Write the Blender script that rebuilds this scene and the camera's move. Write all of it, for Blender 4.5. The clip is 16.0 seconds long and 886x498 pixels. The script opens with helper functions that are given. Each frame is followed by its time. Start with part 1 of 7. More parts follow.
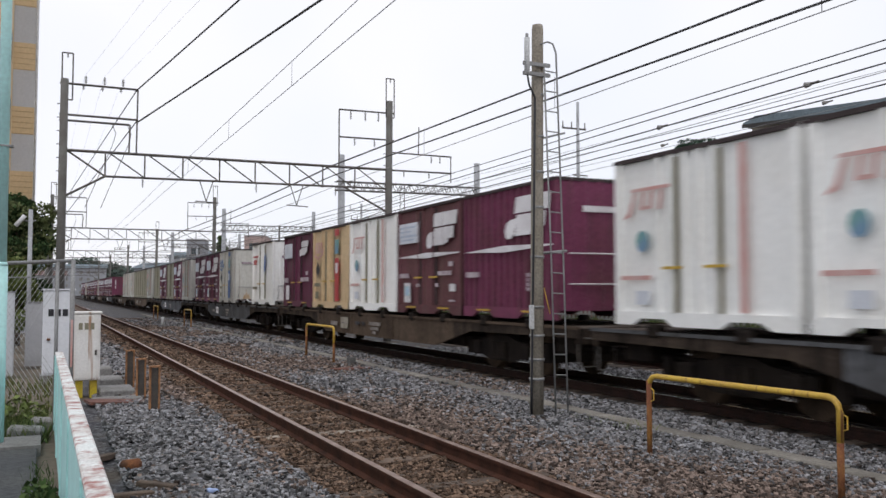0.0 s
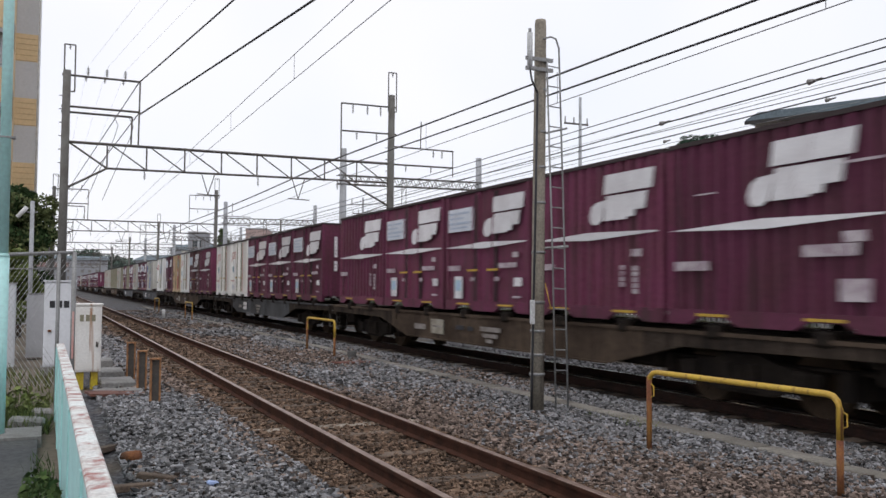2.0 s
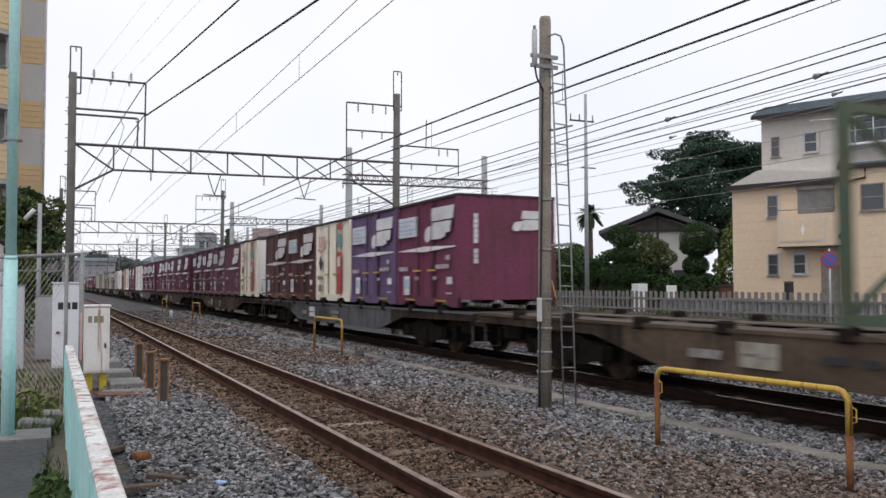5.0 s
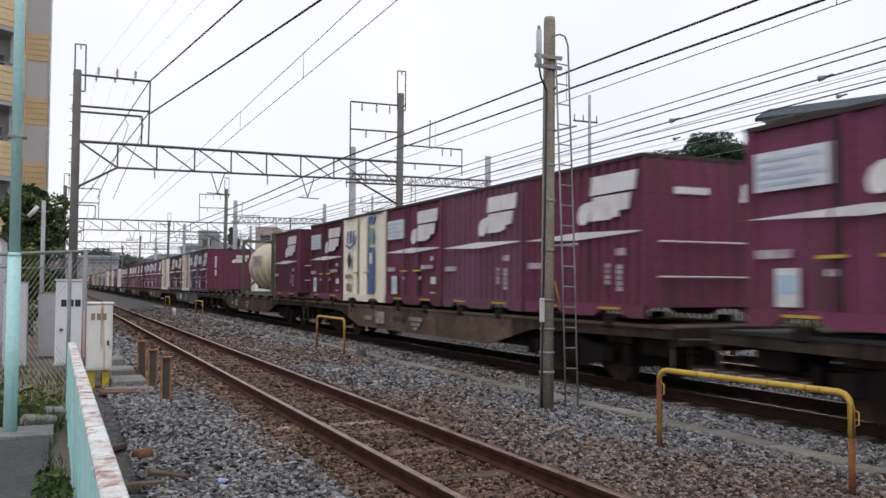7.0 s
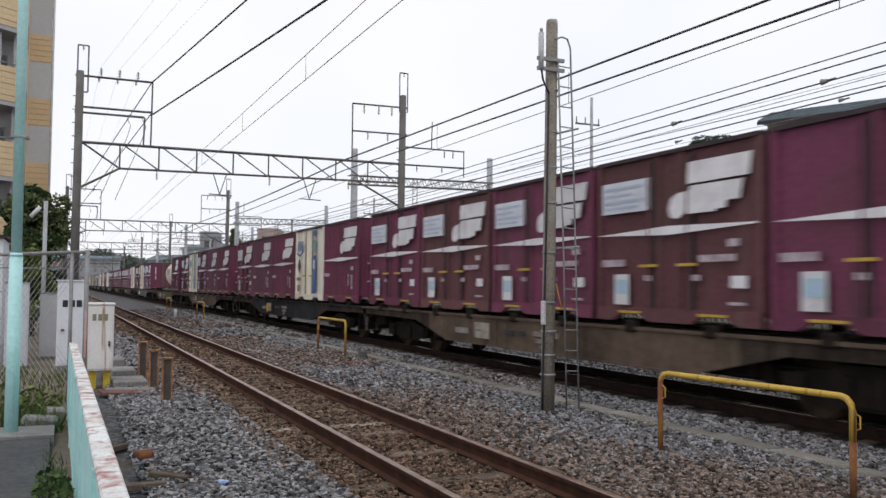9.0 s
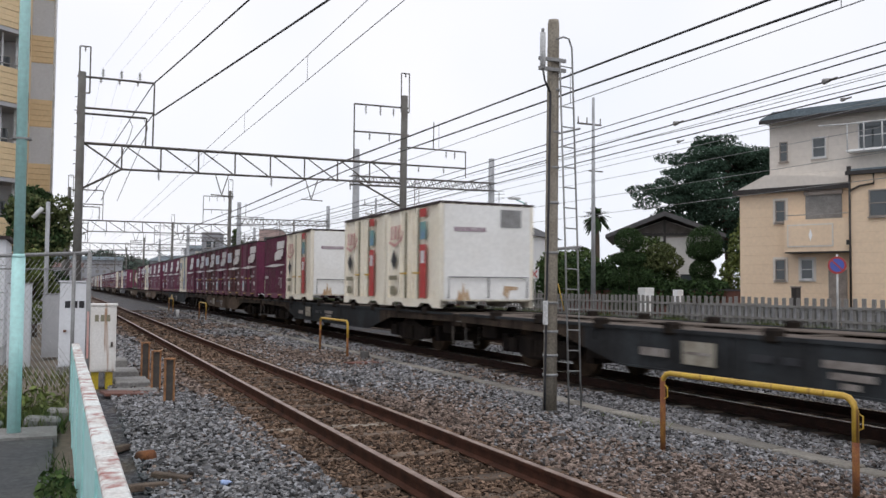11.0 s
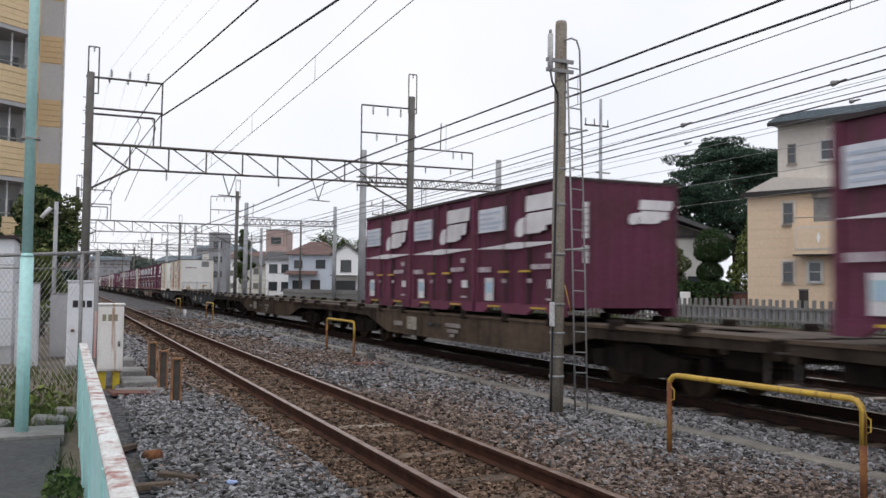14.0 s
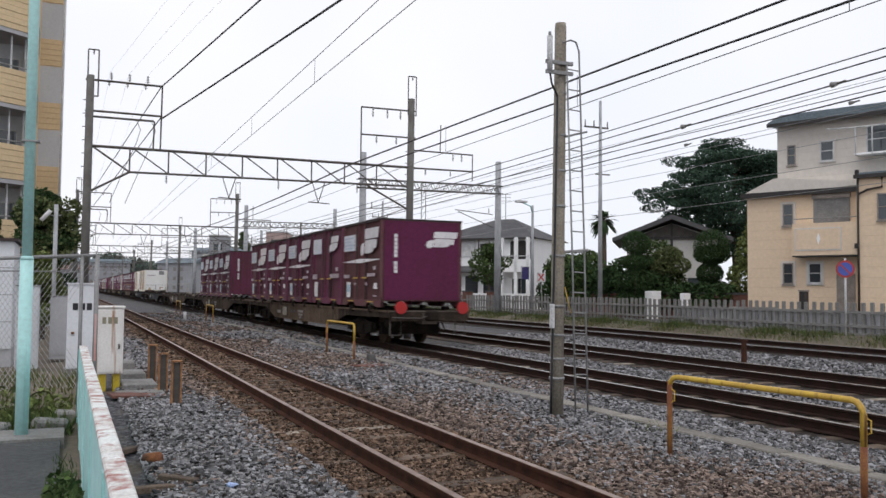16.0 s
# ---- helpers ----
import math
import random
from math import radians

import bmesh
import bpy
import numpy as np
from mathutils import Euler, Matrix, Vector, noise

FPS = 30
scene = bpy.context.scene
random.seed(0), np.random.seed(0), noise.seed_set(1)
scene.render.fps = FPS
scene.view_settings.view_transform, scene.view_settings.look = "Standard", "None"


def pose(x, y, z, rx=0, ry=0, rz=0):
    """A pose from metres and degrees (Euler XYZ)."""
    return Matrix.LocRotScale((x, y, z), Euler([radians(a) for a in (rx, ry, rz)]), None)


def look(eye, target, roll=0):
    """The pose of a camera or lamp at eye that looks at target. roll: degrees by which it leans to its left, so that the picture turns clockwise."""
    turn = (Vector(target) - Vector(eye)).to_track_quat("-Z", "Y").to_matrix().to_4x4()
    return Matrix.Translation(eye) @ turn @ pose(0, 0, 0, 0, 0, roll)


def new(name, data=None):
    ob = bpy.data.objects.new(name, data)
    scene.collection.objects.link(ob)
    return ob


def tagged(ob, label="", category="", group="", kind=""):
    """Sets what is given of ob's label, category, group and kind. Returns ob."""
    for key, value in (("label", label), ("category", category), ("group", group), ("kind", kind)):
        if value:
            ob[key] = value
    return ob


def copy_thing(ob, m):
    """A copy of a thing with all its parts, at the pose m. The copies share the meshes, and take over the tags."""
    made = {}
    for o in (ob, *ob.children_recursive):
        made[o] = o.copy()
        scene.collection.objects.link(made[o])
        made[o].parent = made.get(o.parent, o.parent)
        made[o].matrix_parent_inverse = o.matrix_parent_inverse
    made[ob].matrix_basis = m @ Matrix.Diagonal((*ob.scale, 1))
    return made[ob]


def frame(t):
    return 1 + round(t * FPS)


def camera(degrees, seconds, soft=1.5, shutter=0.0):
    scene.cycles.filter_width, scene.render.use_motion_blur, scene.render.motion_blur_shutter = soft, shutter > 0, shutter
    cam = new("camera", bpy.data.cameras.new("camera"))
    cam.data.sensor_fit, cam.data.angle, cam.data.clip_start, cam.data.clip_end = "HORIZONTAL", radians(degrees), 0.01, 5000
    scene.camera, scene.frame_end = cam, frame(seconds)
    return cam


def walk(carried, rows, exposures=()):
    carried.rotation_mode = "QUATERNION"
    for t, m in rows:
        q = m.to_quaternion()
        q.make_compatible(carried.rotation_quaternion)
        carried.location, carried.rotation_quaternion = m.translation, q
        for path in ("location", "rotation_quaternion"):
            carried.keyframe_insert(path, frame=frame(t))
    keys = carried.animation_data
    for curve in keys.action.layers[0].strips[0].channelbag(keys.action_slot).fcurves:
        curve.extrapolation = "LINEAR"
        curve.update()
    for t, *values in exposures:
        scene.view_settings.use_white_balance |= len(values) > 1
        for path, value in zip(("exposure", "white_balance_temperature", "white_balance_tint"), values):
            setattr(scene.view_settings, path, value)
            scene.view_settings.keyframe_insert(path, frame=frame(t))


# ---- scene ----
import itertools

# camera: held by hand beside the line, turning slowly; eye 1.56 m over the rails
EYE = Vector((0.0, 0.0, 1.557))
# seconds, turn to the right of the track, tilt up, lean
TURNS = [
    (0.0, 24.925, 2.870, -0.020),
    (0.5, 24.854, 2.633, -0.047),
    (1.0, 24.861, 2.465, -0.052),
    (1.5, 24.855, 2.477, 0.123),
    (2.0, 24.840, 2.507, 0.408),
    (2.5, 24.819, 2.499, 0.379),
    (3.0, 24.709, 2.485, 0.244),
    (3.5, 24.622, 2.403, 0.123),
    (4.0, 24.495, 2.423, -0.081),
    (6.5, 24.209, 2.360, 0.096),
    (7.0, 24.218, 2.382, 0.303),
    (7.5, 24.192, 2.396, 0.422),
    (8.0, 24.168, 2.457, 0.492),
    (8.5, 24.129, 2.548, 0.595),
    (9.0, 24.116, 2.521, 0.545),
    (11.5, 23.929, 2.537, 0.415),
    (12.0, 23.838, 2.524, 0.389),
    (12.5, 23.739, 2.527, 0.404),
    (13.0, 23.636, 2.487, 0.455),
    (13.5, 23.585, 2.526, 0.572),
    (14.0, 23.538, 2.601, 0.681),
    (14.5, 23.578, 2.656, 0.734),
    (15.0, 23.626, 2.688, 0.789),
    (15.5, 23.600, 2.703, 0.607),
    (16.0, 23.542, 2.733, 0.566),
]


def held(yaw, tilt, lean):
    a, b = radians(yaw), radians(tilt)
    way = Vector((math.sin(a) * math.cos(b), math.cos(a) * math.cos(b), math.sin(b)))
    return look(EYE, EYE + way, lean)


cam = camera(54.43, 16.0, soft=1.5, shutter=0.28)
walk(cam, [(t, held(a, b, c)) for t, a, b, c in TURNS])

# ---- light: bright overcast day ----
world = bpy.data.worlds.new("overcast_sky")
scene.world = world
world.use_nodes = True
wn, wl = world.node_tree.nodes, world.node_tree.links
wn.clear()
w_out, w_bg = wn.new("ShaderNodeOutputWorld"), wn.new("ShaderNodeBackground")
sky = wn.new("ShaderNodeTexSky")
sky.sky_type, sky.sun_disc = "NISHITA", False
sky.sun_elevation, sky.sun_rotation = radians(58), radians(215)
sky.dust_density, sky.air_density = 3.0, 1.0
scaled = wn.new("ShaderNodeMix")
scaled.data_type, scaled.blend_type = "RGBA", "MULTIPLY"
scaled.inputs[0].default_value = 1.0
scaled.inputs[7].default_value = (0.10, 0.10, 0.10, 1)
wl.new(sky.outputs[0], scaled.inputs[6])
cloud = wn.new("ShaderNodeTexNoise")
cloud.inputs["Scale"].default_value, cloud.inputs["Detail"].default_value = 1.6, 3.0
ramp = wn.new("ShaderNodeValToRGB")
ramp.color_ramp.elements[0].color = (0.845, 0.885, 0.975, 1)
ramp.color_ramp.elements[1].color = (0.985, 0.98, 1.03, 1)
ramp.color_ramp.elements[0].position, ramp.color_ramp.elements[1].position = 0.38, 0.62
wl.new(cloud.outputs[0], ramp.inputs[0])
veil = wn.new("ShaderNodeMix")
veil.data_type = "RGBA"
veil.inputs[0].default_value = 0.9
wl.new(scaled.outputs[2], veil.inputs[6])
wl.new(ramp.outputs[0], veil.inputs[7])
wl.new(veil.outputs[2], w_bg.inputs[0])
w_bg.inputs[1].default_value = 1.09
wl.new(w_bg.outputs[0], w_out.inputs[0])

sun_data = bpy.data.lights.new("sun", "SUN")
sun_data.energy, sun_data.angle, sun_data.color = 0.7, radians(25), (1.0, 0.97, 0.93)
sun = new("sun", sun_data)
sun.matrix_world = look((-20, -30, 60), (0, 0, 0))
scene.view_settings.exposure = 0.0

# ---- materials ----


def material(name, base, second=None, scale=3.0, rough=0.7, metal=0.0, bump=0.0, bump_scale=40.0, fine=0.25,
             streak=None, streak_scale=9.0, spread=0.0, island=False, spec=0.4):
    """Two-scale procedural surface: base and second colour in broad patches, fine grain, bump, optional vertical streaks."""
    m = bpy.data.materials.new(name)
    m.use_nodes = True
    n, l = m.node_tree.nodes, m.node_tree.links
    bsdf = n["Principled BSDF"]
    bsdf.inputs["Roughness"].default_value, bsdf.inputs["Metallic"].default_value = rough, metal
    bsdf.inputs["Specular IOR Level"].default_value = spec
    second = second or tuple(c * 0.72 for c in base)
    co = n.new("ShaderNodeTexCoord")
    src = co.outputs["Object"]
    if spread or island:
        info = n.new("ShaderNodeNewGeometry") if island else n.new("ShaderNodeObjectInfo")
        rnd = info.outputs["Random Per Island"] if island else info.outputs["Random"]
        shift = n.new("ShaderNodeVectorMath")
        shift.operation = "MULTIPLY_ADD"
        shift.inputs[1].default_value, shift.inputs[2].default_value = (37, 53, 71), (0, 0, 0)
        comb = n.new("ShaderNodeCombineXYZ")
        for i in range(3):
            l.new(rnd, comb.inputs[i])
        l.new(comb.outputs[0], shift.inputs[0])
        add = n.new("ShaderNodeVectorMath")
        l.new(src, add.inputs[0])
        l.new(shift.outputs[0], add.inputs[1])
        src = add.outputs[0]

    def noise_node(s, detail, vec):
        t = n.new("ShaderNodeTexNoise")
        t.inputs["Scale"].default_value, t.inputs["Detail"].default_value = s, detail
        l.new(vec, t.inputs["Vector"])
        return t.outputs[0]

    def mixed(a, b, fac, blend="MIX"):
        x = n.new("ShaderNodeMix")
        x.data_type, x.blend_type = "RGBA", blend
        for sock, v in ((x.inputs[0], fac), (x.inputs[6], a), (x.inputs[7], b)):
            if isinstance(v, tuple):
                sock.default_value = (*v, 1)
            elif isinstance(v, (int, float)):
                sock.default_value = v
            else:
                l.new(v, sock)
        return x.outputs[2]

    def sharpen(v, lo, hi):
        r = n.new("ShaderNodeMapRange")
        r.inputs[1].default_value, r.inputs[2].default_value = lo, hi
        l.new(v, r.inputs[0])
        return r.outputs[0]

    col = mixed(base, second, sharpen(noise_node(scale, 4, src), 0.38, 0.68))
    grain = noise_node(scale * 14, 3, src)
    col = mixed(col, mixed((1 - fine,) * 3, (1 + fine,) * 3, sharpen(grain, 0.3, 0.7)), 1.0, "MULTIPLY")
    if streak:
        mp = n.new("ShaderNodeMapping")
        mp.inputs["Scale"].default_value = (streak_scale, streak_scale, 0.06 * streak_scale)
        l.new(src, mp.inputs[0])
        s = sharpen(noise_node(1.0, 5, mp.outputs[0]), streak[1], streak[1] + 0.16)
        col = mixed(col, streak[0], s)
    if spread:
        v = sharpen(rnd, 0.0, 1.0)
        col = mixed(col, mixed((1 - spread,) * 3, (1 + spread,) * 3, v), 1.0, "MULTIPLY")
    l.new(col, bsdf.inputs["Base Color"])
    rv = n.new("ShaderNodeMapRange")
    rv.inputs[3].default_value, rv.inputs[4].default_value = max(0.02, rough - 0.12), min(1, rough + 0.12)
    l.new(grain, rv.inputs[0])
    l.new(rv.outputs[0], bsdf.inputs["Roughness"])
    if bump:
        b = n.new("ShaderNodeBump")
        b.inputs["Strength"].default_value, b.inputs["Distance"].default_value = bump, 0.02
        l.new(noise_node(bump_scale, 4, src), b.inputs["Height"])
        l.new(b.outputs[0], bsdf.inputs["Normal"])
    return m


def gravel(name, tints, cell=18.0, bump=1.0, patch=None):
    """Loose stones far off: voronoi cells with their own tint."""
    m = bpy.data.materials.new(name)
    m.use_nodes = True
    n, l = m.node_tree.nodes, m.node_tree.links
    bsdf = n["Principled BSDF"]
    bsdf.inputs["Roughness"].default_value = 0.9
    bsdf.inputs["Specular IOR Level"].default_value = 0.2
    co = n.new("ShaderNodeTexCoord")
    v = n.new("ShaderNodeTexVoronoi")
    v.inputs["Scale"].default_value = cell
    l.new(co.outputs["Object"], v.inputs["Vector"])
    r = n.new("ShaderNodeValToRGB")
    r.color_ramp.elements[0].color, r.color_ramp.elements[1].color = (*tints[0], 1), (*tints[1], 1)
    e = r.color_ramp.elements.new(0.5)
    e.color = (*tints[2], 1)
    l.new(v.outputs["Color"], r.inputs[0])
    out = r.outputs[0]
    if patch:
        t = n.new("ShaderNodeTexNoise")
        t.inputs["Scale"].default_value, t.inputs["Detail"].default_value = 0.9, 4
        l.new(co.outputs["Object"], t.inputs["Vector"])
        mr = n.new("ShaderNodeMapRange")
        mr.inputs[1].default_value, mr.inputs[2].default_value = 0.5, 0.68
        l.new(t.outputs[0], mr.inputs[0])
        x = n.new("ShaderNodeMix")
        x.data_type = "RGBA"
        l.new(mr.outputs[0], x.inputs[0])
        l.new(out, x.inputs[6])
        x.inputs[7].default_value = (*patch, 1)
        out = x.outputs[2]
    l.new(out, bsdf.inputs["Base Color"])
    b = n.new("ShaderNodeBump")
    b.inputs["Strength"].default_value, b.inputs["Distance"].default_value = bump, 0.04
    b.invert = True
    l.new(v.outputs["Distance"], b.inputs["Height"])
    l.new(b.outputs[0], bsdf.inputs["Normal"])
    return m


def glass(name, tint):
    m = bpy.data.materials.new(name)
    m.use_nodes = True
    bsdf = m.node_tree.nodes["Principled BSDF"]
    bsdf.inputs["Base Color"].default_value = (*tint, 1)
    bsdf.inputs["Roughness"].default_value = 0.08
    bsdf.inputs["Specular IOR Level"].default_value = 0.8
    return m


M = dict(
    ballast=gravel("ballast", ((0.022, 0.022, 0.025), (0.21, 0.21, 0.22), (0.088, 0.086, 0.092)), 19, 1.0, (0.115, 0.092, 0.070)),
    track_bed=gravel("rusty_ballast", ((0.05, 0.033, 0.024), (0.17, 0.125, 0.09), (0.095, 0.064, 0.045)), 17, 1.0),
    # grimy stone; shade beneath the train is put into its colour too
    dark_bed=gravel("grimy_shaded_ballast", ((0.022, 0.018, 0.016), (0.085, 0.07, 0.058), (0.045, 0.036, 0.03)), 17, 1.0),
    brown_stone=material("brown_stone_chips", (0.195, 0.150, 0.126), (0.122, 0.088, 0.072), 9, 0.9, island=True, spread=0.84, fine=0.3, spec=0.15),
    stone=material("stone_chips", (0.215, 0.215, 0.226), (0.135, 0.124, 0.117), 9, 0.9, island=True, spread=0.86, fine=0.3, spec=0.15),
    rusty_stone=material("rusty_stone_chips", (0.158, 0.106, 0.074), (0.080, 0.050, 0.035), 9, 0.9, island=True, spread=0.86, fine=0.3, spec=0.2),
    earth=material("dry_earth", (0.16, 0.13, 0.10), (0.10, 0.085, 0.06), 0.6, 0.95, bump=0.6, bump_scale=6),
    asphalt=material("asphalt", (0.065, 0.065, 0.068), (0.09, 0.088, 0.085), 1.2, 0.9, bump=0.5, bump_scale=120, fine=0.35),
    concrete=material("concrete", (0.25, 0.245, 0.235), (0.18, 0.17, 0.16), 2.0, 0.9, bump=0.3, bump_scale=60),
    pole_concrete=material("pole_concrete", (0.315, 0.282, 0.235), (0.235, 0.204, 0.163), 2.5, 0.9, bump=0.25, bump_scale=70, streak=((0.14, 0.118, 0.096), 0.55), spec=0.15),
    rail_side=material("rusty_rail", (0.074, 0.032, 0.021), (0.042, 0.021, 0.015), 5, 0.9, bump=0.3, bump_scale=90, spec=0.12),
    main_rail_side=material("grimy_rail", (0.034, 0.018, 0.014), (0.022, 0.014, 0.012), 5, 0.9, bump=0.3, bump_scale=90, spec=0.12),
    rail_head=material("worn_rail_head", (0.34, 0.25, 0.20), (0.15, 0.085, 0.06), 4, 0.40, metal=0.7),
    bright_head=material("polished_rail_head", (0.5, 0.48, 0.46), (0.4, 0.36, 0.33), 4, 0.25, metal=0.9),
    sleeper=material("weathered_sleeper", (0.140, 0.102, 0.076), (0.076, 0.054, 0.041), 4, 0.95, bump=0.5, bump_scale=50, spread=0.35),
    pale_sleeper=material("pale_sleeper", (0.40, 0.35, 0.29), (0.13, 0.10, 0.075), 4, 0.95, bump=0.4, bump_scale=50),
    purple=material("wine_purple_paint", (0.155, 0.039, 0.080), (0.120, 0.040, 0.058), 1.1, 0.6, bump=0.06, bump_scale=5, fine=0.16, spread=0.26, streak=((0.078, 0.040, 0.044), 0.54), streak_scale=7, spec=0.2),
    clean_purple=material("end_purple_paint", (0.118, 0.024, 0.066), (0.098, 0.024, 0.050), 0.8, 0.6, fine=0.1, spread=0.1, spec=0.1),
    faded=material("sun_faded_purple_paint", (0.175, 0.074, 0.118), (0.145, 0.066, 0.09), 1.1, 0.65, bump=0.06, bump_scale=5, fine=0.18, spread=0.15, streak=((0.11, 0.058, 0.068), 0.57), streak_scale=7, spec=0.18),
    brown=material("faded_brown_purple_paint", (0.138, 0.056, 0.066), (0.118, 0.058, 0.056), 1.1, 0.65, bump=0.06, bump_scale=5, fine=0.18, spread=0.2, streak=((0.15, 0.085, 0.08), 0.56), streak_scale=7, spec=0.15),
    violet=material("faded_violet_paint", (0.155, 0.112, 0.205), (0.135, 0.088, 0.160), 0.9, 0.65, bump=0.05, bump_scale=5, fine=0.1, spread=0.08, streak=((0.09, 0.05, 0.08), 0.6), spec=0.10),
    tank=material("beige_tank_paint", (0.66, 0.58, 0.43), (0.58, 0.49, 0.35), 0.9, 0.45, fine=0.06, streak=((0.36, 0.27, 0.17), 0.62)),
    ivory=material("ivory_paint", (0.82, 0.77, 0.66), (0.76, 0.69, 0.56), 0.8, 0.5, fine=0.06, spread=0.06, streak=((0.50, 0.38, 0.24), 0.64)),
    white=material("dull_white_paint", (0.88, 0.875, 0.855), (0.82, 0.805, 0.77), 0.8, 0.5, fine=0.05, spread=0.05, streak=((0.54, 0.48, 0.40), 0.68), spec=0.25),
    cream=material("cream_paint", (0.86, 0.81, 0.70), (0.80, 0.73, 0.60), 0.8, 0.5, fine=0.06, spread=0.06, streak=((0.48, 0.36, 0.22), 0.64), spec=0.25),
    tan=material("olive_tan_paint", (0.26, 0.24, 0.17), (0.2, 0.18, 0.12), 0.8, 0.6, fine=0.1),
    mark=material("white_marking", (0.74, 0.72, 0.73), (0.62, 0.59, 0.60), 2.5, 0.6, fine=0.1, streak=((0.38, 0.31, 0.33), 0.64), spread=0.1, spec=0.1),
    faded_mark=material("faded_marking", (0.50, 0.44, 0.46), (0.30, 0.21, 0.25), 7, 0.6, fine=0.2),
    sign=material("pale_blue_sign", (0.66, 0.68, 0.73), (0.56, 0.58, 0.63), 3, 0.5, fine=0.08, streak=((0.40, 0.38, 0.40), 0.66), spec=0.1),
    red=material("red_marking", (0.45, 0.05, 0.05), (0.38, 0.07, 0.06), 2, 0.5, fine=0.08),
    pink=material("faded_red_marking", (0.58, 0.30, 0.27), (0.60, 0.40, 0.37), 3, 0.5, fine=0.1),
    blue=material("blue_marking", (0.05, 0.12, 0.34), (0.06, 0.14, 0.30), 2, 0.5, fine=0.08),
    green=material("green_marking", (0.16, 0.34, 0.30), (0.16, 0.27, 0.40), 3, 0.5, fine=0.08),
    label_print=material("pale_blue_green_print", (0.34, 0.56, 0.54), (0.40, 0.50, 0.66), 5, 0.5, fine=0.1),
    pink_wall=material("dusty_pink_wall", (0.46, 0.34, 0.31), (0.40, 0.30, 0.28), 0.5, 0.85, fine=0.06),
    pale_rail=material("pale_worn_rail_paint", (0.40, 0.385, 0.30), (0.26, 0.245, 0.20), 5, 0.7, fine=0.12),
    black=material("black_marking", (0.03, 0.03, 0.035), None, 2, 0.6),
    yellow=material("yellow_paint", (0.58, 0.38, 0.05), (0.47, 0.29, 0.05), 5, 0.5, bump=0.15, bump_scale=40, fine=0.15, streak=((0.14, 0.06, 0.03), 0.58), streak_scale=22),
    rust=material("rust", (0.25, 0.10, 0.042), (0.11, 0.047, 0.028), 7, 0.9, bump=0.4, bump_scale=60),
    orange_rust=material("orange_rust", (0.40, 0.20, 0.09), (0.18, 0.085, 0.045), 9, 0.9, bump=0.4, bump_scale=60),
    rust_stain=material("thin_rust_stain", (0.44, 0.29, 0.17), (0.62, 0.52, 0.40), 9, 0.8, fine=0.3),
    dark=material("grimy_underframe", (0.014, 0.011, 0.010), (0.026, 0.020, 0.016), 2, 0.9, bump=0.2, bump_scale=30, fine=0.2, spec=0.08),
    wheel=material("rust_brown_wheel", (0.075, 0.050, 0.034), (0.040, 0.028, 0.020), 3, 0.85, bump=0.15, bump_scale=30, fine=0.2, spec=0.1),
    umber=material("sun_bleached_umber_paint", (0.165, 0.086, 0.092), (0.135, 0.080, 0.078), 1.1, 0.7, bump=0.06, bump_scale=5, fine=0.18, spread=0.1, streak=((0.10, 0.058, 0.056), 0.56), streak_scale=7, spec=0.12),
    dingy=material("dingy_grey_white_paint", (0.52, 0.51, 0.475), (0.44, 0.42, 0.38), 0.8, 0.65, fine=0.08, spread=0.15, streak=((0.30, 0.26, 0.21), 0.60), spec=0.12),
    ochre=material("rust_tinged_cream_paint", (0.66, 0.50, 0.31), (0.58, 0.42, 0.25), 0.8, 0.6, fine=0.08, streak=((0.42, 0.27, 0.14), 0.58), spec=0.12),
    sill_brown=material("dusty_brown_sill", (0.125, 0.090, 0.066), (0.060, 0.042, 0.031), 0.7, 0.85, fine=0.22, bump=0.1, streak=((0.028, 0.021, 0.017), 0.57), spread=0.25, spec=0.08),
    sill_grey=material("dusty_grey_sill", (0.120, 0.122, 0.130), (0.080, 0.078, 0.078), 0.9, 0.8, fine=0.18, bump=0.1, streak=((0.040, 0.035, 0.032), 0.58), spread=0.15, spec=0.08),
    sill_dark=material("grimy_dark_grey_sill", (0.044, 0.048, 0.052), (0.026, 0.026, 0.027), 0.9, 0.8, fine=0.18, bump=0.1, streak=((0.020, 0.018, 0.017), 0.57), spread=0.2, spec=0.08),
    sill_end=material("grease_blackened_sill", (0.034, 0.026, 0.021), (0.070, 0.052, 0.040), 1.6, 0.85, fine=0.3, bump=0.1, streak=((0.014, 0.011, 0.010), 0.52), spec=0.08),
    deck=material("rusty_deck", (0.10, 0.082, 0.070), (0.14, 0.112, 0.094), 1.5, 0.9, bump=0.2, fine=0.25, spec=0.08),
    seal=material("roof_edge", (0.05, 0.035, 0.035), None, 3, 0.8),
    red_disc=material("red_tail_board", (0.42, 0.02, 0.02), (0.36, 0.02, 0.02), 3, 0.45, fine=0.05),
    steel=material("galvanised_steel", (0.30, 0.30, 0.30), (0.22, 0.215, 0.21), 4, 0.6, metal=0.3, bump=0.1),
    dark_steel=material("dark_painted_steel", (0.085, 0.08, 0.075), (0.12, 0.10, 0.085), 4, 0.75, bump=0.15),
    wire=material("overhead_wire", (0.055, 0.055, 0.055), None, 4, 0.6),
    pale_wire=material("bright_wire", (0.30, 0.30, 0.30), None, 4, 0.5, metal=0.3),
    insulator=material("porcelain", (0.20, 0.19, 0.18), (0.30, 0.29, 0.28), 8, 0.35),
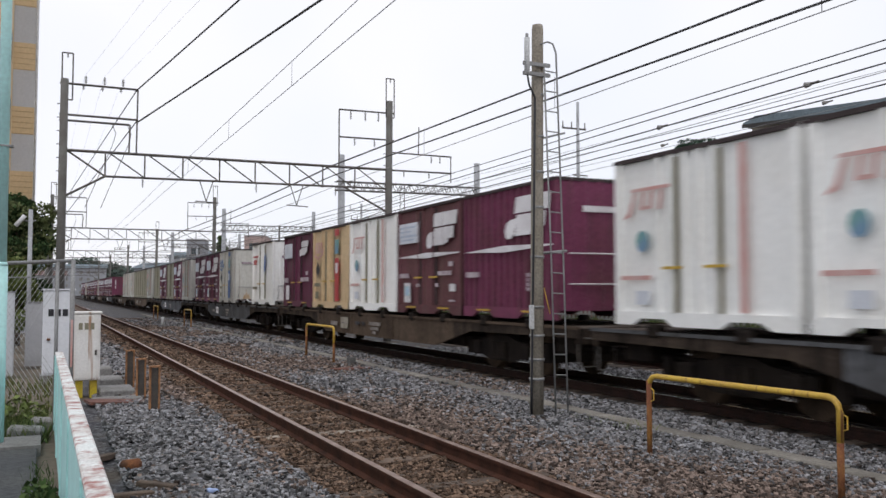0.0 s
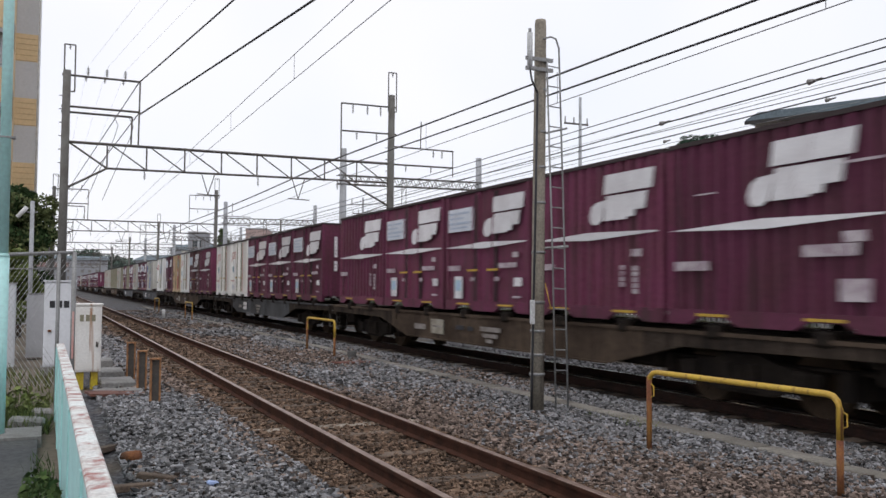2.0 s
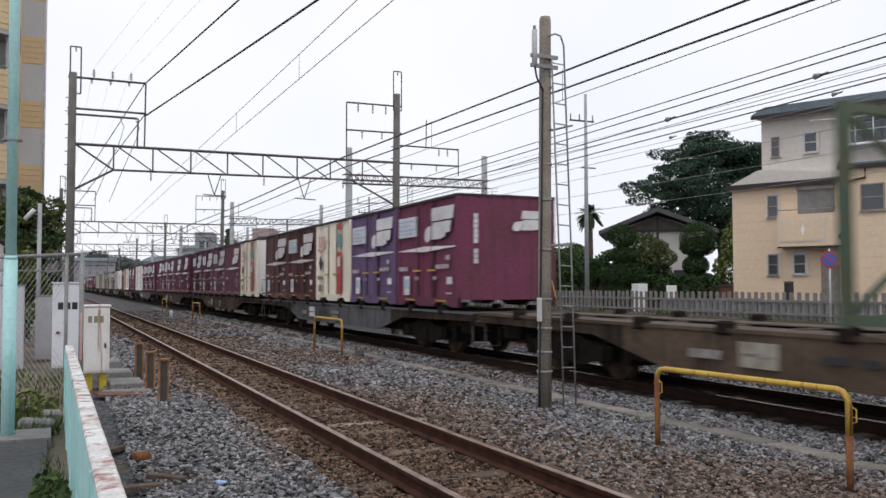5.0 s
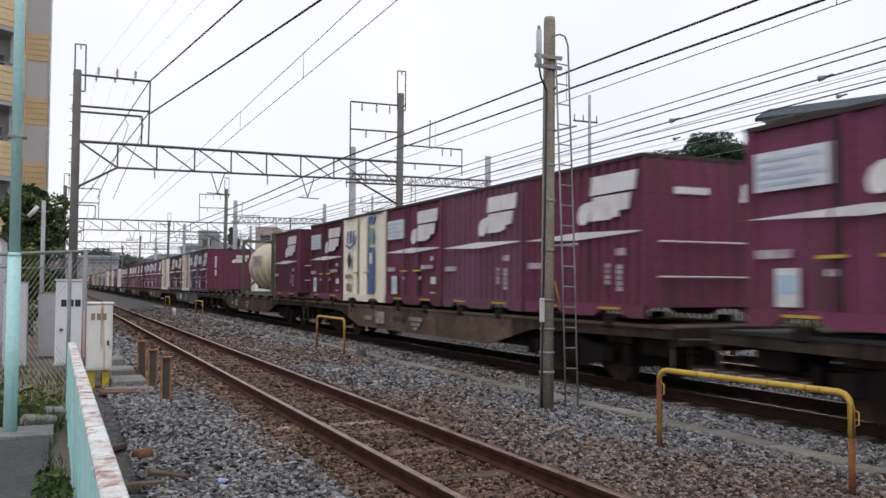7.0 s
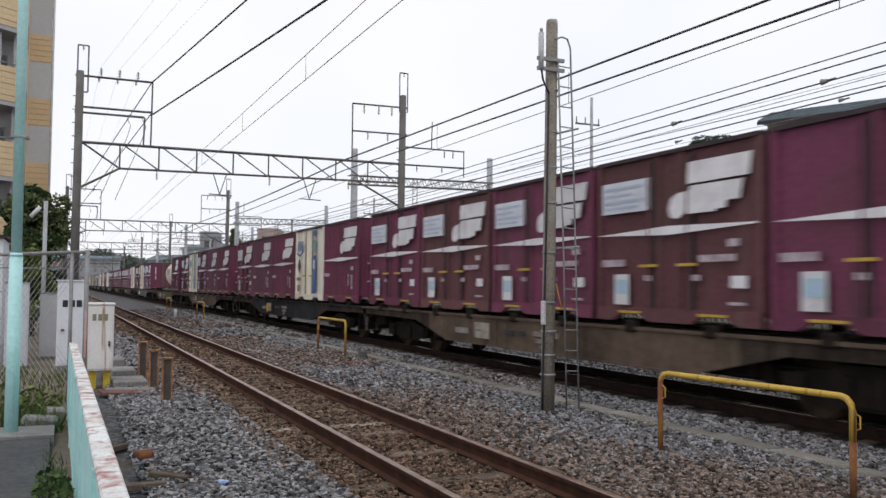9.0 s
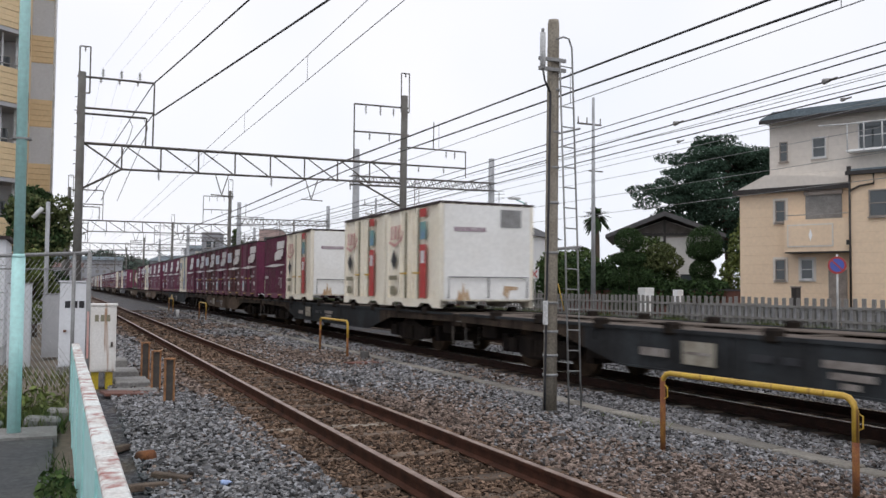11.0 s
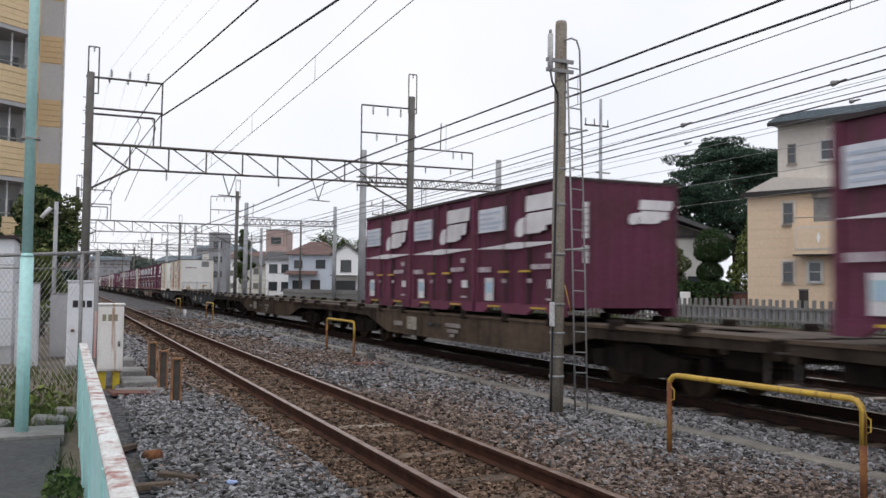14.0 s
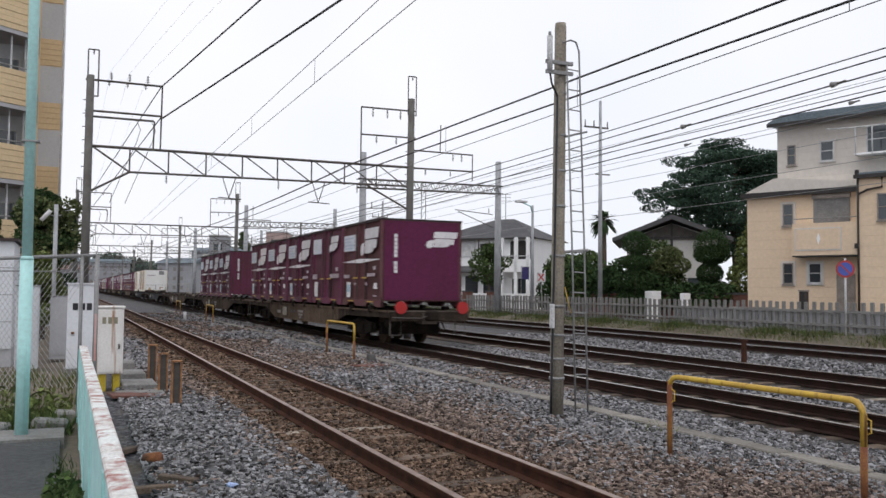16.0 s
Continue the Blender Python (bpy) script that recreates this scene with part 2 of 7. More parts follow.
    teal=material("pale_teal_paint", (0.48, 0.77, 0.75), (0.40, 0.67, 0.65), 1.6, 0.5, bump=0.1, fine=0.08, streak=((0.25, 0.40, 0.37), 0.62)),
    flaking=material("flaking_white_over_red", (0.72, 0.75, 0.73), (0.56, 0.52, 0.49), 4.5, 0.8, bump=0.5, bump_scale=30, fine=0.18, streak=((0.33, 0.14, 0.12), 0.50), streak_scale=11),
    cabinet=material("pale_grey_cabinet", (0.72, 0.735, 0.77), (0.66, 0.67, 0.70), 1.5, 0.5, fine=0.05, streak=((0.42, 0.36, 0.30), 0.68)),
    rusty_cabinet=material("rust_streaked_cabinet", (0.80, 0.785, 0.76), (0.72, 0.69, 0.65), 2, 0.6, fine=0.07, streak=((0.34, 0.16, 0.06), 0.60), streak_scale=13),
    safety=material("safety_yellow_plinth", (0.55, 0.42, 0.03), (0.42, 0.30, 0.03), 4, 0.6),
    link=material("chain_link_wire", (0.50, 0.51, 0.51), None, 6, 0.5, metal=0.2),
    hedge=material("clipped_leaf", (0.046, 0.080, 0.030), (0.028, 0.052, 0.020), 1.5, 0.8, island=True, spread=0.55, spec=0.15),
    leaf=material("mid_green_leaf", (0.072, 0.104, 0.034), (0.044, 0.072, 0.024), 1.5, 0.8, island=True, spread=0.5, spec=0.15),
    olive=material("olive_green_leaf", (0.120, 0.138, 0.058), (0.075, 0.094, 0.038), 1.5, 0.8, island=True, spread=0.5, spec=0.15),
    lime=material("light_green_leaf", (0.135, 0.165, 0.045), (0.09, 0.12, 0.03), 1.5, 0.7, island=True, spread=0.45),
    pine=material("dark_pine_needles", (0.056, 0.095, 0.066), (0.034, 0.060, 0.042), 0.35, 0.85, island=True, spread=0.5, spec=0.15),
    grass=material("dry_grass", (0.095, 0.115, 0.038), (0.125, 0.115, 0.050), 2.0, 0.85, island=True, spread=0.5, spec=0.15),
    bark=material("bark", (0.10, 0.075, 0.055), (0.06, 0.045, 0.035), 4, 0.95, bump=0.7, bump_scale=25),
    beige_wall=material("beige_siding", (0.76, 0.59, 0.425), (0.72, 0.555, 0.395), 0.5, 0.8, fine=0.05),
    upper_wall=material("taupe_siding", (0.66, 0.61, 0.555), (0.62, 0.57, 0.515), 0.5, 0.8, fine=0.05),
    plaster=material("white_plaster", (0.90, 0.90, 0.90), (0.85, 0.85, 0.85), 0.6, 0.85, fine=0.04, streak=((0.66, 0.65, 0.64), 0.70)),
    grey_wall=material("grey_wall", (0.44, 0.44, 0.455), (0.40, 0.40, 0.41), 0.5, 0.85, fine=0.06),
    pale_wall=material("pale_cream_wall", (0.74, 0.72, 0.66), (0.68, 0.65, 0.59), 0.5, 0.85, fine=0.06),
    blue_wall=material("pale_blue_wall", (0.52, 0.57, 0.65), (0.47, 0.52, 0.59), 0.5, 0.85, fine=0.06),
    tile_roof=material("dark_roof_tiles", (0.075, 0.074, 0.078), (0.105, 0.102, 0.104), 1.2, 0.75, bump=0.4, bump_scale=8, spec=0.2),
    slate=material("blue_grey_slate", (0.15, 0.19, 0.215), (0.115, 0.145, 0.165), 1.2, 0.7, bump=0.3, bump_scale=10),
    red_roof=material("faded_red_roof", (0.165, 0.105, 0.095), (0.125, 0.085, 0.078), 1.2, 0.8, bump=0.3, bump_scale=8, spec=0.15),
    frame_dark=material("dark_bronze_frame", (0.035, 0.03, 0.028), None, 3, 0.5),
    frame_taupe=material("taupe_frame", (0.30, 0.26, 0.23), None, 3, 0.6),
    frame_white=material("white_frame", (0.62, 0.62, 0.62), None, 3, 0.5),
    pane=glass("window_glass", (0.045, 0.055, 0.06)),
    shutter=material("grey_shutter", (0.22, 0.215, 0.21), None, 2, 0.6, bump=0.4, bump_scale=18),
    brick=material("red_brown_brick", (0.17, 0.075, 0.055), (0.12, 0.06, 0.05), 3, 0.9, bump=0.4, bump_scale=20),
    tan_siding=material("ochre_siding", (0.70, 0.54, 0.33), (0.63, 0.48, 0.29), 0.6, 0.8, fine=0.06),
    panel_grey=material("light_grey_panel", (0.58, 0.595, 0.625), (0.53, 0.545, 0.57), 0.6, 0.7, fine=0.05),
    # far woods and walls: distance haze is mixed into the colour
    haze_wood=material("distant_woods", (0.10, 0.135, 0.11), (0.07, 0.10, 0.085), 0.25, 0.9, island=True, spread=0.35),
    haze_wall=material("distant_wall", (0.32, 0.33, 0.35), (0.26, 0.26, 0.28), 0.1, 0.9, fine=0.08),
    sign_blue=material("violet_blue_sign", (0.075, 0.11, 0.42), (0.09, 0.10, 0.36), 3, 0.45, fine=0.06),
    tile_green=material("green_copper_roof", (0.40, 0.52, 0.46), (0.33, 0.44, 0.39), 1.5, 0.7),
    trough=material("trough_concrete", (0.255, 0.235, 0.205), (0.15, 0.134, 0.112), 2.0, 0.95, bump=0.4, bump_scale=60, spread=0.25),
    trough_dark=material("dark_concrete", (0.12, 0.115, 0.11), (0.08, 0.075, 0.07), 4, 0.95, bump=0.4),
    sign_print=material("grey_blue_print", (0.38, 0.45, 0.56), (0.50, 0.53, 0.60), 6, 0.5),
    litter=material("blue_plastic", (0.35, 0.45, 0.72), None, 8, 0.4),
)

M["garden_wall"] = material("pale_grey_render", (0.52, 0.51, 0.49), (0.46, 0.45, 0.43), 0.5, 0.85, fine=0.06)
M["banner"] = material("dark_violet_cloth", (0.055, 0.045, 0.16), (0.04, 0.035, 0.11), 3, 0.8, fine=0.1)
M["gable_timber"] = material("dark_gable_timber", (0.075, 0.066, 0.060), (0.11, 0.10, 0.09), 3.0, 0.8, fine=0.15)

# ---- helpers for meshes ----


def box(bm, x0, x1, y0, y1, z0, z1, bevel=0.0):
    v = [bm.verts.new((x, y, z)) for x in (x0, x1) for y in (y0, y1) for z in (z0, z1)]
    fs = [bm.faces.new([v[i] for i in q]) for q in ((0, 1, 3, 2), (4, 6, 7, 5), (0, 4, 5, 1), (2, 3, 7, 6), (0, 2, 6, 4), (1, 5, 7, 3))]
    if bevel:
        es = list({e for f in fs for e in f.edges})
        bmesh.ops.bevel(bm, geom=es, offset=bevel, segments=1, affect="EDGES")


def prism(bm, pts, axis, a, b):
    """Extrude a polygon, given in the two other axes, along axis from a to b."""
    def at(p, w):
        q = list(p)
        q.insert("xyz".index(axis), w)
        return bm.verts.new(q)
    lo, hi = [at(p, a) for p in pts], [at(p, b) for p in pts]
    n = len(pts)
    bm.faces.new(lo)
    bm.faces.new(hi[::-1])
    for i in range(n):
        bm.faces.new((lo[i], hi[i], hi[(i + 1) % n], lo[(i + 1) % n]))


def tube(bm, pts, r, sides=8, taper=None):
    """A round bar through pts."""
    pts = [Vector(p) for p in pts]
    rings = []
    for i, p in enumerate(pts):
        way = (pts[min(i + 1, len(pts) - 1)] - pts[max(i - 1, 0)]).normalized()
        side = way.cross(Vector((0, 0, 1)) if abs(way.z) < 0.9 else Vector((1, 0, 0))).normalized()
        up = side.cross(way)
        rr = r if taper is None else r + (taper - r) * i / (len(pts) - 1)
        rings.append([bm.verts.new(p + (side * math.cos(a) + up * math.sin(a)) * rr) for a in (2 * math.pi * k / sides for k in range(sides))])
    for a, b in zip(rings, rings[1:]):
        for k in range(sides):
            bm.faces.new((a[k], a[(k + 1) % sides], b[(k + 1) % sides], b[k]))
    bm.faces.new(rings[0][::-1])
    bm.faces.new(rings[-1])


def made(bm, name, mat, smooth=False):
    bmesh.ops.recalc_face_normals(bm, faces=bm.faces)
    me = bpy.data.meshes.new(name)
    bm.to_mesh(me)
    bm.free()
    me.materials.append(mat)
    if smooth:
        for p in me.polygons:
            p.use_smooth = True
    return me


def part(name, bm, mat, parent, label="", smooth=False):
    ob = new(name, made(bm, name, mat, smooth))
    ob.parent = parent
    if label:
        ob["label"] = label
    return ob


def bits(name, mat, parent, *boxes, label="", bevel=0.0):
    """One mesh part made of boxes."""
    bm = bmesh.new()
    for b in boxes:
        box(bm, *b, bevel=bevel)
    return part(name, bm, mat, parent, label)


def bar(name, mat, parent, pts, r, sides=8, label="", taper=None):
    bm = bmesh.new()
    tube(bm, pts, r, sides, taper)
    return part(name, bm, mat, parent, label, smooth=sides > 5)


def thing(name, label, category, group="", m=None, kind=""):
    ob = new(name)
    ob.empty_display_size = 0.2
    if m is not None:
        ob.matrix_basis = m
    return tagged(ob, label, category, group, kind)


def setting(name, bm, mat, label, category):
    return tagged(new(name, made(bm, name, mat)), label, category, "", "structure")

# ---- ground and tracks ----
# one sheet to the horizon: track bed, a bank up to the street behind the far fence
bm = bmesh.new()
PROFILE = ((-600, -0.26), (-0.2, -0.26), (0.4, -0.24), (2.0, -0.22), (23.2, -0.22), (24.5, 0.12), (700, 0.14))
YS = (-80, 0, 20, 60, 150, 400, 2500)
grid = [[bm.verts.new((x, y, z)) for x, z in PROFILE] for y in YS]
for r0, r1 in zip(grid, grid[1:]):
    for i in range(len(PROFILE) - 1):
        bm.faces.new((r0[i], r0[i + 1], r1[i + 1], r1[i]))
setting("ground", bm, M["earth"], "bare grey-brown earth beside the railway", "ground")


def slab(name, x0, x1, y0, y1, z0, z1, mat, label, category):
    b = bmesh.new()
    box(b, x0, x1, y0, y1, z0, z1)
    return setting(name, b, mat, label, category)


slab("ballast_bed", 0.42, 23.3, -60, 600, -0.5, -0.192, M["ballast"], "grey crushed stone ballast between the tracks", "ballast")
slab("pavement", -40, -0.02, -30, 10.6, -0.5, -0.16, M["asphalt"], "worn dark asphalt lane beside the line", "pavement")
slab("kerb", -40, 0.02, 10.6, 11.35, -0.5, -0.13, M["concrete"], "cracked concrete strip at the lane's end", "kerb")
slab("road", 25.6, 27.9, -60, 300, 0.0, 0.16, M["asphalt"], "narrow asphalt street behind the railway fence", "road")


def rail_mesh(length, head, side="rail_side"):
    """Rail with foot, web and head; its running surface is at z = 0."""
    half = [(0.062, -0.153), (0.062, -0.142), (0.010, -0.122), (0.010, -0.045), (0.034, -0.036), (0.034, -0.004), (0.028, 0.0)]
    pts = half + [(-x, z) for x, z in half[::-1]]
    b = bmesh.new()
    prism(b, pts, "y", 0, length)
    me = made(b, "rail", M[side])
    me.materials.append(head)
    for p in me.polygons:
        if p.normal.z > 0.5 and p.center.z > -0.006:
            p.material_index = 1
    return me


def track(centre, head, near, far, label, cant=0.0, sleepers=(0, 0), bed="track_bed"):
    t = thing("railway_track", label, "railway track", "tracks", pose(centre, 0, 0))
    me = rail_mesh(far - near, head, "rail_side" if bed == "track_bed" else "main_rail_side")
    for side, dz in ((-0.56, 0.0), (0.56, cant)):
        r = new("rail", me)
        r.parent, r.location = t, (side, near, dz)
    bits("bed", M[bed], t, (-1.15, 1.15, near, far, -0.45, -0.186 if bed == "track_bed" else -0.172), label="rust-stained ballast" if bed == "track_bed" else "grimy ballast, darkened as if beneath a train")
    b = bmesh.new()
    box(b, -1.05, 1.05, -0.10, 0.10, -0.30, -0.149, bevel=0.012)
    smooth_me = made(b, "sleeper", M["sleeper"])
    pale_me = smooth_me.copy()
    pale_me.materials[0] = M["pale_sleeper"]
    rnd = random.Random(4)
    for k in range(*sleepers):
        s = new("sleeper", pale_me if k % 11 == 5 else smooth_me)
        s.parent = t
        s.matrix_basis = pose(rnd.uniform(-0.03, 0.03), k * 0.64, rnd.uniform(-0.018, 0.004), 0, 0, rnd.uniform(-1.2, 1.2))
    return t


track(3.318, M["rail_head"], -40, 500, "rusty single track on old sleepers in brown ballast", sleepers=(4, 95))
track(9.165, M["bright_head"], -40, 600, "main line track that carries the freight train", sleepers=(6, 70), bed="dark_bed")
track(13.13, M["bright_head"], -40, 500, "main line track with dark rusty rails", cant=0.03, sleepers=(8, 60), bed="dark_bed")
track(19.4, M["bright_head"], -40, 500, "far main line track beside the grassy bank", cant=0.10, bed="dark_bed")

# loose ballast stones near the camera, joined
CHIP_V = np.array([(x, y, z) for x in (-0.72, 0.72) for y in (-0.72, 0.72) for z in (-0.72, 0.72)])
CHIP_F = np.array([t for a, b, c, d in ((0, 1, 3, 2), (4, 6, 7, 5), (0, 4, 5, 1), (2, 3, 7, 6), (0, 2, 6, 4), (1, 5, 7, 3)) for t in ((a, b, c), (a, c, d))])


def scatter_stones(name, xy, z, size, mat, label):
    n = len(xy)
    g = np.random.default_rng(7)
    v = CHIP_V[None] * g.uniform(0.55, 1.4, (n, 8, 1)) * g.uniform(0.7, 1.25, (n, 8, 3))
    v = v * (size[:, None] * g.uniform(0.5, 1.25, (n, 3)))[:, None, :]
    a = g.uniform(0, 6.283, n)
    c, s = np.cos(a)[:, None], np.sin(a)[:, None]
    x, y, zz = v[..., 0] * c - v[..., 1] * s, v[..., 0] * s + v[..., 1] * c, v[..., 2] * 0.7
    tilt = g.uniform(-0.6, 0.6, n)[:, None]
    y, zz = y * np.cos(tilt) - zz * np.sin(tilt), y * np.sin(tilt) + zz * np.cos(tilt)
    co = np.stack((x + xy[:, :1], y + xy[:, 1:], zz + z[:, None]), -1).reshape(-1, 3)
    f = (CHIP_F[None] + 8 * np.arange(n)[:, None, None]).reshape(-1, 3)
    me = bpy.data.meshes.new(name)
    me.vertices.add(len(co))
    me.vertices.foreach_set("co", co.ravel())
    me.loops.add(f.size)
    me.loops.foreach_set("vertex_index", f.ravel().astype(np.int32))
    me.polygons.add(len(f))
    me.polygons.foreach_set("loop_start", np.arange(0, f.size, 3, dtype=np.int32))
    me.polygons.foreach_set("use_smooth", np.zeros(len(f), dtype=bool))
    me.update(calc_edges=True)
    me.materials.append(mat)
    return tagged(new(name, me), label, "ballast", "", "stuff")


g = np.random.default_rng(3)
areas = [(0.45, 8.2, 3.6, 8.0, 1350, 0.0235), (0.45, 8.2, 8.0, 14.0, 780, 0.027), (0.45, 8.2, 14.0, 27.0, 280, 0.037), (0.9, 8.2, 27.0, 60.0, 60, 0.062), (10.5, 11.9, 8, 24, 200, 0.036), (14.5, 18.1, 10, 30, 130, 0.042)]
xy = np.concatenate([np.column_stack((g.uniform(a, b, int((b - a) * (d - c) * k)), g.uniform(c, d, int((b - a) * (d - c) * k)))) for a, b, c, d, k, s in areas])
size = np.concatenate([np.full(int((b - a) * (d - c) * k), s) for a, b, c, d, k, s in areas]) * g.uniform(0.6, 1.35, len(xy))
from_left = xy[:, 0] - (0.62 + 0.012 * xy[:, 1])
keep = (np.abs(xy[:, 0] - 7.02) > 0.125) & (from_left > 0)
xy, size = xy[keep], size[keep]
on_track = np.abs(xy[:, 0] - 3.318) < 1.05
rail_gap = np.minimum(np.abs(xy[:, 0] - 3.318 - 0.56), np.abs(xy[:, 0] - 3.318 + 0.56)) > 0.075
z = np.where(on_track, -0.177, -0.165) + g.uniform(-0.012, 0.02, len(xy))
side = ~on_track
# brown-stained patches drift through the grey stone
stain = 0.55 * np.sin(xy[:, 0] * 1.1 + 0.35 * xy[:, 1]) + 0.45 * np.sin(xy[:, 1] * 0.8 - 0.7 * xy[:, 0] + 2) + np.exp(-((xy[:, 0] - 5.3) / 0.9) ** 2) + 0.8 * np.exp(-((xy[:, 0] - 4.5) / 0.25) ** 2) + 0.8 * np.exp(-((xy[:, 0] - 2.15) / 0.25) ** 2) + g.normal(0, 0.5, len(xy))
brown_ = side & (stain > 0.75) & (xy[:, 0] < 8.5)
grey_ = side & ~brown_
scatter_stones("loose_ballast", xy[grey_], z[grey_], size[grey_], M["stone"], "loose grey crushed stones heaped between the tracks")
scatter_stones("stained_ballast", xy[brown_], z[brown_], size[brown_], M["brown_stone"], "brown-stained crushed stones among the grey ballast")
mid = on_track & rail_gap
scatter_stones("rusty_ballast", xy[mid], z[mid] + 0.002, size[mid] * 0.92, M["rusty_stone"], "rust-brown crushed stones between old rails")

# ---- overhead line ----


def strut(b, a, c, r=0.03, sides=4):
    tube(b, [a, c], r, sides)


def insulator_string(name, parent, top, n=5, r=0.045, step=0.055):
    b = bmesh.new()
    x, y, z = top
    tube(b, [(x, y, z), (x, y, z - step * (n + 1))], 0.012, 5)
    for i in range(n):
        tube(b, [(x, y, z - step * (i + 0.8)), (x, y, z - step * (i + 1.1))], r, 8, taper=r * 0.6)
    return part(name, b, M["insulator"], parent)


def single_bar(name, mat, parent, a, c, r, sides=4):
    b = bmesh.new()
    strut(b, a, c, r, sides)
    return part(name, b, mat, parent)


def gantry(m):
    """Steel portal over the two near tracks: posts, triangulated beam, arms for feeders, hangers."""
    g_ = thing("catenary_gantry", "dark steel overhead line gantry across the tracks", "gantry", "overhead gantries", m)
    D = M["dark_steel"]
    P = M["pole_grey"]
    bar("post", P, g_, [(0.48, 0, -0.3), (0.50, 0, 8.2)], 0.135, 12, taper=0.115)
    bar("post", P, g_, [(11.27, 0, -0.3), (11.33, 0, 8.5)], 0.14, 12, taper=0.12)
    for x0, n_ in ((0.30, 11), (11.10, 9)):
        b = bmesh.new()
        box(b, 0.0, 0.12, -0.012, 0.012, -0.012, 0.012)
        peg_me = made(b, "step_peg", D)
        for i in range(n_):
            o = new("step_peg", peg_me)
            o.parent, o.location = g_, (x0, 0, 3.2 + 0.42 * i)
    for x, z0, z1 in ((0.42, 7.55, 9.02), (11.20, 7.9, 9.33)):
        b = bmesh.new()
        for q, w in (((x, 0, z0), (x, 0, z1)), ((x + 0.31, 0, z0), (x + 0.31, 0, z1)), ((x, 0, z1), (x + 0.31, 0, z1)), ((x, 0, z0), (x + 0.31, 0, z0))):
            strut(b, q, w, 0.022)
        part("earth_wire_loop", b, D, g_)
        insulator_string("insulator", g_, (x + 0.16, 0, z1), 2, 0.04)
    # triangulated beam
    single_bar("top_chord", D, g_, (0.40, 0, 5.97), (11.45, 0, 5.99), 0.045)
    single_bar("bottom_chord", D, g_, (1.72, 0, 5.21), (11.3, 0, 5.30), 0.035)
    single_bar("knee_brace", D, g_, (0.5, 0, 4.5), (1.72, 0, 5.21), 0.035)
    single_bar("end_diagonal", D, g_, (0.62, 0, 5.95), (1.72, 0, 5.21), 0.03)
    single_bar("knee_brace", D, g_, (9.6, 0, 5.28), (11.25, 0, 4.45), 0.035)
    n = 8
    xs = [1.72 + (11.2 - 1.72) * i / n for i in range(n + 1)]
    for i, x in enumerate(xs):
        single_bar("beam_post", D, g_, (x, 0, 5.22), (x, 0, 5.97), 0.025)
        if i < n:
            single_bar("beam_diagonal", D, g_, (x + 0.12, 0, 5.96), (xs[i + 1] - 0.02, 0, 5.24), 0.022)
    # arms on the first post, towards the near track
    for z, x1 in ((8.06, 2.64), (7.08, 2.68), (6.90, 2.42)):
        single_bar("arm", D, g_, (0.36, 0, z), (x1, 0, z), 0.035)
    single_bar("arm_hanger", D, g_, (2.64, 0, 5.98), (2.66, 0, 8.06), 0.025)
    single_bar("arm_hanger", D, g_, (2.42, 0, 5.98), (2.44, 0, 6.9), 0.025)
    for x in (1.05, 1.6, 2.15):
        insulator_string("insulator", g_, (x + 0.06, 0, 8.36), 4, 0.05)
        insulator_string("insulator", g_, (x, 0, 8.06), 2, 0.05)
    # arms on the second post
    for z, x0 in ((8.04, 9.42), (7.06, 9.40)):
        single_bar("arm", D, g_, (x0, 0, z), (11.5, 0, z + 0.02), 0.03)
    single_bar("arm_hanger", D, g_, (9.42, 0, 5.98), (9.42, 0, 8.04), 0.025)
    for x in (9.85, 10.4, 10.9):
        insulator_string("insulator", g_, (x, 0, 8.03), 5)
    for x in (10.0, 10.75):
        insulator_string("insulator", g_, (x, 0, 7.05), 4)
    single_bar("arm", D, g_, (11.3, 0, 6.63), (13.82, 0, 6.62), 0.028)
    single_bar("arm", D, g_, (11.3, 0, 5.98), (13.80, 0, 6.0), 0.032)
    single_bar("arm_hanger", D, g_, (13.8, 0, 5.65), (13.8, 0, 6.62), 0.022)
    single_bar("arm_hanger", D, g_, (12.48, 0, 6.63), (12.50, 0, 7.64), 0.02)
    for x in (13.0, 13.35):
        insulator_string("insulator", g_, (x, 0, 6.6), 4)
    for x in (11.9, 12.9):
        insulator_string("insulator", g_, (x, 0, 5.97), 3)
    # wire hangers below the beam: narrow V with a crossbar, over each track
    for x in (4.85, 7.9):
        b = bmesh.new()
        strut(b, (x - 0.22, 0, 5.24), (x, 0, 4.55), 0.016)
        strut(b, (x + 0.22, 0, 5.24), (x, 0, 4.55), 0.016)
        strut(b, (x - 0.35, 0, 4.55), (x + 0.4, 0, 4.52), 0.018)
        part("wire_hanger", b, D, g_)
    for x, z in ((2.85, 5.24), (6.5, 5.25), (9.3, 5.28)):
        insulator_string("insulator", g_, (x, 0, z), 5)
    # curved pull-off arms of the near track
    for x in (1.9, 2.36):
        b = bmesh.new()
        tube(b, [(x - 0.02, 0, 6.9), (x + 0.12, 0, 6.6), (x + 0.02, 0, 6.2), (x - 0.45, 0, 5.0), (x - 0.75, 0, 4.2)], 0.010, 5)
        part("pull_off", b, D, g_)
    return g_


M["pole_grey"] = material("grey_steel_post", (0.15, 0.145, 0.135), (0.11, 0.10, 0.09), 2.5, 0.8, bump=0.2)
first_gantry = gantry(pose(0, 29, 0))
for y in (64, 99, 134, 170, 206):
    copy_thing(first_gantry, pose(0, y, 0))


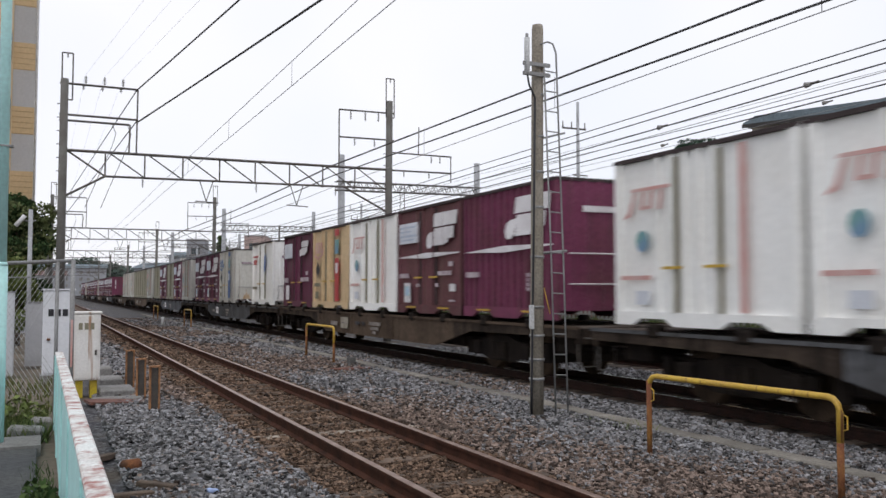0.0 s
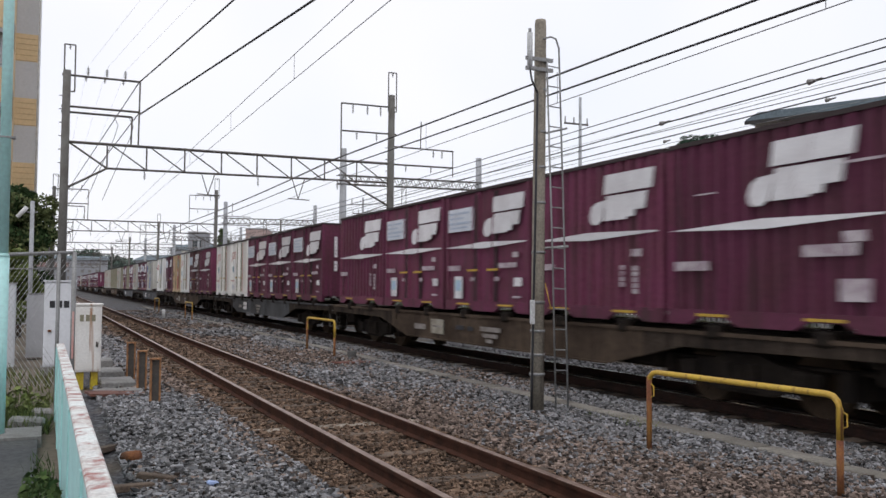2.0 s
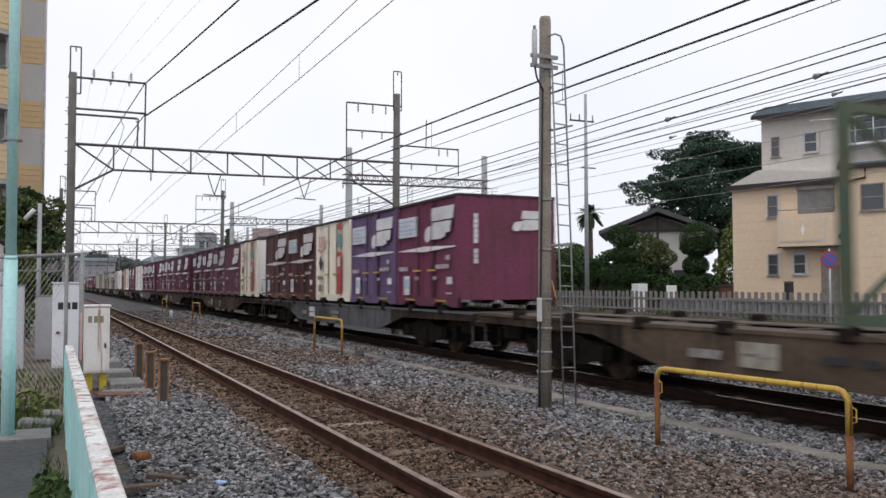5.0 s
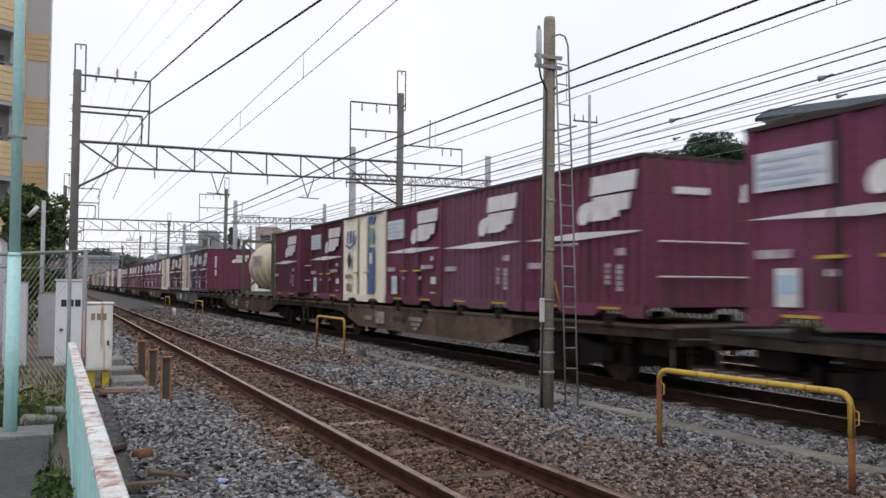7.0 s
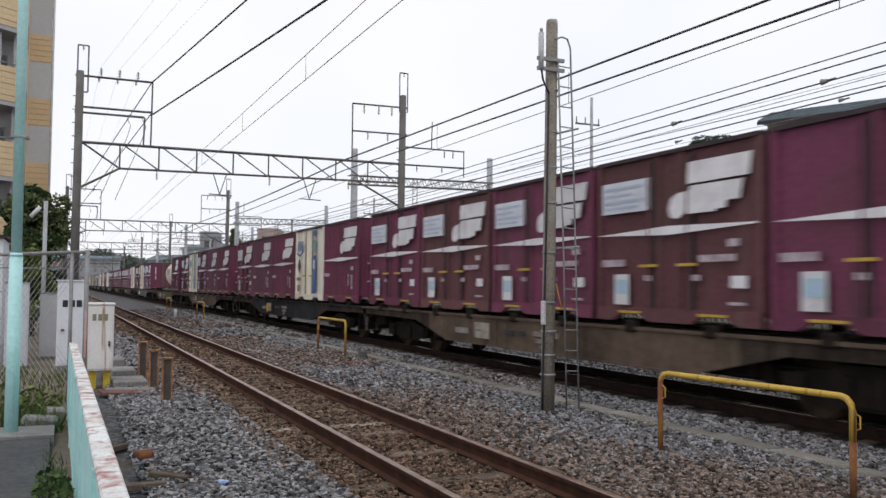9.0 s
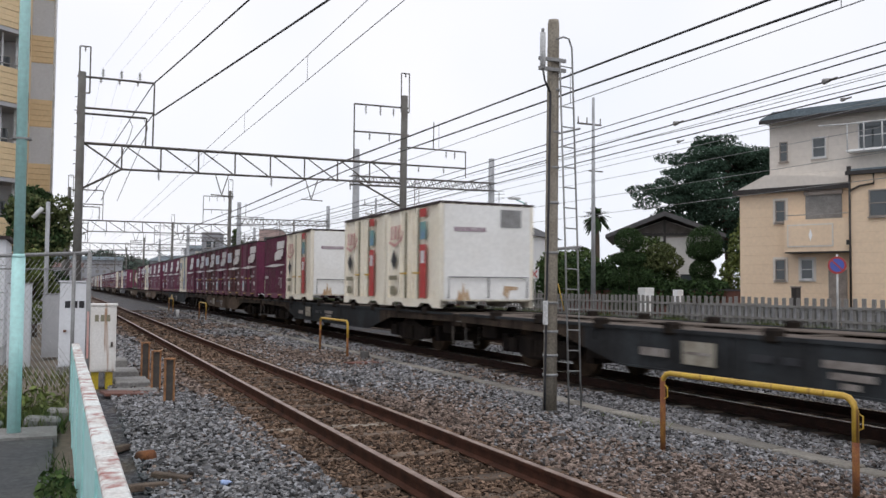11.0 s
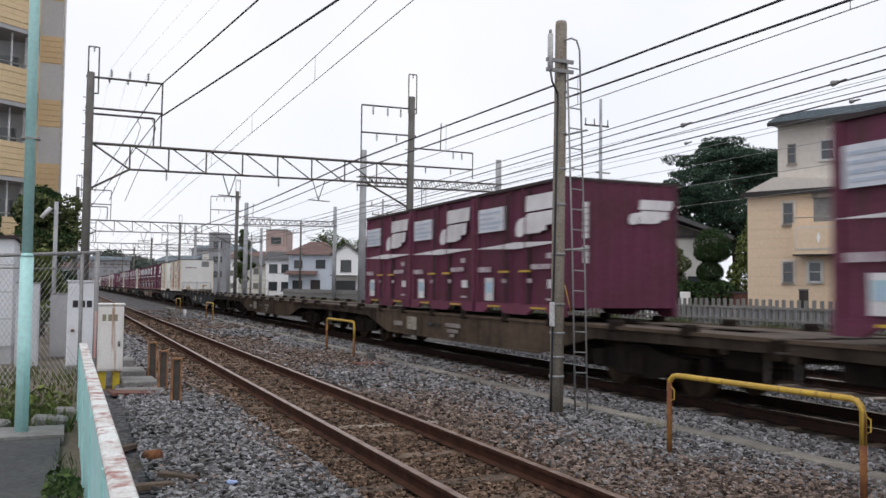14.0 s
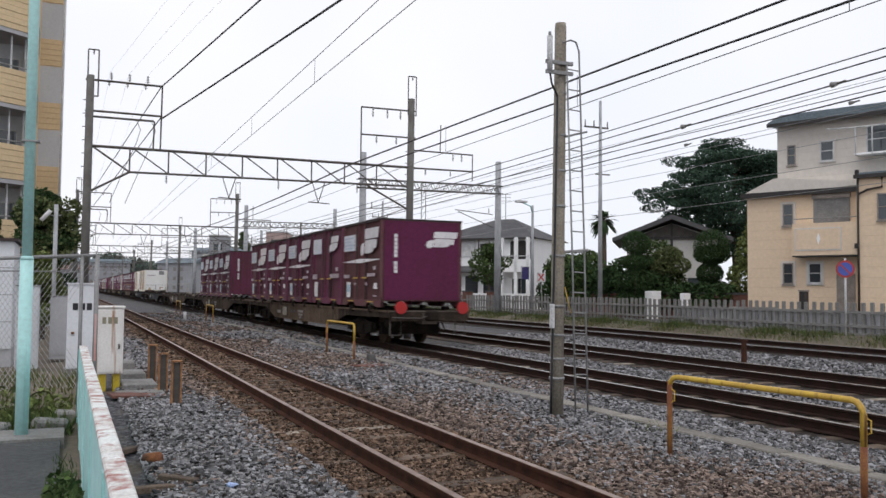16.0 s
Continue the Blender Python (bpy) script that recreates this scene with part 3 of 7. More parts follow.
def lattice_gantry(m):
    """Two grey concrete posts with a lattice beam over the far tracks."""
    g_ = thing("lattice_gantry", "grey concrete posts with a steel lattice beam over tracks", "gantry", "overhead gantries", m)
    bar("post", M["far_post"], g_, [(15.75, 0, -0.3), (15.75, 0, 9.6)], 0.24, 12, taper=0.19)
    bar("post", M["far_post"], g_, [(24.65, 0, -0.3), (24.65, 0, 9.64)], 0.23, 12, taper=0.18)
    D = M["dark_steel"]
    for y in (-0.2, 0.2):
        single_bar("top_chord", D, g_, (15.4, y, 8.02), (24.9, y, 8.1), 0.03)
        single_bar("bottom_chord", D, g_, (15.4, y, 7.5), (24.9, y, 7.62), 0.03)
        n = 17
        for i in range(n):
            x0, x1 = 15.5 + 9.2 * i / n, 15.5 + 9.2 * (i + 1) / n
            b = bmesh.new()
            xm = (x0 + x1) / 2
            strut(b, (x0, y, 7.52), (xm, y, 8.05), 0.018)
            strut(b, (xm, y, 8.05), (x1, y, 7.54), 0.018)
            part("lacing", b, D, g_)
    for x in (19.6,):
        b = bmesh.new()
        for dx in (-0.14, 0.14):
            strut(b, (x + dx, 0, 8.0), (x + dx, 0, 5.4), 0.02)
        for i in range(6):
            strut(b, (x - 0.14, 0, 5.5 + i * 0.42), (x + 0.14, 0, 5.9 + i * 0.42), 0.012)
        part("drop_frame", b, D, g_)
    for x, s in ((16.0, 1), (24.3, -1)):
        single_bar("cantilever", D, g_, (x, 0, 6.3), (x + s * 2.6, 0, 6.5), 0.025)
        single_bar("cantilever", D, g_, (x, 0, 5.5), (x + s * 2.4, 0, 6.4), 0.025)
        insulator_string("insulator", g_, (x + s * 0.3, 0, 6.7), 5, 0.06)
    return g_


M["far_post"] = material("pale_concrete_post", (0.40, 0.41, 0.43), (0.31, 0.315, 0.325), 2.5, 0.85, bump=0.2, streak=((0.17, 0.165, 0.16), 0.6))
first_lattice = lattice_gantry(pose(0, 48, 0))
for y in (84, 120, 156):
    copy_thing(first_lattice, pose(0, y, 0))


def wire(a, c, r, mat="wire", sag=0.0, n=14, label="dark overhead line wire above the tracks"):
    """One wire between two points with a little sag."""
    a, c = Vector(a), Vector(c)
    b = bmesh.new()
    tube(b, [a.lerp(c, i / n) - Vector((0, 0, sag * 4 * (i / n) * (1 - i / n))) for i in range(n + 1)], r, 5)
    return tagged(new("overhead_wire", made(b, "overhead_wire", M[mat], True)), label, "wire", "overhead wires")


# feeders that slant from the first gantry over the camera
wire((2.63, 29, 8.05), (5.6, 3.5, 8.03), 0.022, sag=0.04)
wire((2.67, 29, 7.02), (6.2, 3.7, 7.05), 0.024, sag=0.05)
wire((2.70, 29, 7.02), (6.25, 3.7, 7.11), 0.012, "pale_wire", sag=0.03)
wire((2.63, 29, 8.05), (0.9, 64, 7.2), 0.018)
wire((2.67, 29, 7.09), (0.9, 64, 6.2), 0.018)
for x in (1.08, 1.64, 2.2):
    wire((x, 29, 8.36), (x + 2.9, 3.5, 8.36), 0.0022, "pale_wire", label="thin pale wire on the gantry insulators")
    wire((x, 29, 8.36), (x, 64, 8.2), 0.0025, "pale_wire", label="thin pale wire on the gantry insulators")


def line_wire(x, z_near, z_far, r, mat="wire", y_far=29, label="dark overhead line wire above the tracks"):
    """From behind the camera to a gantry, then on down the line from post to post."""
    b = bmesh.new()
    pts = [(x, -6 + (y_far + 6) * k / 8, z_near + (z_far - z_near) * k / 8) for k in range(9)]
    y = y_far
    while y < 200:
        pts += [(x, y + 35 * k / 6, z_far - 0.12 * 4 * (k / 6) * (1 - k / 6)) for k in range(1, 7)]
        y += 35
    tube(b, pts, r, 5)
    return tagged(new("overhead_wire", made(b, "overhead_wire", M[mat], True)), label, "wire", "overhead wires")


# near track: contact wire, messenger and droppers
line_wire(3.45, 4.78, 4.74, 0.006, "pale_wire", label="pale contact wire over the near track")
line_wire(3.45, 5.18, 5.12, 0.006, "pale_wire", label="pale messenger wire over the near track")
for y in (4, 8.5, 13, 18, 23.5):
    wire((3.45, y, 4.773 - 0.0011 * y), (3.45, y, 5.16), 0.004, "pale_wire", 0, 1, "thin dropper between contact and messenger wire")
# train track
line_wire(9.2, 5.47, 6.03, 0.021)
line_wire(9.26, 5.52, 6.03, 0.010, "pale_wire")
line_wire(9.2, 5.15, 5.66, 0.020)
line_wire(9.2, 5.21, 5.25, 0.009, "pale_wire", label="pale contact wire over the train's track")
for y in (8, 14.5, 21):
    wire((9.2, y, 5.22), (9.2, y, 5.62 + 0.016 * y), 0.006, "pale_wire", 0, 1, "thin dropper between contact and messenger wire")
# far tracks
for x, z0, z1, r, mat in ((13.2, 6.06, 5.79, 0.013, "wire"), (13.2, 5.98, 5.56, 0.015, "wire"), (13.2, 5.76, 5.27, 0.016, "wire"), (13.25, 5.60, 5.16, 0.008, "pale_wire")):
    line_wire(x, z0, z1, r, mat)
for x, z0, z1, r, mat in ((19.5, 6.89, 7.16, 0.014, "wire"), (19.5, 7.09, 6.57, 0.022, "wire"), (19.5, 6.6, 6.2, 0.010, "pale_wire"), (24.6, 8.6, 8.9, 0.009, "pale_wire"),
                          (26.0, 8.1, 8.3, 0.011, "pale_wire"), (26.0, 7.2, 7.3, 0.011, "pale_wire"), (26.0, 6.3, 6.4, 0.012, "pale_wire"), (26.0, 5.4, 5.5, 0.012, "pale_wire")):
    line_wire(x, z0, z1, r, mat, 48)
# clamps with round insulators on the far wires
for p in ((13.2, 11.86, 5.52), (19.5, 16.94, 6.78), (13.2, 16.21, 5.46), (19.5, 23.8, 6.66)):
    c = thing("wire_insulator", "grey porcelain insulator clamped on an overhead wire", "insulator", "wire insulators", pose(*p))
    bar("bell", M["insulator"], c, [(0, 0.04, 0), (0, -0.10, 0)], 0.06, 10, taper=0.035)
    bar("clamp", M["dark_steel"], c, [(0, -0.08, 0.0), (0, -0.28, 0.01)], 0.022, 6)

# ---- concrete pole with a ladder ----
pole = thing("concrete_pole", "weathered concrete pole with antenna, cable and clamps", "pole", "", pose(6.28, 10.42, 0))
bar("shaft", M["pole_concrete"], pole, [(0, 0, -0.35), (0.02, 0, 2.0), (0.05, 0, 5.3), (0.05, 0, 5.36)], 0.099, 16, taper=0.074)
for z in (0.35, 0.62, 0.95, 1.35, 2.05, 2.75, 3.25, 3.75, 4.35):
    bar("clamp", M["steel"], pole, [(0.012 * z, 0, z - 0.018), (0.012 * z, 0, z + 0.018)], 0.112 - 0.006 * z, 14)
for z in (4.62, 4.76):
    bits("cross_arm", M["steel"], pole, (-0.25, 0.18, -0.13, -0.09, z - 0.025, z + 0.025))
bar("antenna", M["frame_white"], pole, [(-0.19, -0.11, 4.62), (-0.19, -0.11, 5.12)], 0.04, 10, label="white tube antenna")
bar("antenna_tip", M["steel"], pole, [(-0.19, -0.11, 5.12), (-0.19, -0.11, 5.18)], 0.022, 8)
bar("antenna_lead", M["black"], pole, [(-0.19, -0.11, 4.62), (-0.17, -0.13, 4.45), (-0.07, -0.12, 4.28)], 0.014, 6)
bar("cable", M["black"], pole, [(-0.06, -0.10, 4.28), (-0.09, -0.10, 2.5), (-0.125, -0.08, 0.3), (-0.13, -0.08, -0.15)], 0.016, 6, label="black cable down the pole")
bits("junction_box", M["frame_white"], pole, (-0.16, -0.115, -0.15, -0.07, 1.05, 1.38), label="small white box on the pole", bevel=0.008)
bar("guy_guard", M["yellow"], pole, [(0.12, -0.02, 1.62), (0.20, -0.05, 1.25)], 0.008, 6, label="yellow strip")
single_bar("ladder_stay", M["steel"], pole, (0.05, -0.02, 3.72), (0.42, -0.12, 3.82), 0.014)
single_bar("ladder_stay", M["steel"], pole, (0.03, -0.02, 2.1), (0.44, -0.12, 2.14), 0.02)
ladder = thing("ladder", "thin grey steel ladder leaning on the concrete pole", "ladder", "", pose(6.22, 10.30, 0))
bar("stile", M["steel"], ladder, [(0.30, 0, -0.22), (0.24, 0, 2.0), (0.14, 0, 4.75)], 0.013, 6)
bar("stile", M["steel"], ladder, [(0.50, 0, -0.22), (0.44, 0, 2.0), (0.34, 0, 4.95), (0.29, 0, 5.08), (0.2, 0, 5.1), (0.08, 0, 5.05)], 0.013, 6)
for k in range(17):
    z = 0.12 + 0.285 * k
    f = (z + 0.22) / 4.97
    single_bar("rung", M["steel"], ladder, (0.295 - 0.16 * f, 0, z), (0.495 - 0.16 * f, 0, z - 0.01), 0.010, 5)

# ---- yellow tube barriers ----


def barrier(p, q, top, base=-0.22, r=0.029):
    """Bent tube: two posts and a rail with rounded corners; lower ends rusty."""
    p, q = Vector((*p, 0)), Vector((*q, 0))
    mid = (p + q) / 2
    c = thing("tube_barrier", "yellow bent-tube barrier with rusty feet in ballast", "barrier", "yellow barriers", Matrix.Translation(mid))
    p, q = p - mid, q - mid
    way = (q - p).normalized()
    up = Vector((0, 0, 1))
    R = 0.11
    pts = [p + up * 0.62]
    for a in (0, 30, 60, 90):
        s = radians(a)
        pts.append(p + way * (R - R * math.cos(s)) + up * (top - R + R * math.sin(s)))
    for a in (90, 60, 30, 0):
        s = radians(a)
        pts.append(q - way * (R - R * math.cos(s)) + up * (top - R + R * math.sin(s)))
    pts.append(q + up * 0.30)
    bar("rail", M["yellow"], c, pts, r, 10)
    for e, h in ((p, 0.62), (q, 0.30)):
        bar("foot", M["rust_yellow"], c, [e + up * base, e + up * h], r * 1.01, 10, label="rust-eaten foot")
        bar("hook", M["yellow"], c, [e + up * 0.40 + way * 0.03, e + up * 0.42 + way * 0.07, e + up * 0.52 + way * 0.07, e + up * 0.54 + way * 0.03], 0.007, 5)
    return c


M["rust_yellow"] = material("rusty_yellow_paint", (0.17, 0.06, 0.030), (0.32, 0.15, 0.04), 6, 0.85, bump=0.4, bump_scale=60)
barrier((5.88, 7.45), (6.07, 5.19), 0.67)
barrier((6.43, 22.5), (6.46, 20.2), 0.71)
barrier((6.45, 44.5), (6.45, 42.3), 0.71)
barrier((6.45, 57.5), (6.45, 55.3), 0.71)

# concrete cable trough between the tracks, lid by lid
trough = thing("cable_trough", "weathered concrete cable trough sunk in the ballast", "cable trough", "", pose(7.03, 0, 0))
lid = bmesh.new()
box(lid, -0.13, 0.13, 0.0, 0.975, -0.30, -0.124, bevel=0.014)
lid_me = made(lid, "lid", M["trough"])
rnd = random.Random(9)
for k in range(2, 70):
    o = new("lid", lid_me)
    o.parent = trough
    o.matrix_basis = pose(rnd.uniform(-0.012, 0.012), k, rnd.uniform(-0.012, 0.006), rnd.uniform(-0.5, 0.5), rnd.uniform(-1, 1), rnd.uniform(-0.4, 0.4))

# short posts and stubs in the ballast
for x, y, h, w in ((16.2, 26.5, 0.75, 0.10), (14.9, 16.1, 0.62, 0.10)):
    s = thing("marker_post", "short dark steel post between the far tracks", "post", "marker posts", pose(x, y, -0.22))
    bits("shaft", M["rail_side"], s, (-w / 2, w / 2, -w / 2, w / 2, 0, h), bevel=0.01)
    bits("cap", M["rail_side"], s, (-w * 0.7, w * 0.7, -w * 0.7, w * 0.7, h, h + 0.04))
s = thing("concrete_stub", "small dark concrete stub in the ballast", "marker", "", pose(6.7, 19.6, -0.2))
bits("stub", M["trough_dark"], s, (-0.09, 0.09, -0.09, 0.09, 0, 0.22), bevel=0.02)
# reddish patch of ground beside the stub, built as an added thin plate
s = thing("rusty_offcut", "flat rust-red patch among the ballast stones", "plate", "", pose(6.35, 18.4, -0.145, 0, 2, 25))
bits("offcut", M["brick"], s, (-0.55, 0.55, -0.18, 0.18, -0.02, 0.02), bevel=0.01)
s = thing("white_marker", "small white distance marker beside the track", "marker", "", pose(5.6, 46, -0.2))
bar("post", M["frame_white"], s, [(0, 0, 0), (0, 0, 0.5)], 0.08, 8)

# three rusty steel stakes beside the near track
for x, y, h in ((1.46, 16.5, 0.70), (1.49, 14.9, 0.66), (1.52, 13.3, 0.66)):
    s = thing("steel_stake", "rusty channel-section stake with orange worn edges", "stake", "rusty stakes", pose(x, y, -0.2))
    bits("web", M["dark_steel"], s, (-0.05, 0.05, -0.012, 0.012, 0, h - 0.01))
    for x0 in (-0.075, 0.05):
        bits("flange", M["orange_rust"], s, (x0, x0 + 0.025, -0.06, 0.06, 0, h), bevel=0.004)
    bits("top_plate", M["orange_rust"], s, (-0.08, 0.08, -0.06, 0.06, h, h + 0.02))

# ---- lane side: parapet rail, poles, cabinets, chain-link fence ----
par = thing("parapet_rail", "pale teal steel parapet with flaking white and red top", "barrier", "", pose(0.20, 0, 0))
for k in range(7):
    bits("cap", M["flaking"], par, (-0.035, 0.06, 1.2 + 1.55 * k, 1.2 + 1.55 * k + 1.542, 0.765, 0.80), label="flaking white and red top", bevel=0.008)
bits("side_panel", M["teal"], par, (-0.028, 0.05, 1.2, 12.0, -0.2, 0.765), label="streaked teal side")
for k in range(6):
    bits("stiffener", M["teal"], par, (-0.04, -0.028, 2.0 + 2.0 * k, 2.06 + 2.0 * k, -0.18, 0.76))
tp = thing("teal_pole", "pale teal painted steel pole on the lane's edge", "pole", "", pose(-0.43, 11.0, 0))
bar("lower_tube", M["teal"], tp, [(0.0, 0, -0.2), (0, 0, 1.86)], 0.072, 16)
bar("collar", M["teal"], tp, [(0, 0, 1.86), (0, 0, 1.90)], 0.076, 16, taper=0.06)
bar("upper_tube", M["teal"], tp, [(0, 0, 1.9), (-0.02, 0, 8.0)], 0.058, 16)
bits("foot_pad", M["concrete"], tp, (-0.2, 0.24, -0.22, 0.2, -0.165, -0.135), bevel=0.01)
bits("clamp", M["steel"], tp, (-0.10, 0.10, -0.065, 0.065, 3.22, 3.24))

cab = thing("signal_cabinet", "white steel cabinet streaked with brown rust", "cabinet", "lineside cabinets", pose(0.69, 15.7, 0))
bits("body", M["rusty_cabinet"], cab, (-0.21, 0.21, -0.2, 0.2, 0.10, 1.20), bevel=0.012)
bits("roof", M["rusty_cabinet"], cab, (-0.23, 0.23, -0.22, 0.22, 1.20, 1.235), label="rusty lid", bevel=0.008)
bits("door", M["rusty_cabinet"], cab, (-0.18, 0.18, -0.212, -0.2, 0.14, 1.16))
bits("lettering", M["tan"], cab, *[(-0.13 + 0.09 * i, -0.07 + 0.09 * i, -0.216, -0.212, 0.94, 1.05) for i in range(3)], label="worn lettering as dark bars")
bar("handle", M["dark_steel"], cab, [(0.14, -0.23, 0.52), (0.14, -0.23, 0.6)], 0.018, 6)
for x in (-0.16, 0.06):
    bits("leg", M["safety"], cab, (x, x + 0.11, -0.15, 0.15, -0.25, 0.10), label="yellow leg")
cab2 = thing("relay_cabinet", "tall pale grey steel cabinet with dark lettering", "cabinet", "lineside cabinets", pose(0.32, 19.2, 0))
bits("body", M["cabinet"], cab2, (-0.30, 0.28, -0.25, 0.25, -0.1, 1.60), bevel=0.015)
bits("roof", M["cabinet"], cab2, (-0.32, 0.30, -0.28, 0.28, 1.60, 1.63))
bits("door", M["cabinet"], cab2, (-0.27, 0.25, -0.262, -0.25, -0.05, 1.55))
bits("lettering", M["black"], cab2, *[(-0.2 + 0.13 * i, -0.10 + 0.13 * i, -0.268, -0.262, 1.08, 1.22) for i in range(4)], label="dark lettering as bars")
bar("handle", M["rust"], cab2, [(-0.22, -0.28, 0.62), (-0.16, -0.28, 0.62)], 0.025, 6)
bits("plinth", M["concrete"], cab2, (-0.34, 0.32, -0.3, 0.3, -0.4, -0.1))

for x0, x1, y0, y1, z1 in ((0.95, 1.35, 16.4, 17.2, 0.02), (0.9, 1.45, 15.3, 16.2, -0.06), (0.75, 1.5, 14.6, 15.0, -0.12), (1.0, 1.3, 18.4, 19.2, 0.05)):
    s = thing("concrete_slab", "loose concrete slab by the cabinet", "slab", "concrete slabs", pose((x0 + x1) / 2, (y0 + y1) / 2, 0))
    bits("slab", M["concrete"], s, (-(x1 - x0) / 2, (x1 - x0) / 2, -(y1 - y0) / 2, (y1 - y0) / 2, -0.3, z1), bevel=0.02)
s = thing("rusty_plate", "rusty brown steel plate lying by the stakes", "plate", "", pose(1.05, 14.4, -0.14, 0, 3, 8))
bits("plate", M["brick"], s, (-0.4, 0.4, -0.25, 0.25, -0.02, 0.02))
s = thing("rusty_can", "crushed rusty can in the ballast", "can", "", pose(0.82, 9.0, -0.13, 80, 0, 40))
bar("can", M["rust"], s, [(0, 0, -0.09), (0, 0, 0.09)], 0.06, 10)
s = thing("plastic_litter", "scrap of pale blue plastic on the stones", "litter", "", pose(1.35, 7.55, -0.13, 20, 15, 30))
bits("scrap", M["litter"], s, (-0.06, 0.06, -0.03, 0.03, -0.02, 0.02), bevel=0.015)
for x, y, a in ((0.72, 7.7, 20), (0.95, 8.0, -35), (0.62, 9.6, 60)):
    s = thing("timber_scrap", "weathered grey timber offcut among stones", "timber", "timber scraps", pose(x, y, -0.14, 0, 4, a))
    bits("offcut", M["sleeper"], s, (-0.18, 0.18, -0.045, 0.045, -0.03, 0.03), bevel=0.008)

mf = thing("mesh_fence", "galvanised chain-link fence with tube frame", "fence", "", pose(0, 14.0, 0))
bar("top_rail", M["steel"], mf, [(-5, 0, 1.93), (-1.0, 0, 1.95), (0.40, 0, 2.03)], 0.028, 10)
bar("mid_rail", M["steel"], mf, [(-5, 0.02, 1.74), (0.2, 0.02, 1.78)], 0.012, 6)
for x, r in ((0.41, 0.035), (0.20, 0.028), (-1.6, 0.03), (-3.4, 0.03)):
    bar("post", M["steel"], mf, [(x, 0, -0.3), (x, 0, 2.04)], r, 10)
bits("warning_tape", M["pink"], mf, (0.395, 0.425, -0.04, -0.036, 0.45, 1.15), label="faded pink reflective strip")
b = bmesh.new()
for k in range(-30, 44):
    x0 = -2.6 + k * 0.065
    for s in (1, -1):
        pts = []
        for z in (0.05, 1.92):
            x = x0 + s * (z - 0.98) * 0.62
            pts.append((x, 0.0 + 0.004 * s, z))
        if max(p[0] for p in pts) < 0.41 and min(p[0] for p in pts) > -5:
            tube(b, pts, 0.0034, 3)
tagged(part("chain_link", b, M["link"], mf, "grey wire mesh"), kind="stuff")
# grey lineside boxes and a white shed behind the mesh
for x, y, w, h, mat in ((-0.75, 20.5, 0.45, 1.55, "panel_grey"), (-0.15, 23.0, 0.4, 1.3, "grey_wall"), (-1.3, 24, 0.5, 1.7, "panel_grey")):
    c = thing("lineside_box", "grey steel equipment box behind the mesh fence", "cabinet", "lineside boxes", pose(x, y, 0))
    bits("body", M[mat], c, (-w / 2, w / 2, -0.2, 0.2, -0.2, h), bevel=0.012)
    bits("door", M[mat], c, (-w / 2 + 0.03, w / 2 - 0.03, -0.212, -0.2, -0.1, h - 0.06))
    bits("lid", M["steel"], c, (-w / 2 - 0.02, w / 2 + 0.02, -0.22, 0.22, h, h + 0.03))
sh = thing("white_shed", "flat white panel shed behind the fence", "shed", "", pose(-2.35, 21.5, 0))
bits("wall", M["cabinet"], sh, (-2.2, 1.25, 0.0, 2.5, 0.15, 2.55), bevel=0.01)
bits("roof", M["seal"], sh, (-2.3, 1.33, -0.1, 2.6, 2.55, 2.62))
bits("plinth", M["grey_wall"], sh, (-2.2, 1.25, 0.03, 2.5, -0.25, 0.15))
for z in (0.75, 1.35, 1.95):
    bits("panel_joint", M["shutter"], sh, (-2.2, 1.25, -0.006, -0.001, z, z + 0.015))

# ---- plants ----


def leaf_mesh(name, centres, radii, per, size, mat, seed, flat=1.0, up=0.0):
    """Many small bent leaf blades spread over the shells of clumps."""
    g = np.random.default_rng(seed)
    cs, rs = np.repeat(np.array(centres, float), per, 0), np.repeat(np.array(radii, float), per, 0)
    n = len(cs)
    d = g.normal(size=(n, 3))
    d /= np.linalg.norm(d, axis=1)[:, None]
    p = cs + d * rs * (g.uniform(0.45, 1.06, n) ** 0.5)[:, None] * np.array([1, 1, flat])
    a = g.normal(size=(n, 3)) + d * 0.5
    a /= np.linalg.norm(a, axis=1)[:, None]
    b = np.cross(a, g.normal(size=(n, 3)))
    b /= np.linalg.norm(b, axis=1)[:, None]
    s = size * g.uniform(0.6, 1.4, n)[:, None]
    v = np.stack((p - a * s, p + b * s * 0.55, p + a * s + np.cross(a, b) * s * 0.3, p - b * s * 0.55), 1).reshape(-1, 3)
    f = np.arange(4 * n).reshape(-1, 4)
    me = bpy.data.meshes.new(name)
    me.vertices.add(len(v))
    me.vertices.foreach_set("co", v.ravel())
    me.loops.add(4 * n)
    me.loops.foreach_set("vertex_index", f.ravel().astype(np.int32))
    me.polygons.add(n)
    me.polygons.foreach_set("loop_start", np.arange(0, 4 * n, 4, dtype=np.int32))
    me.update(calc_edges=True)
    me.materials.append(mat)
    return me


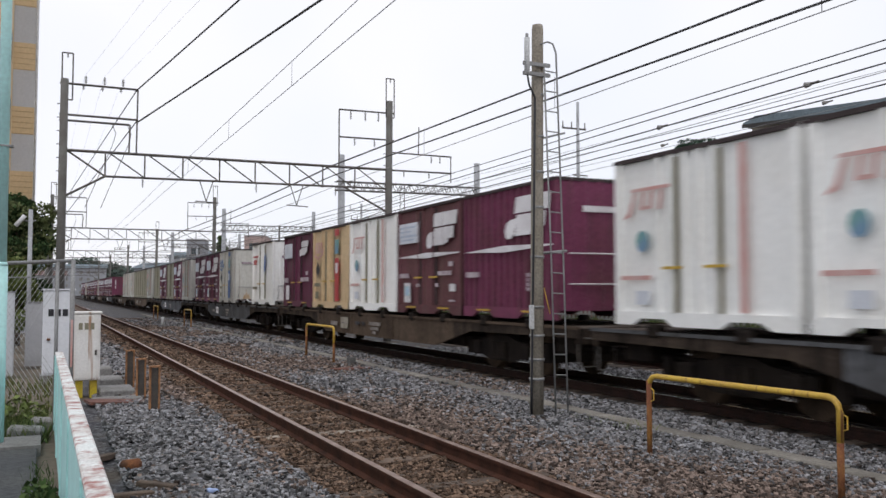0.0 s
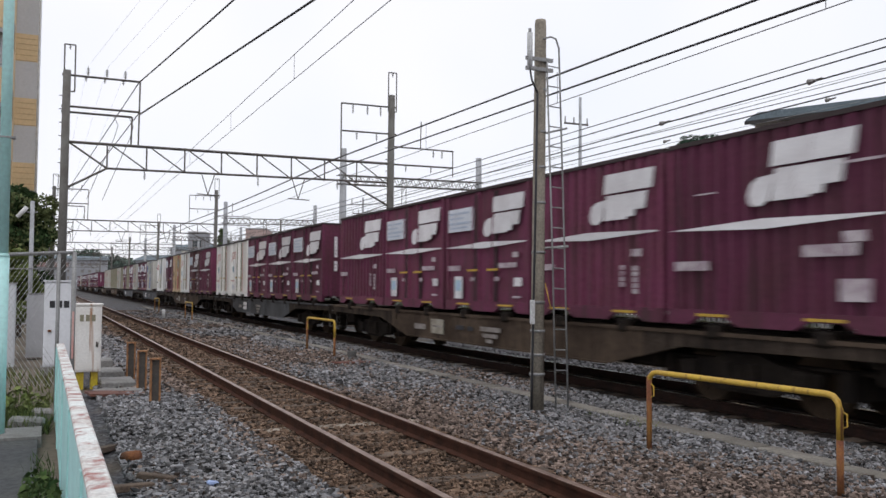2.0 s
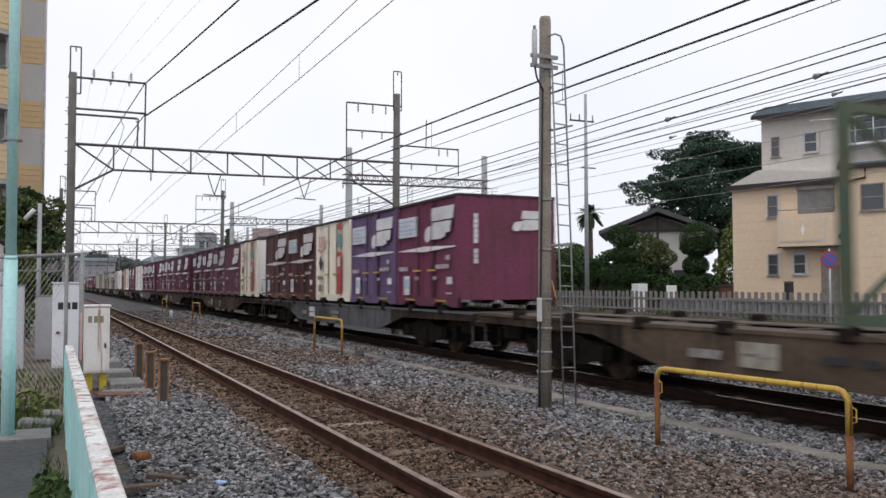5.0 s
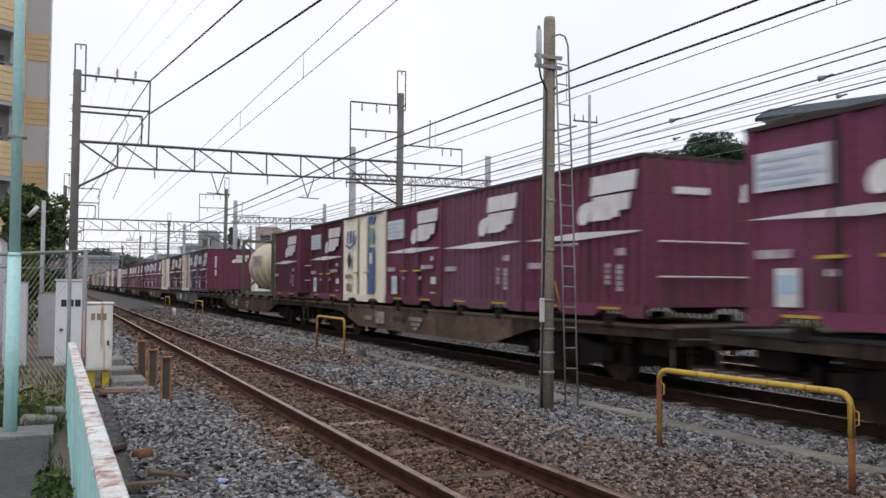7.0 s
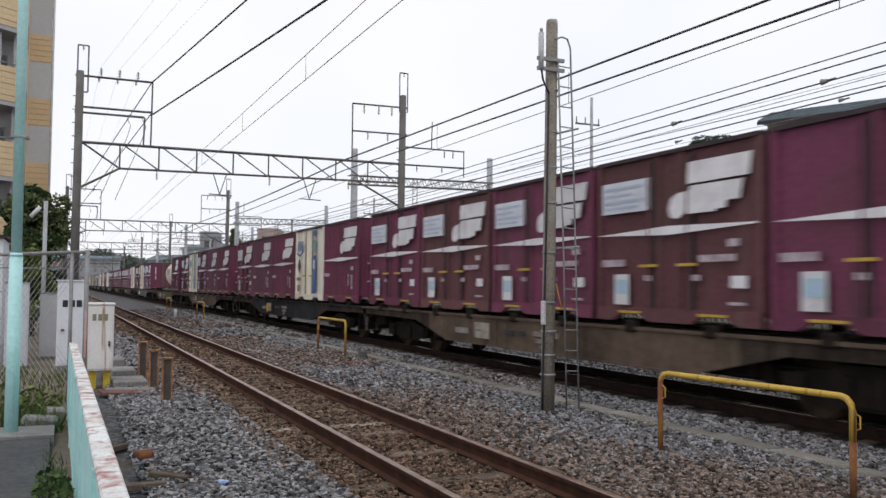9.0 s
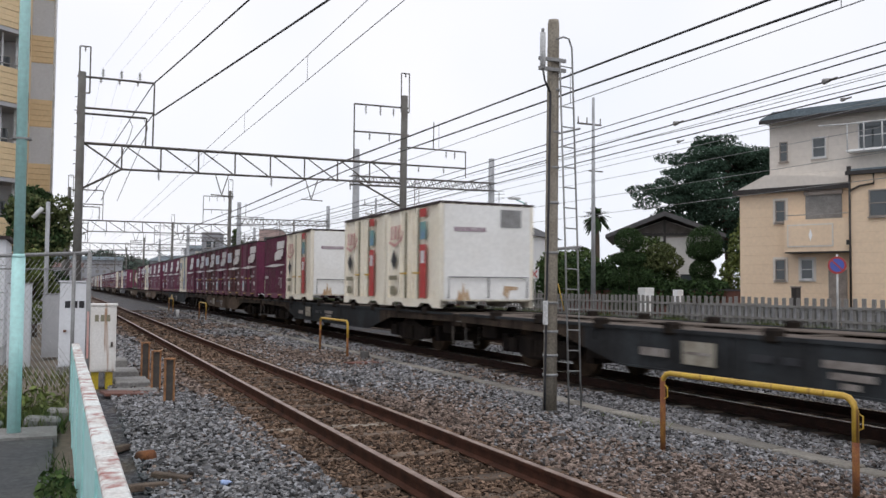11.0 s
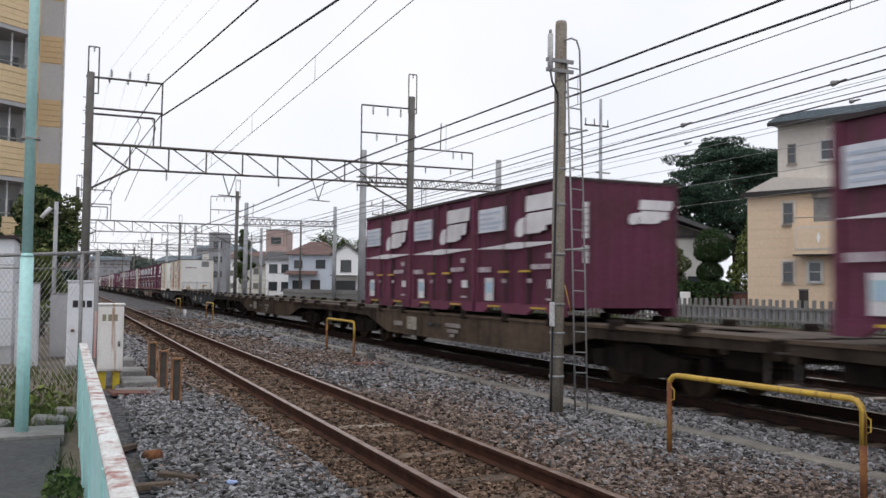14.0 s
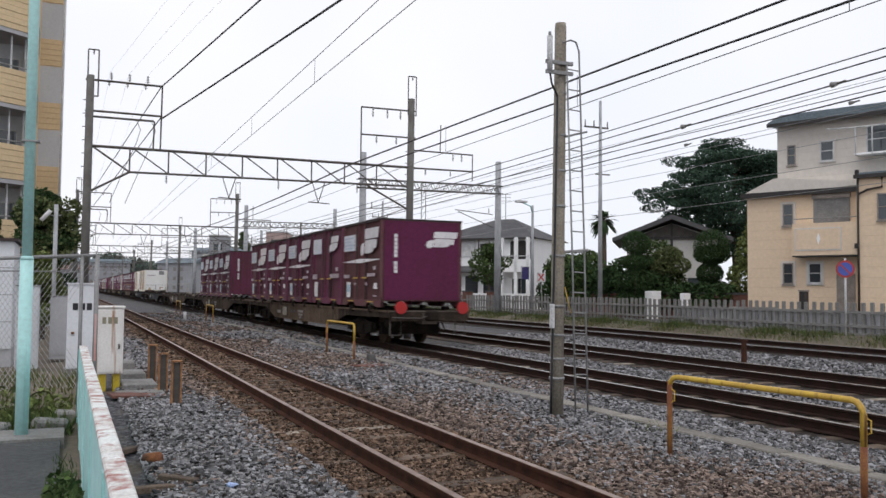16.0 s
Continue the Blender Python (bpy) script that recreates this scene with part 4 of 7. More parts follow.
def tree(name, label, x, y, z0, height, spread, mat, seed, crown_from=0.3, clumps=26, per=170, leaf=0.11, flat=0.8, limbs=7, trunk=0.14, shape=1.0):
    """Tapered trunk with limbs, and a crown of leaf clumps with an uneven outline."""
    t = thing(name, label, "tree" if trunk > 0.06 else "shrub", "", pose(x, y, z0))
    r = random.Random(seed)
    b = bmesh.new()
    pts = [Vector((r.uniform(-0.1, 0.1) * k * 0.3, r.uniform(-0.1, 0.1) * k * 0.3, height * 0.85 * k / 5)) for k in range(6)]
    tube(b, pts, trunk, 8, taper=trunk * 0.25)
    part("trunk", b, M["bark"], t, smooth=True)
    centres, radii = [], []
    for k in range(clumps):
        f = r.random() ** 0.8
        h = height * (crown_from + (0.97 - crown_from) * f)
        w = spread * (math.sin(math.pi * min(1, max(0.08, (0.12 + 0.82 * f)))) ** shape)
        a = r.uniform(0, 6.283)
        q = r.uniform(0.25, 0.85)
        c = (w * q * math.cos(a), w * q * math.sin(a), h)
        centres.append(c)
        radii.append([spread * r.uniform(0.24, 0.42)] * 3)
        if k < limbs:
            bar("limb", M["bark"], t, [pts[2].lerp(pts[4], r.random()), Vector(c) * 0.6 + Vector((0, 0, h * 0.4 - 0.1)), c], trunk * 0.35, 6, taper=trunk * 0.08)
    me = leaf_mesh("crown", centres, radii, per, leaf, mat, seed, flat)
    o = new("crown", me)
    o.parent = t
    return t


def shrub(name, label, x, y, z0, blobs, mat, seed, per=900, leaf=0.06, stem=True):
    """Clipped or loose shrub of a few leaf masses on short stems."""
    t = thing(name, label, "shrub", "", pose(x, y, z0))
    if stem:
        bar("stem", M["bark"], t, [(0, 0, -0.1), (0.03, 0.02, max(bb[2] for bb in blobs))], 0.06, 6, taper=0.03)
    o = new("foliage", leaf_mesh("foliage", [bb[:3] for bb in blobs], [bb[3:] for bb in blobs], per, leaf, mat, seed))
    o.parent = t
    return t


# ---- houses ----


def opening(parent, u0, u1, z0, z1, frame="frame_dark", glass_mat="pane", rail=True, depth=0.06):
    """A window set in a wall that faces local -y: frame, pane, sill, meeting rail."""
    w = new("window", None)
    w.parent = parent
    t = 0.05
    bits("window_frame", M[frame], w, (u0, u0 + t, -depth, 0.02, z0, z1), (u1 - t, u1, -depth, 0.02, z0, z1), (u0 + t, u1 - t, -depth, 0.02, z1 - t, z1), (u0 + t, u1 - t, -depth, 0.02, z0, z0 + t))
    bits("pane", M[glass_mat], w, (u0 + t, u1 - t, -0.025, -0.012, z0 + t, z1 - t))
    bits("window_sill", M[frame], w, (u0 - 0.04, u1 + 0.04, -depth - 0.04, 0.0, z0 - 0.05, z0))
    if rail:
        zm = (z0 + z1) / 2
        bits("meeting_rail", M[frame], w, (u0 + t, u1 - t, -depth + 0.01, -0.026, zm - 0.02, zm + 0.02))
    return w


def siding(name, parent, u0, u1, v0, v1, z0, z1, mat, pitch=0.42, step=0.004):
    """Wall block with horizontal board joints."""
    b = bmesh.new()
    pts, z = [], z0
    while z < z1 - 0.01:
        top = min(z + pitch, z1)
        pts += [(v0, z + 0.02), (v0 - step, z + 0.035), (v0, top)]
        z = top
    prism(b, [(v1, z0)] + [(v0, z0)] + pts + [(v1, z1)], "x", u0, u1)
    return part(name, b, M[mat], parent)


h1 = thing("beige_house", "three-storey beige house with taupe top floor and slate roof", "house", "houses", pose(28.2, 30.2, 0.12, 0, 0, -66.4))
siding("wall", h1, 0.0, 4.95, 0.0, 7.0, 0.0, 5.78, "beige_wall")
siding("bay_wall", h1, 4.95, 11.0, -0.75, 7.0, 0.0, 6.15, "beige_wall")
siding("top_wall", h1, 1.25, 11.0, 0.35, 6.6, 5.8, 8.9, "upper_wall", 0.36)
b = bmesh.new()
prism(b, [(-0.18, 5.72), (5.0, 5.98), (5.0, 6.12), (1.5, 6.52), (1.24, 6.50), (-0.18, 5.86)], "y", -0.18, 7.1)
part("lower_roof", b, M["upper_wall"], h1)
bits("eave_trim", M["frame_dark"], h1, (-0.22, 4.93, -0.26, -0.19, 5.70, 5.92))
bits("bay_eave", M["frame_dark"], h1, (4.85, 11.2, -0.95, -0.76, 6.15, 6.30), label="dark eave board")
bits("bay_roof", M["slate"], h1, (4.9, 11.2, -0.9, 0.34, 6.30, 6.38))
b = bmesh.new()
prism(b, [(1.02, 8.9), (11.3, 8.9), (11.3, 9.3), (1.6, 9.3), (1.02, 9.02)], "y", -0.15, 7.0)
part("roof", b, M["slate"], h1)
bits("roof_eave", M["frame_dark"], h1, (1.0, 11.3, -0.22, -0.16, 8.80, 8.96))
def trim(parent, u0, u1, z0, z1, y=0.0, t=0.09, mat="upper_wall"):
    """Flat casing boards round a window."""
    b = bmesh.new()
    for q in ((u0 - t, u0, z0 - t, z1 + t), (u1, u1 + t, z0 - t, z1 + t), (u0, u1, z1, z1 + t), (u0, u1, z0 - t, z0 - 0.052)):
        box(b, q[0], q[1], y - 0.045, y - 0.006, q[2], q[3])
    return part("window_casing", b, M[mat], parent)


for u0, u1, z0, z1 in ((1.6, 2.06, 1.85, 2.77), (1.62, 2.08, 4.4, 5.36)):
    opening(h1, u0, u1, z0, z1, "frame_taupe")
    trim(h1, u0, u1, z0, z1)
w = opening(h1, 2.7, 3.25, 1.88, 2.76, "frame_white")
trim(h1, 2.7, 3.25, 1.88, 2.76)
for u0, u1, z0, z1, f in ((1.7, 2.08, 7.1, 8.0, "frame_taupe"), (3.12, 3.7, 7.15, 8.05, "frame_white")):
    o = opening(h1, u0, u1, z0, z1, f)
    o.location.y = 0.35
    trim(h1, u0, u1, z0, z1, 0.35, 0.07)
bits("roller_shutter", M["shutter"], h1, (2.94, 4.43, -0.06, -0.015, 4.48, 5.70), label="closed grey roller shutter")
bits("shutter_box", M["frame_taupe"], h1, (2.9, 4.47, -0.14, -0.015, 5.5, 5.70))
bits("balcony", M["beige_wall"], h1, (2.28, 4.94, -0.72, -0.02, 3.06, 4.42))
bits("balcony_panel", M["upper_wall"], h1, (2.4, 4.3, -0.745, -0.722, 3.25, 4.22), label="framed panel on the balcony front")
bits("balcony_inset", M["beige_wall"], h1, (2.46, 4.24, -0.752, -0.746, 3.31, 4.16))
b = bmesh.new()
prism(b, [(3.3, 3.75), (3.38, 3.5), (3.46, 3.75), (3.38, 4.0)], "y", -0.762, -0.752)
part("ornament", b, M["plaster"], h1, "small white diamond ornament")
bar("balcony_rail", M["steel"], h1, [(2.3, -0.7, 4.62), (4.9, -0.7, 4.62)], 0.02, 6)
bits("porch_ceiling", M["frame_dark"], h1, (2.28, 4.94, -0.72, -0.02, 3.0, 3.055))
bits("door", M["frame_taupe"], h1, (3.85, 4.6, -0.03, -0.014, 0.1, 2.3))
bar("drain_pipe", M["frame_dark"], h1, [(4.98, -0.82, 6.15), (4.98, -0.82, 0.1)], 0.045, 8)
bar("drain_branch", M["frame_dark"], h1, [(4.98, -0.82, 5.5), (5.35, -0.82, 5.68), (5.9, -0.82, 5.75), (5.9, -0.82, 6.15)], 0.04, 8)
bits("hopper", M["frame_dark"], h1, (4.86, 5.02, -0.92, -0.8, 3.3, 3.5), (4.9, 5.04, -0.92, -0.8, 6.3, 6.5))
bits("balcony_top", M["plaster"], h1, (4.7, 11, -0.3, 0.34, 7.2, 7.28))
for u in (4.75, 5.4, 6.1, 6.8, 7.5):
    bar("baluster", M["frame_white"], h1, [(u, -0.28, 7.2), (u, -0.28, 8.35)], 0.03, 6)
bar("balcony_handrail", M["frame_white"], h1, [(3.6, -0.28, 8.42), (4.72, -0.28, 8.36), (8, -0.28, 8.36)], 0.035, 6)
o = opening(h1, 5.0, 6.6, 7.3, 8.5, "frame_white")
o.location.y = 0.35
opening(h1, 5.7, 6.6, 4.4, 5.5, "frame_taupe").location.y = -0.75
bits("garden_wall", M["frame_taupe"], h1, (0.0, 1.9, -1.6, -1.5, 0.0, 0.85))

h2 = thing("white_house", "white plaster house with dark tiled hip roof", "house", "houses", pose(31, 62, 0.12, 0, 0, -50))
bits("wall", M["plaster"], h2, (-4.8, 3.9, 0, 7.5, 0, 5.6))
b = bmesh.new()
q = [b.verts.new(p) for p in ((-5.3, -0.42, 5.6), (4.2, -0.42, 5.6), (4.2, 7.9, 5.6), (-5.3, 7.9, 5.6), (-0.8, 3.6, 7.45), (0.8, 3.6, 7.45))]
for f in ((0, 1, 5, 4), (1, 2, 5), (2, 3, 4, 5), (3, 0, 4), (3, 2, 1, 0)):
    b.faces.new([q[i] for i in f])
part("roof", b, M["tile_roof"], h2)
bits("eave", M["frame_dark"], h2, (-5.3, 4.2, -0.46, -0.42, 5.50, 5.64))
b = bmesh.new()
prism(b, [(-0.95, 2.85), (-0.95, 2.97), (0.0, 3.42), (0.0, 3.25)], "x", -5.4, -0.9)
part("lower_roof", b, M["tile_roof"], h2)
for u0, u1, z0, z1 in ((-3.8, -2.4, 4.2, 5.45), (-0.7, 1.05, 4.1, 5.2), (-3.8, -2.4, 1.2, 2.6), (2.0, 3.2, 4.3, 5.4), (-2.0, -0.9, 1.2, 2.6)):
    opening(h2, u0, u1, z0, z1)
bits("balcony", M["plaster"], h2, (1.3, 3.9, -1.0, -0.02, 2.9, 3.9))
bits("dark_bay", M["frame_dark"], h2, (1.9, 3.7, -0.03, -0.01, 3.9, 5.3))
for u in (1.4, 2.6, 3.6):
    bits("column", M["plaster"], h2, (u, u + 0.25, -1.0, -0.75, 0.0, 5.6))
bits("garden_wall", M["plaster"], h2, (-5.8, 5.0, -3.2, -3.0, 0.0, 1.0))
for u in (-3.4, -0.6, 2.2):
    bits("brick_pier", M["brick"], h2, (u, u + 1.0, -3.3, -3.22, 0.0, 1.1), label="red-brown brick pier")

bits("timber", M["frame_dark"], h2, (-4.82, -4.70, -0.03, -0.01, 3.4, 5.5))
for u in (-0.9, 1.2):
    bits("timber", M["frame_dark"], h2, (u, u + 0.1, -0.03, -0.01, 3.3, 5.5))
bits("storm_shutter", M["frame_white"], h2, (-2.35, -1.1, -0.08, -0.01, 4.15, 5.45))
bits("porch_roof", M["tile_roof"], h2, (-0.85, 1.25, -1.3, -0.02, 3.0, 3.12))
opening(h2, -0.4, 1.0, 0.4, 2.5)
opening(h2, 2.1, 3.4, 0.6, 2.4)
bar("balcony_rail", M["frame_white"], h2, [(1.3, -1.0, 4.15), (3.9, -1.0, 4.15)], 0.04, 6)
bar("roof_antenna", M["steel"], h2, [(0, 3.6, 7.4), (0, 3.6, 9.6)], 0.03, 6)
for z in (9.0, 9.3, 9.55):
    bar("antenna_rod", M["steel"], h2, [(-0.5, 3.6, z), (0.5, 3.6, z)], 0.02, 5)

h3 = thing("grey_house", "flat-roofed grey house with a pale green roof canopy", "house", "houses", pose(31.8, 82.05, 0.12, 0, 0, -27))
bits("wall", M["grey_wall"], h3, (-2.9, 2.7, 0, 7, 0, 5.95))
bits("parapet", M["frame_dark"], h3, (-3.0, 2.8, -0.1, 7.1, 5.95, 6.08))
b = bmesh.new()
prism(b, [(-1.9, 7.05), (0.15, 8.1), (2.3, 7.05), (2.3, 7.2), (0.15, 8.28), (-1.9, 7.2)], "y", 0.8, 5.0)
part("roof_canopy", b, M["tile_green"], h3)
for u in (-1.6, -0.4, 0.8, 1.9):
    bits("canopy_post", M["frame_dark"], h3, (u, u + 0.1, 0.95, 1.05, 6.08, 7.1))
bits("canopy_beam", M["frame_dark"], h3, (-1.7, 2.1, 0.92, 0.98, 6.95, 7.06))
bits("roof_room", M["grey_wall"], h3, (0.3, 1.6, 1.6, 4.0, 6.08, 7.0))
for u0, u1, z0, z1 in ((0.35, 0.95, 4.95, 5.7), (1.05, 1.65, 4.95, 5.7), (0.35, 0.95, 4.05, 4.75), (1.05, 1.65, 4.05, 4.75), (-1.9, -0.9, 1.0, 2.2)):
    opening(h3, u0, u1, z0, z1)
bits("garage_door", M["shutter"], h3, (0.0, 2.3, -0.04, -0.01, 0.1, 2.3), label="closed grey garage shutter")

h4 = thing("gabled_house", "narrow white gabled house with an awning", "house", "houses", pose(30.9, 100.3, 0.12, 0, 0, -22))
b = bmesh.new()
prism(b, [(-1.6, 0), (1.6, 0), (1.6, 5.4), (0.0, 6.55), (-1.6, 5.4)], "y", 0, 8)
part("wall", b, M["plaster"], h4)
b = bmesh.new()
prism(b, [(-1.9, 5.25), (0.0, 6.6), (1.9, 5.25), (1.9, 5.4), (0.0, 6.78), (-1.9, 5.4)], "y", -0.3, 8.3)
part("roof", b, M["tile_roof"], h4)
opening(h4, -0.65, 0.65, 3.3, 4.7)
bits("awning", M["steel"], h4, (-1.8, 1.8, -1.2, -0.02, 2.75, 2.87))
opening(h4, -1.2, 1.2, 0.3, 2.2)

h5 = thing("blue_house", "pale blue-grey house with faded red tiled roof", "house", "houses", pose(31.8, 120.9, 0.12, 0, 0, -25))
bits("wall", M["blue_wall"], h5, (-3.0, 2.9, 0, 8, 0, 6.1))
b = bmesh.new()
q = [b.verts.new(p) for p in ((-3.7, -0.6, 6.0), (3.5, -0.6, 6.0), (3.5, 8.6, 6.0), (-3.7, 8.6, 6.0), (-0.6, 4, 8.1), (1.6, 4, 8.1))]
for f in ((0, 1, 5, 4), (1, 2, 5), (2, 3, 4, 5), (3, 0, 4), (3, 2, 1, 0)):
    b.faces.new([q[i] for i in f])
part("roof", b, M["red_roof"], h5)
b = bmesh.new()
prism(b, [(-1.1, 3.1), (-1.1, 3.2), (0.0, 3.7), (0.0, 3.5)], "x", -3.3, 1.2)
part("lower_roof", b, M["red_roof"], h5)
bits("porch", M["frame_dark"], h5, (0.2, 1.6, -0.05, -0.01, 0.2, 2.4))
opening(h5, -2.2, -1.0, 4.1, 5.2)
opening(h5, 0.9, 2.3, 4.1, 5.3)
opening(h5, -2.4, -1.0, 0.9, 2.3)
h6 = thing("pink_tower", "tall dusty pink building behind the houses", "apartment building", "houses", pose(32.7, 146.4, 0.12, 0, 0, -20))
bits("wall", M["pink_wall"], h6, (-1.8, 1.7, 0, 9, 0, 11.0))
bits("parapet", M["grey_wall"], h6, (-1.9, 1.8, -0.1, 9.1, 11.0, 11.2))
for z in (3.0, 5.8, 8.6):
    opening(h6, -1.0, 0.8, z, z + 1.2, "frame_taupe")
h8 = thing("terraced_house", "white two-storey house with a dark hipped roof", "house", "houses", pose(30.4, 131.5, 0.12, 0, 0, -22))
bits("wall", M["plaster"], h8, (-2.6, 2.0, 0, 7, 0, 5.6))
b = bmesh.new()
prism(b, [(-0.5, 5.5), (3.5, 6.9), (7.5, 5.5)], "x", -3.0, 2.4)
part("roof", b, M["tile_roof"], h8)
for u in (-2.1, -0.2):
    opening(h8, u, u + 1.3, 3.5, 4.8)
    opening(h8, u, u + 1.3, 0.8, 2.1)
h9 = thing("grey_tower", "tall hazy grey building beyond the houses", "apartment building", "houses", pose(26.3, 168, 0.12, 0, 0, -15))
bits("wall", M["haze_wall"], h9, (-1.7, 1.6, 0, 8, 0, 11.4))
bits("parapet", M["grey_wall"], h9, (-1.8, 1.7, -0.1, 8.1, 11.4, 11.6))
for z in (3.0, 5.8, 8.6):
    opening(h9, -0.9, 0.8, z, z + 1.2, "frame_taupe")
h7 = thing("garden_house", "pale grey gabled house with dark tiled roof behind garden trees", "house", "houses", pose(36.5, 46, 0.12, 0, 0, -38))
b = bmesh.new()
prism(b, [(-2.9, 0), (2.9, 0), (2.9, 5.0), (0.0, 6.0), (-2.9, 5.0)], "y", 0, 8)
part("wall", b, M["garden_wall"], h7)
b = bmesh.new()
prism(b, [(-3.8, 4.75), (0.0, 6.2), (3.8, 4.75), (3.8, 5.0), (0.0, 6.52), (-3.8, 5.0)], "y", -0.9, 8.6)
part("roof", b, M["tile_roof"], h7)
b = bmesh.new()
prism(b, [(-2.3, 5.12), (2.3, 5.12), (0.0, 5.98)], "y", -0.05, -0.008)
part("gable_panel", b, M["gable_timber"], h7, "dark timber gable panel")
bits("gable_beam", M["frame_dark"], h7, (-3.0, 3.0, -0.14, -0.006, 4.92, 5.11))
bits("gable_post", M["frame_dark"], h7, (-0.07, 0.07, -0.12, -0.055, 5.12, 6.0))
bits("corner_post", M["frame_dark"], h7, (-0.08, 0.08, -0.1, -0.006, 3.6, 4.91))
opening(h7, 1.0, 2.2, 1.2, 2.4)
# further houses down the line, side by side
rnd = random.Random(21)
for x, y, w, top, mat, roof in ((33, 166, 8, 5.6, "pale_wall", "tile_roof"), (35, 190, 9, 7.5, "plaster", "red_roof"), (34, 215, 10, 6.0, "grey_wall", "tile_roof"), (38, 240, 12, 11.0, "pale_wall", "slate"), (30, 275, 14, 9.0, "haze_wall", "slate"), (-8, 330, 30, 7.5, "haze_wall", "red_roof"), (12, 400, 26, 12.0, "haze_wall", "slate"), (48, 330, 16, 15.0, "haze_wall", "slate")):
    hs = thing("distant_house", "house further down the line with plain walls", "house", "distant houses", pose(x, y, 0.1, 0, 0, -50 if x > 20 else -4))
    bits("wall", M[mat], hs, (-w / 2, w / 2, 0, 8, 0, top))
    b = bmesh.new()
    prism(b, [(-0.7, top - 0.1), (4, top + 1.6), (8.7, top - 0.1)], "x", -w / 2 - 0.6, w / 2 + 0.6)
    part("roof", b, M[roof], hs)
    for k in range(max(2, int(w / 3))):
        for fl in range(max(1, int(top / 2.8))):
            u = -w / 2 + 0.8 + k * 2.9
            # taupe frames and grey panes put haze's low contrast into far windows
            opening(hs, u, u + 1.2, 0.9 + fl * 2.8, 2.0 + fl * 2.8, "frame_taupe", "shutter")

# apartment block beside the line: ochre boards and grey panels, bowed balconies
ap = thing("apartment_block", "apartment block with ochre siding bands and grey panels", "apartment building", "", pose(-0.5, 43, 0))
bits("core", M["panel_grey"], ap, (-16, -1.0, -4.2, 14, -0.3, 20))
bits("corner_column", M["panel_grey"], ap, (-0.90, 0.0, 0.0, 14, -0.3, 20), label="light grey panel column")
bits("side_wall", M["tan_siding"], ap, (-1.0, -0.905, -5.6, 0.3, -0.3, 20), label="ochre return wall")
bar("rain_pipe", M["frame_white"], ap, [(0.06, -0.02, -0.3), (0.06, -0.02, 20)], 0.045, 8)
outer = [(-0.92 - 0.55 * i, -5.4 - 3.6 * math.sin(math.pi * 0.5 * min(1, i / 13.0))) for i in range(17)]
for k in range(-2, 5):
    zt = 9.94 + 2.93 * k
    if zt - 1.25 < 0:
        continue
    siding("band", ap, -0.91, 0.005, -0.012, 0.3, zt - 1.25, zt, "tan_siding", 0.25, 0.02)
    bits("side_window", M["pane"], ap, (-0.904, -0.898, -2.2, -1.2, zt - 1.3, zt - 0.1))
    # bowed balcony front, board by board
    zb = 5.67 + 2.93 * k
    if zb < 0:
        continue
    for j in range(6):
        b = bmesh.new()
        loop = [(x, y - 0.02 * (j % 2)) for x, y in outer] + [(x, y + 0.14) for x, y in outer[::-1]]
        prism(b, loop, "z", zb + 0.227 * j + 0.014, zb + 0.227 * (j + 1))
        part("balcony_board", b, M["tan_siding"], ap)
    b = bmesh.new()
    prism(b, [(x, y + 0.03) for x, y in outer] + [(-9.7, -4.21), (-1.01, -4.21)], "z", zb - 0.16, zb)
    part("balcony_floor", b, M["grey_wall"], ap)
    bar("balcony_handrail", M["steel"], ap, [(x, y + 0.05, zb + 1.50) for x, y in outer], 0.025, 6)
    opening(ap, -3.4, -1.5, zb + 0.1, zb + 2.2, "frame_white").location.y = -4.21
    opening(ap, -6.6, -4.2, zb + 0.1, zb + 2.2, "frame_white").location.y = -4.21
    bar("column", M["frame_white"], ap, [(-1.25, -5.2, zb), (-1.25, -5.2, zb + 2.76)], 0.06, 8)
    bar("column", M["frame_white"], ap, [(-1.75, -5.6, zb), (-1.75, -5.6, zb + 2.76)], 0.04, 8)

# camera pole among the leaves
cp = thing("camera_pole", "grey pole with a white surveillance camera", "pole", "", pose(-0.34, 27, 0))
bar("shaft", M["far_post"], cp, [(0, 0, -0.3), (0, 0, 3.9)], 0.06, 10)
bar("camera_housing", M["frame_white"], cp, [(-0.38, -0.1, 3.42), (-0.14, -0.1, 3.72)], 0.06, 8, label="white camera housing")
bar("bracket", M["steel"], cp, [(-0.22, -0.08, 3.6), (0.0, 0, 3.56), (0.14, 0, 3.6)], 0.02, 6)

# ---- far fence of concrete pickets, sign and street posts ----
fence = thing("concrete_fence", "grey concrete picket fence along the railway", "fence", "", pose(25.2, 0, 0.10))
b = bmesh.new()
box(b, -0.045, 0.045, -0.07, 0.07, 0, 1.16, bevel=0.012)
pick_me = made(b, "picket", M["concrete"])
rnd = random.Random(5)
for k in range(285):
    o = new("picket", pick_me)
    o.parent = fence
    o.matrix_basis = pose(0, 6 + 0.36 * k, rnd.uniform(-0.02, 0.02), rnd.uniform(-1, 1), rnd.uniform(-1.5, 1.5), 0)
for z in (0.30, 0.78):
    bits("rail", M["concrete"], fence, (-0.10, -0.05, -20, 110, z, z + 0.09))
bits("base_wall", M["concrete"], fence, (-0.09, 0.09, -20, 110, -0.2, 0.12))
for k in range(23):
    bits("wall_panel", M["grey_wall"], fence, (0.06, 0.12, -12 + 1.9 * k, -12 + 1.9 * k + 1.82, 0.1, 0.82))
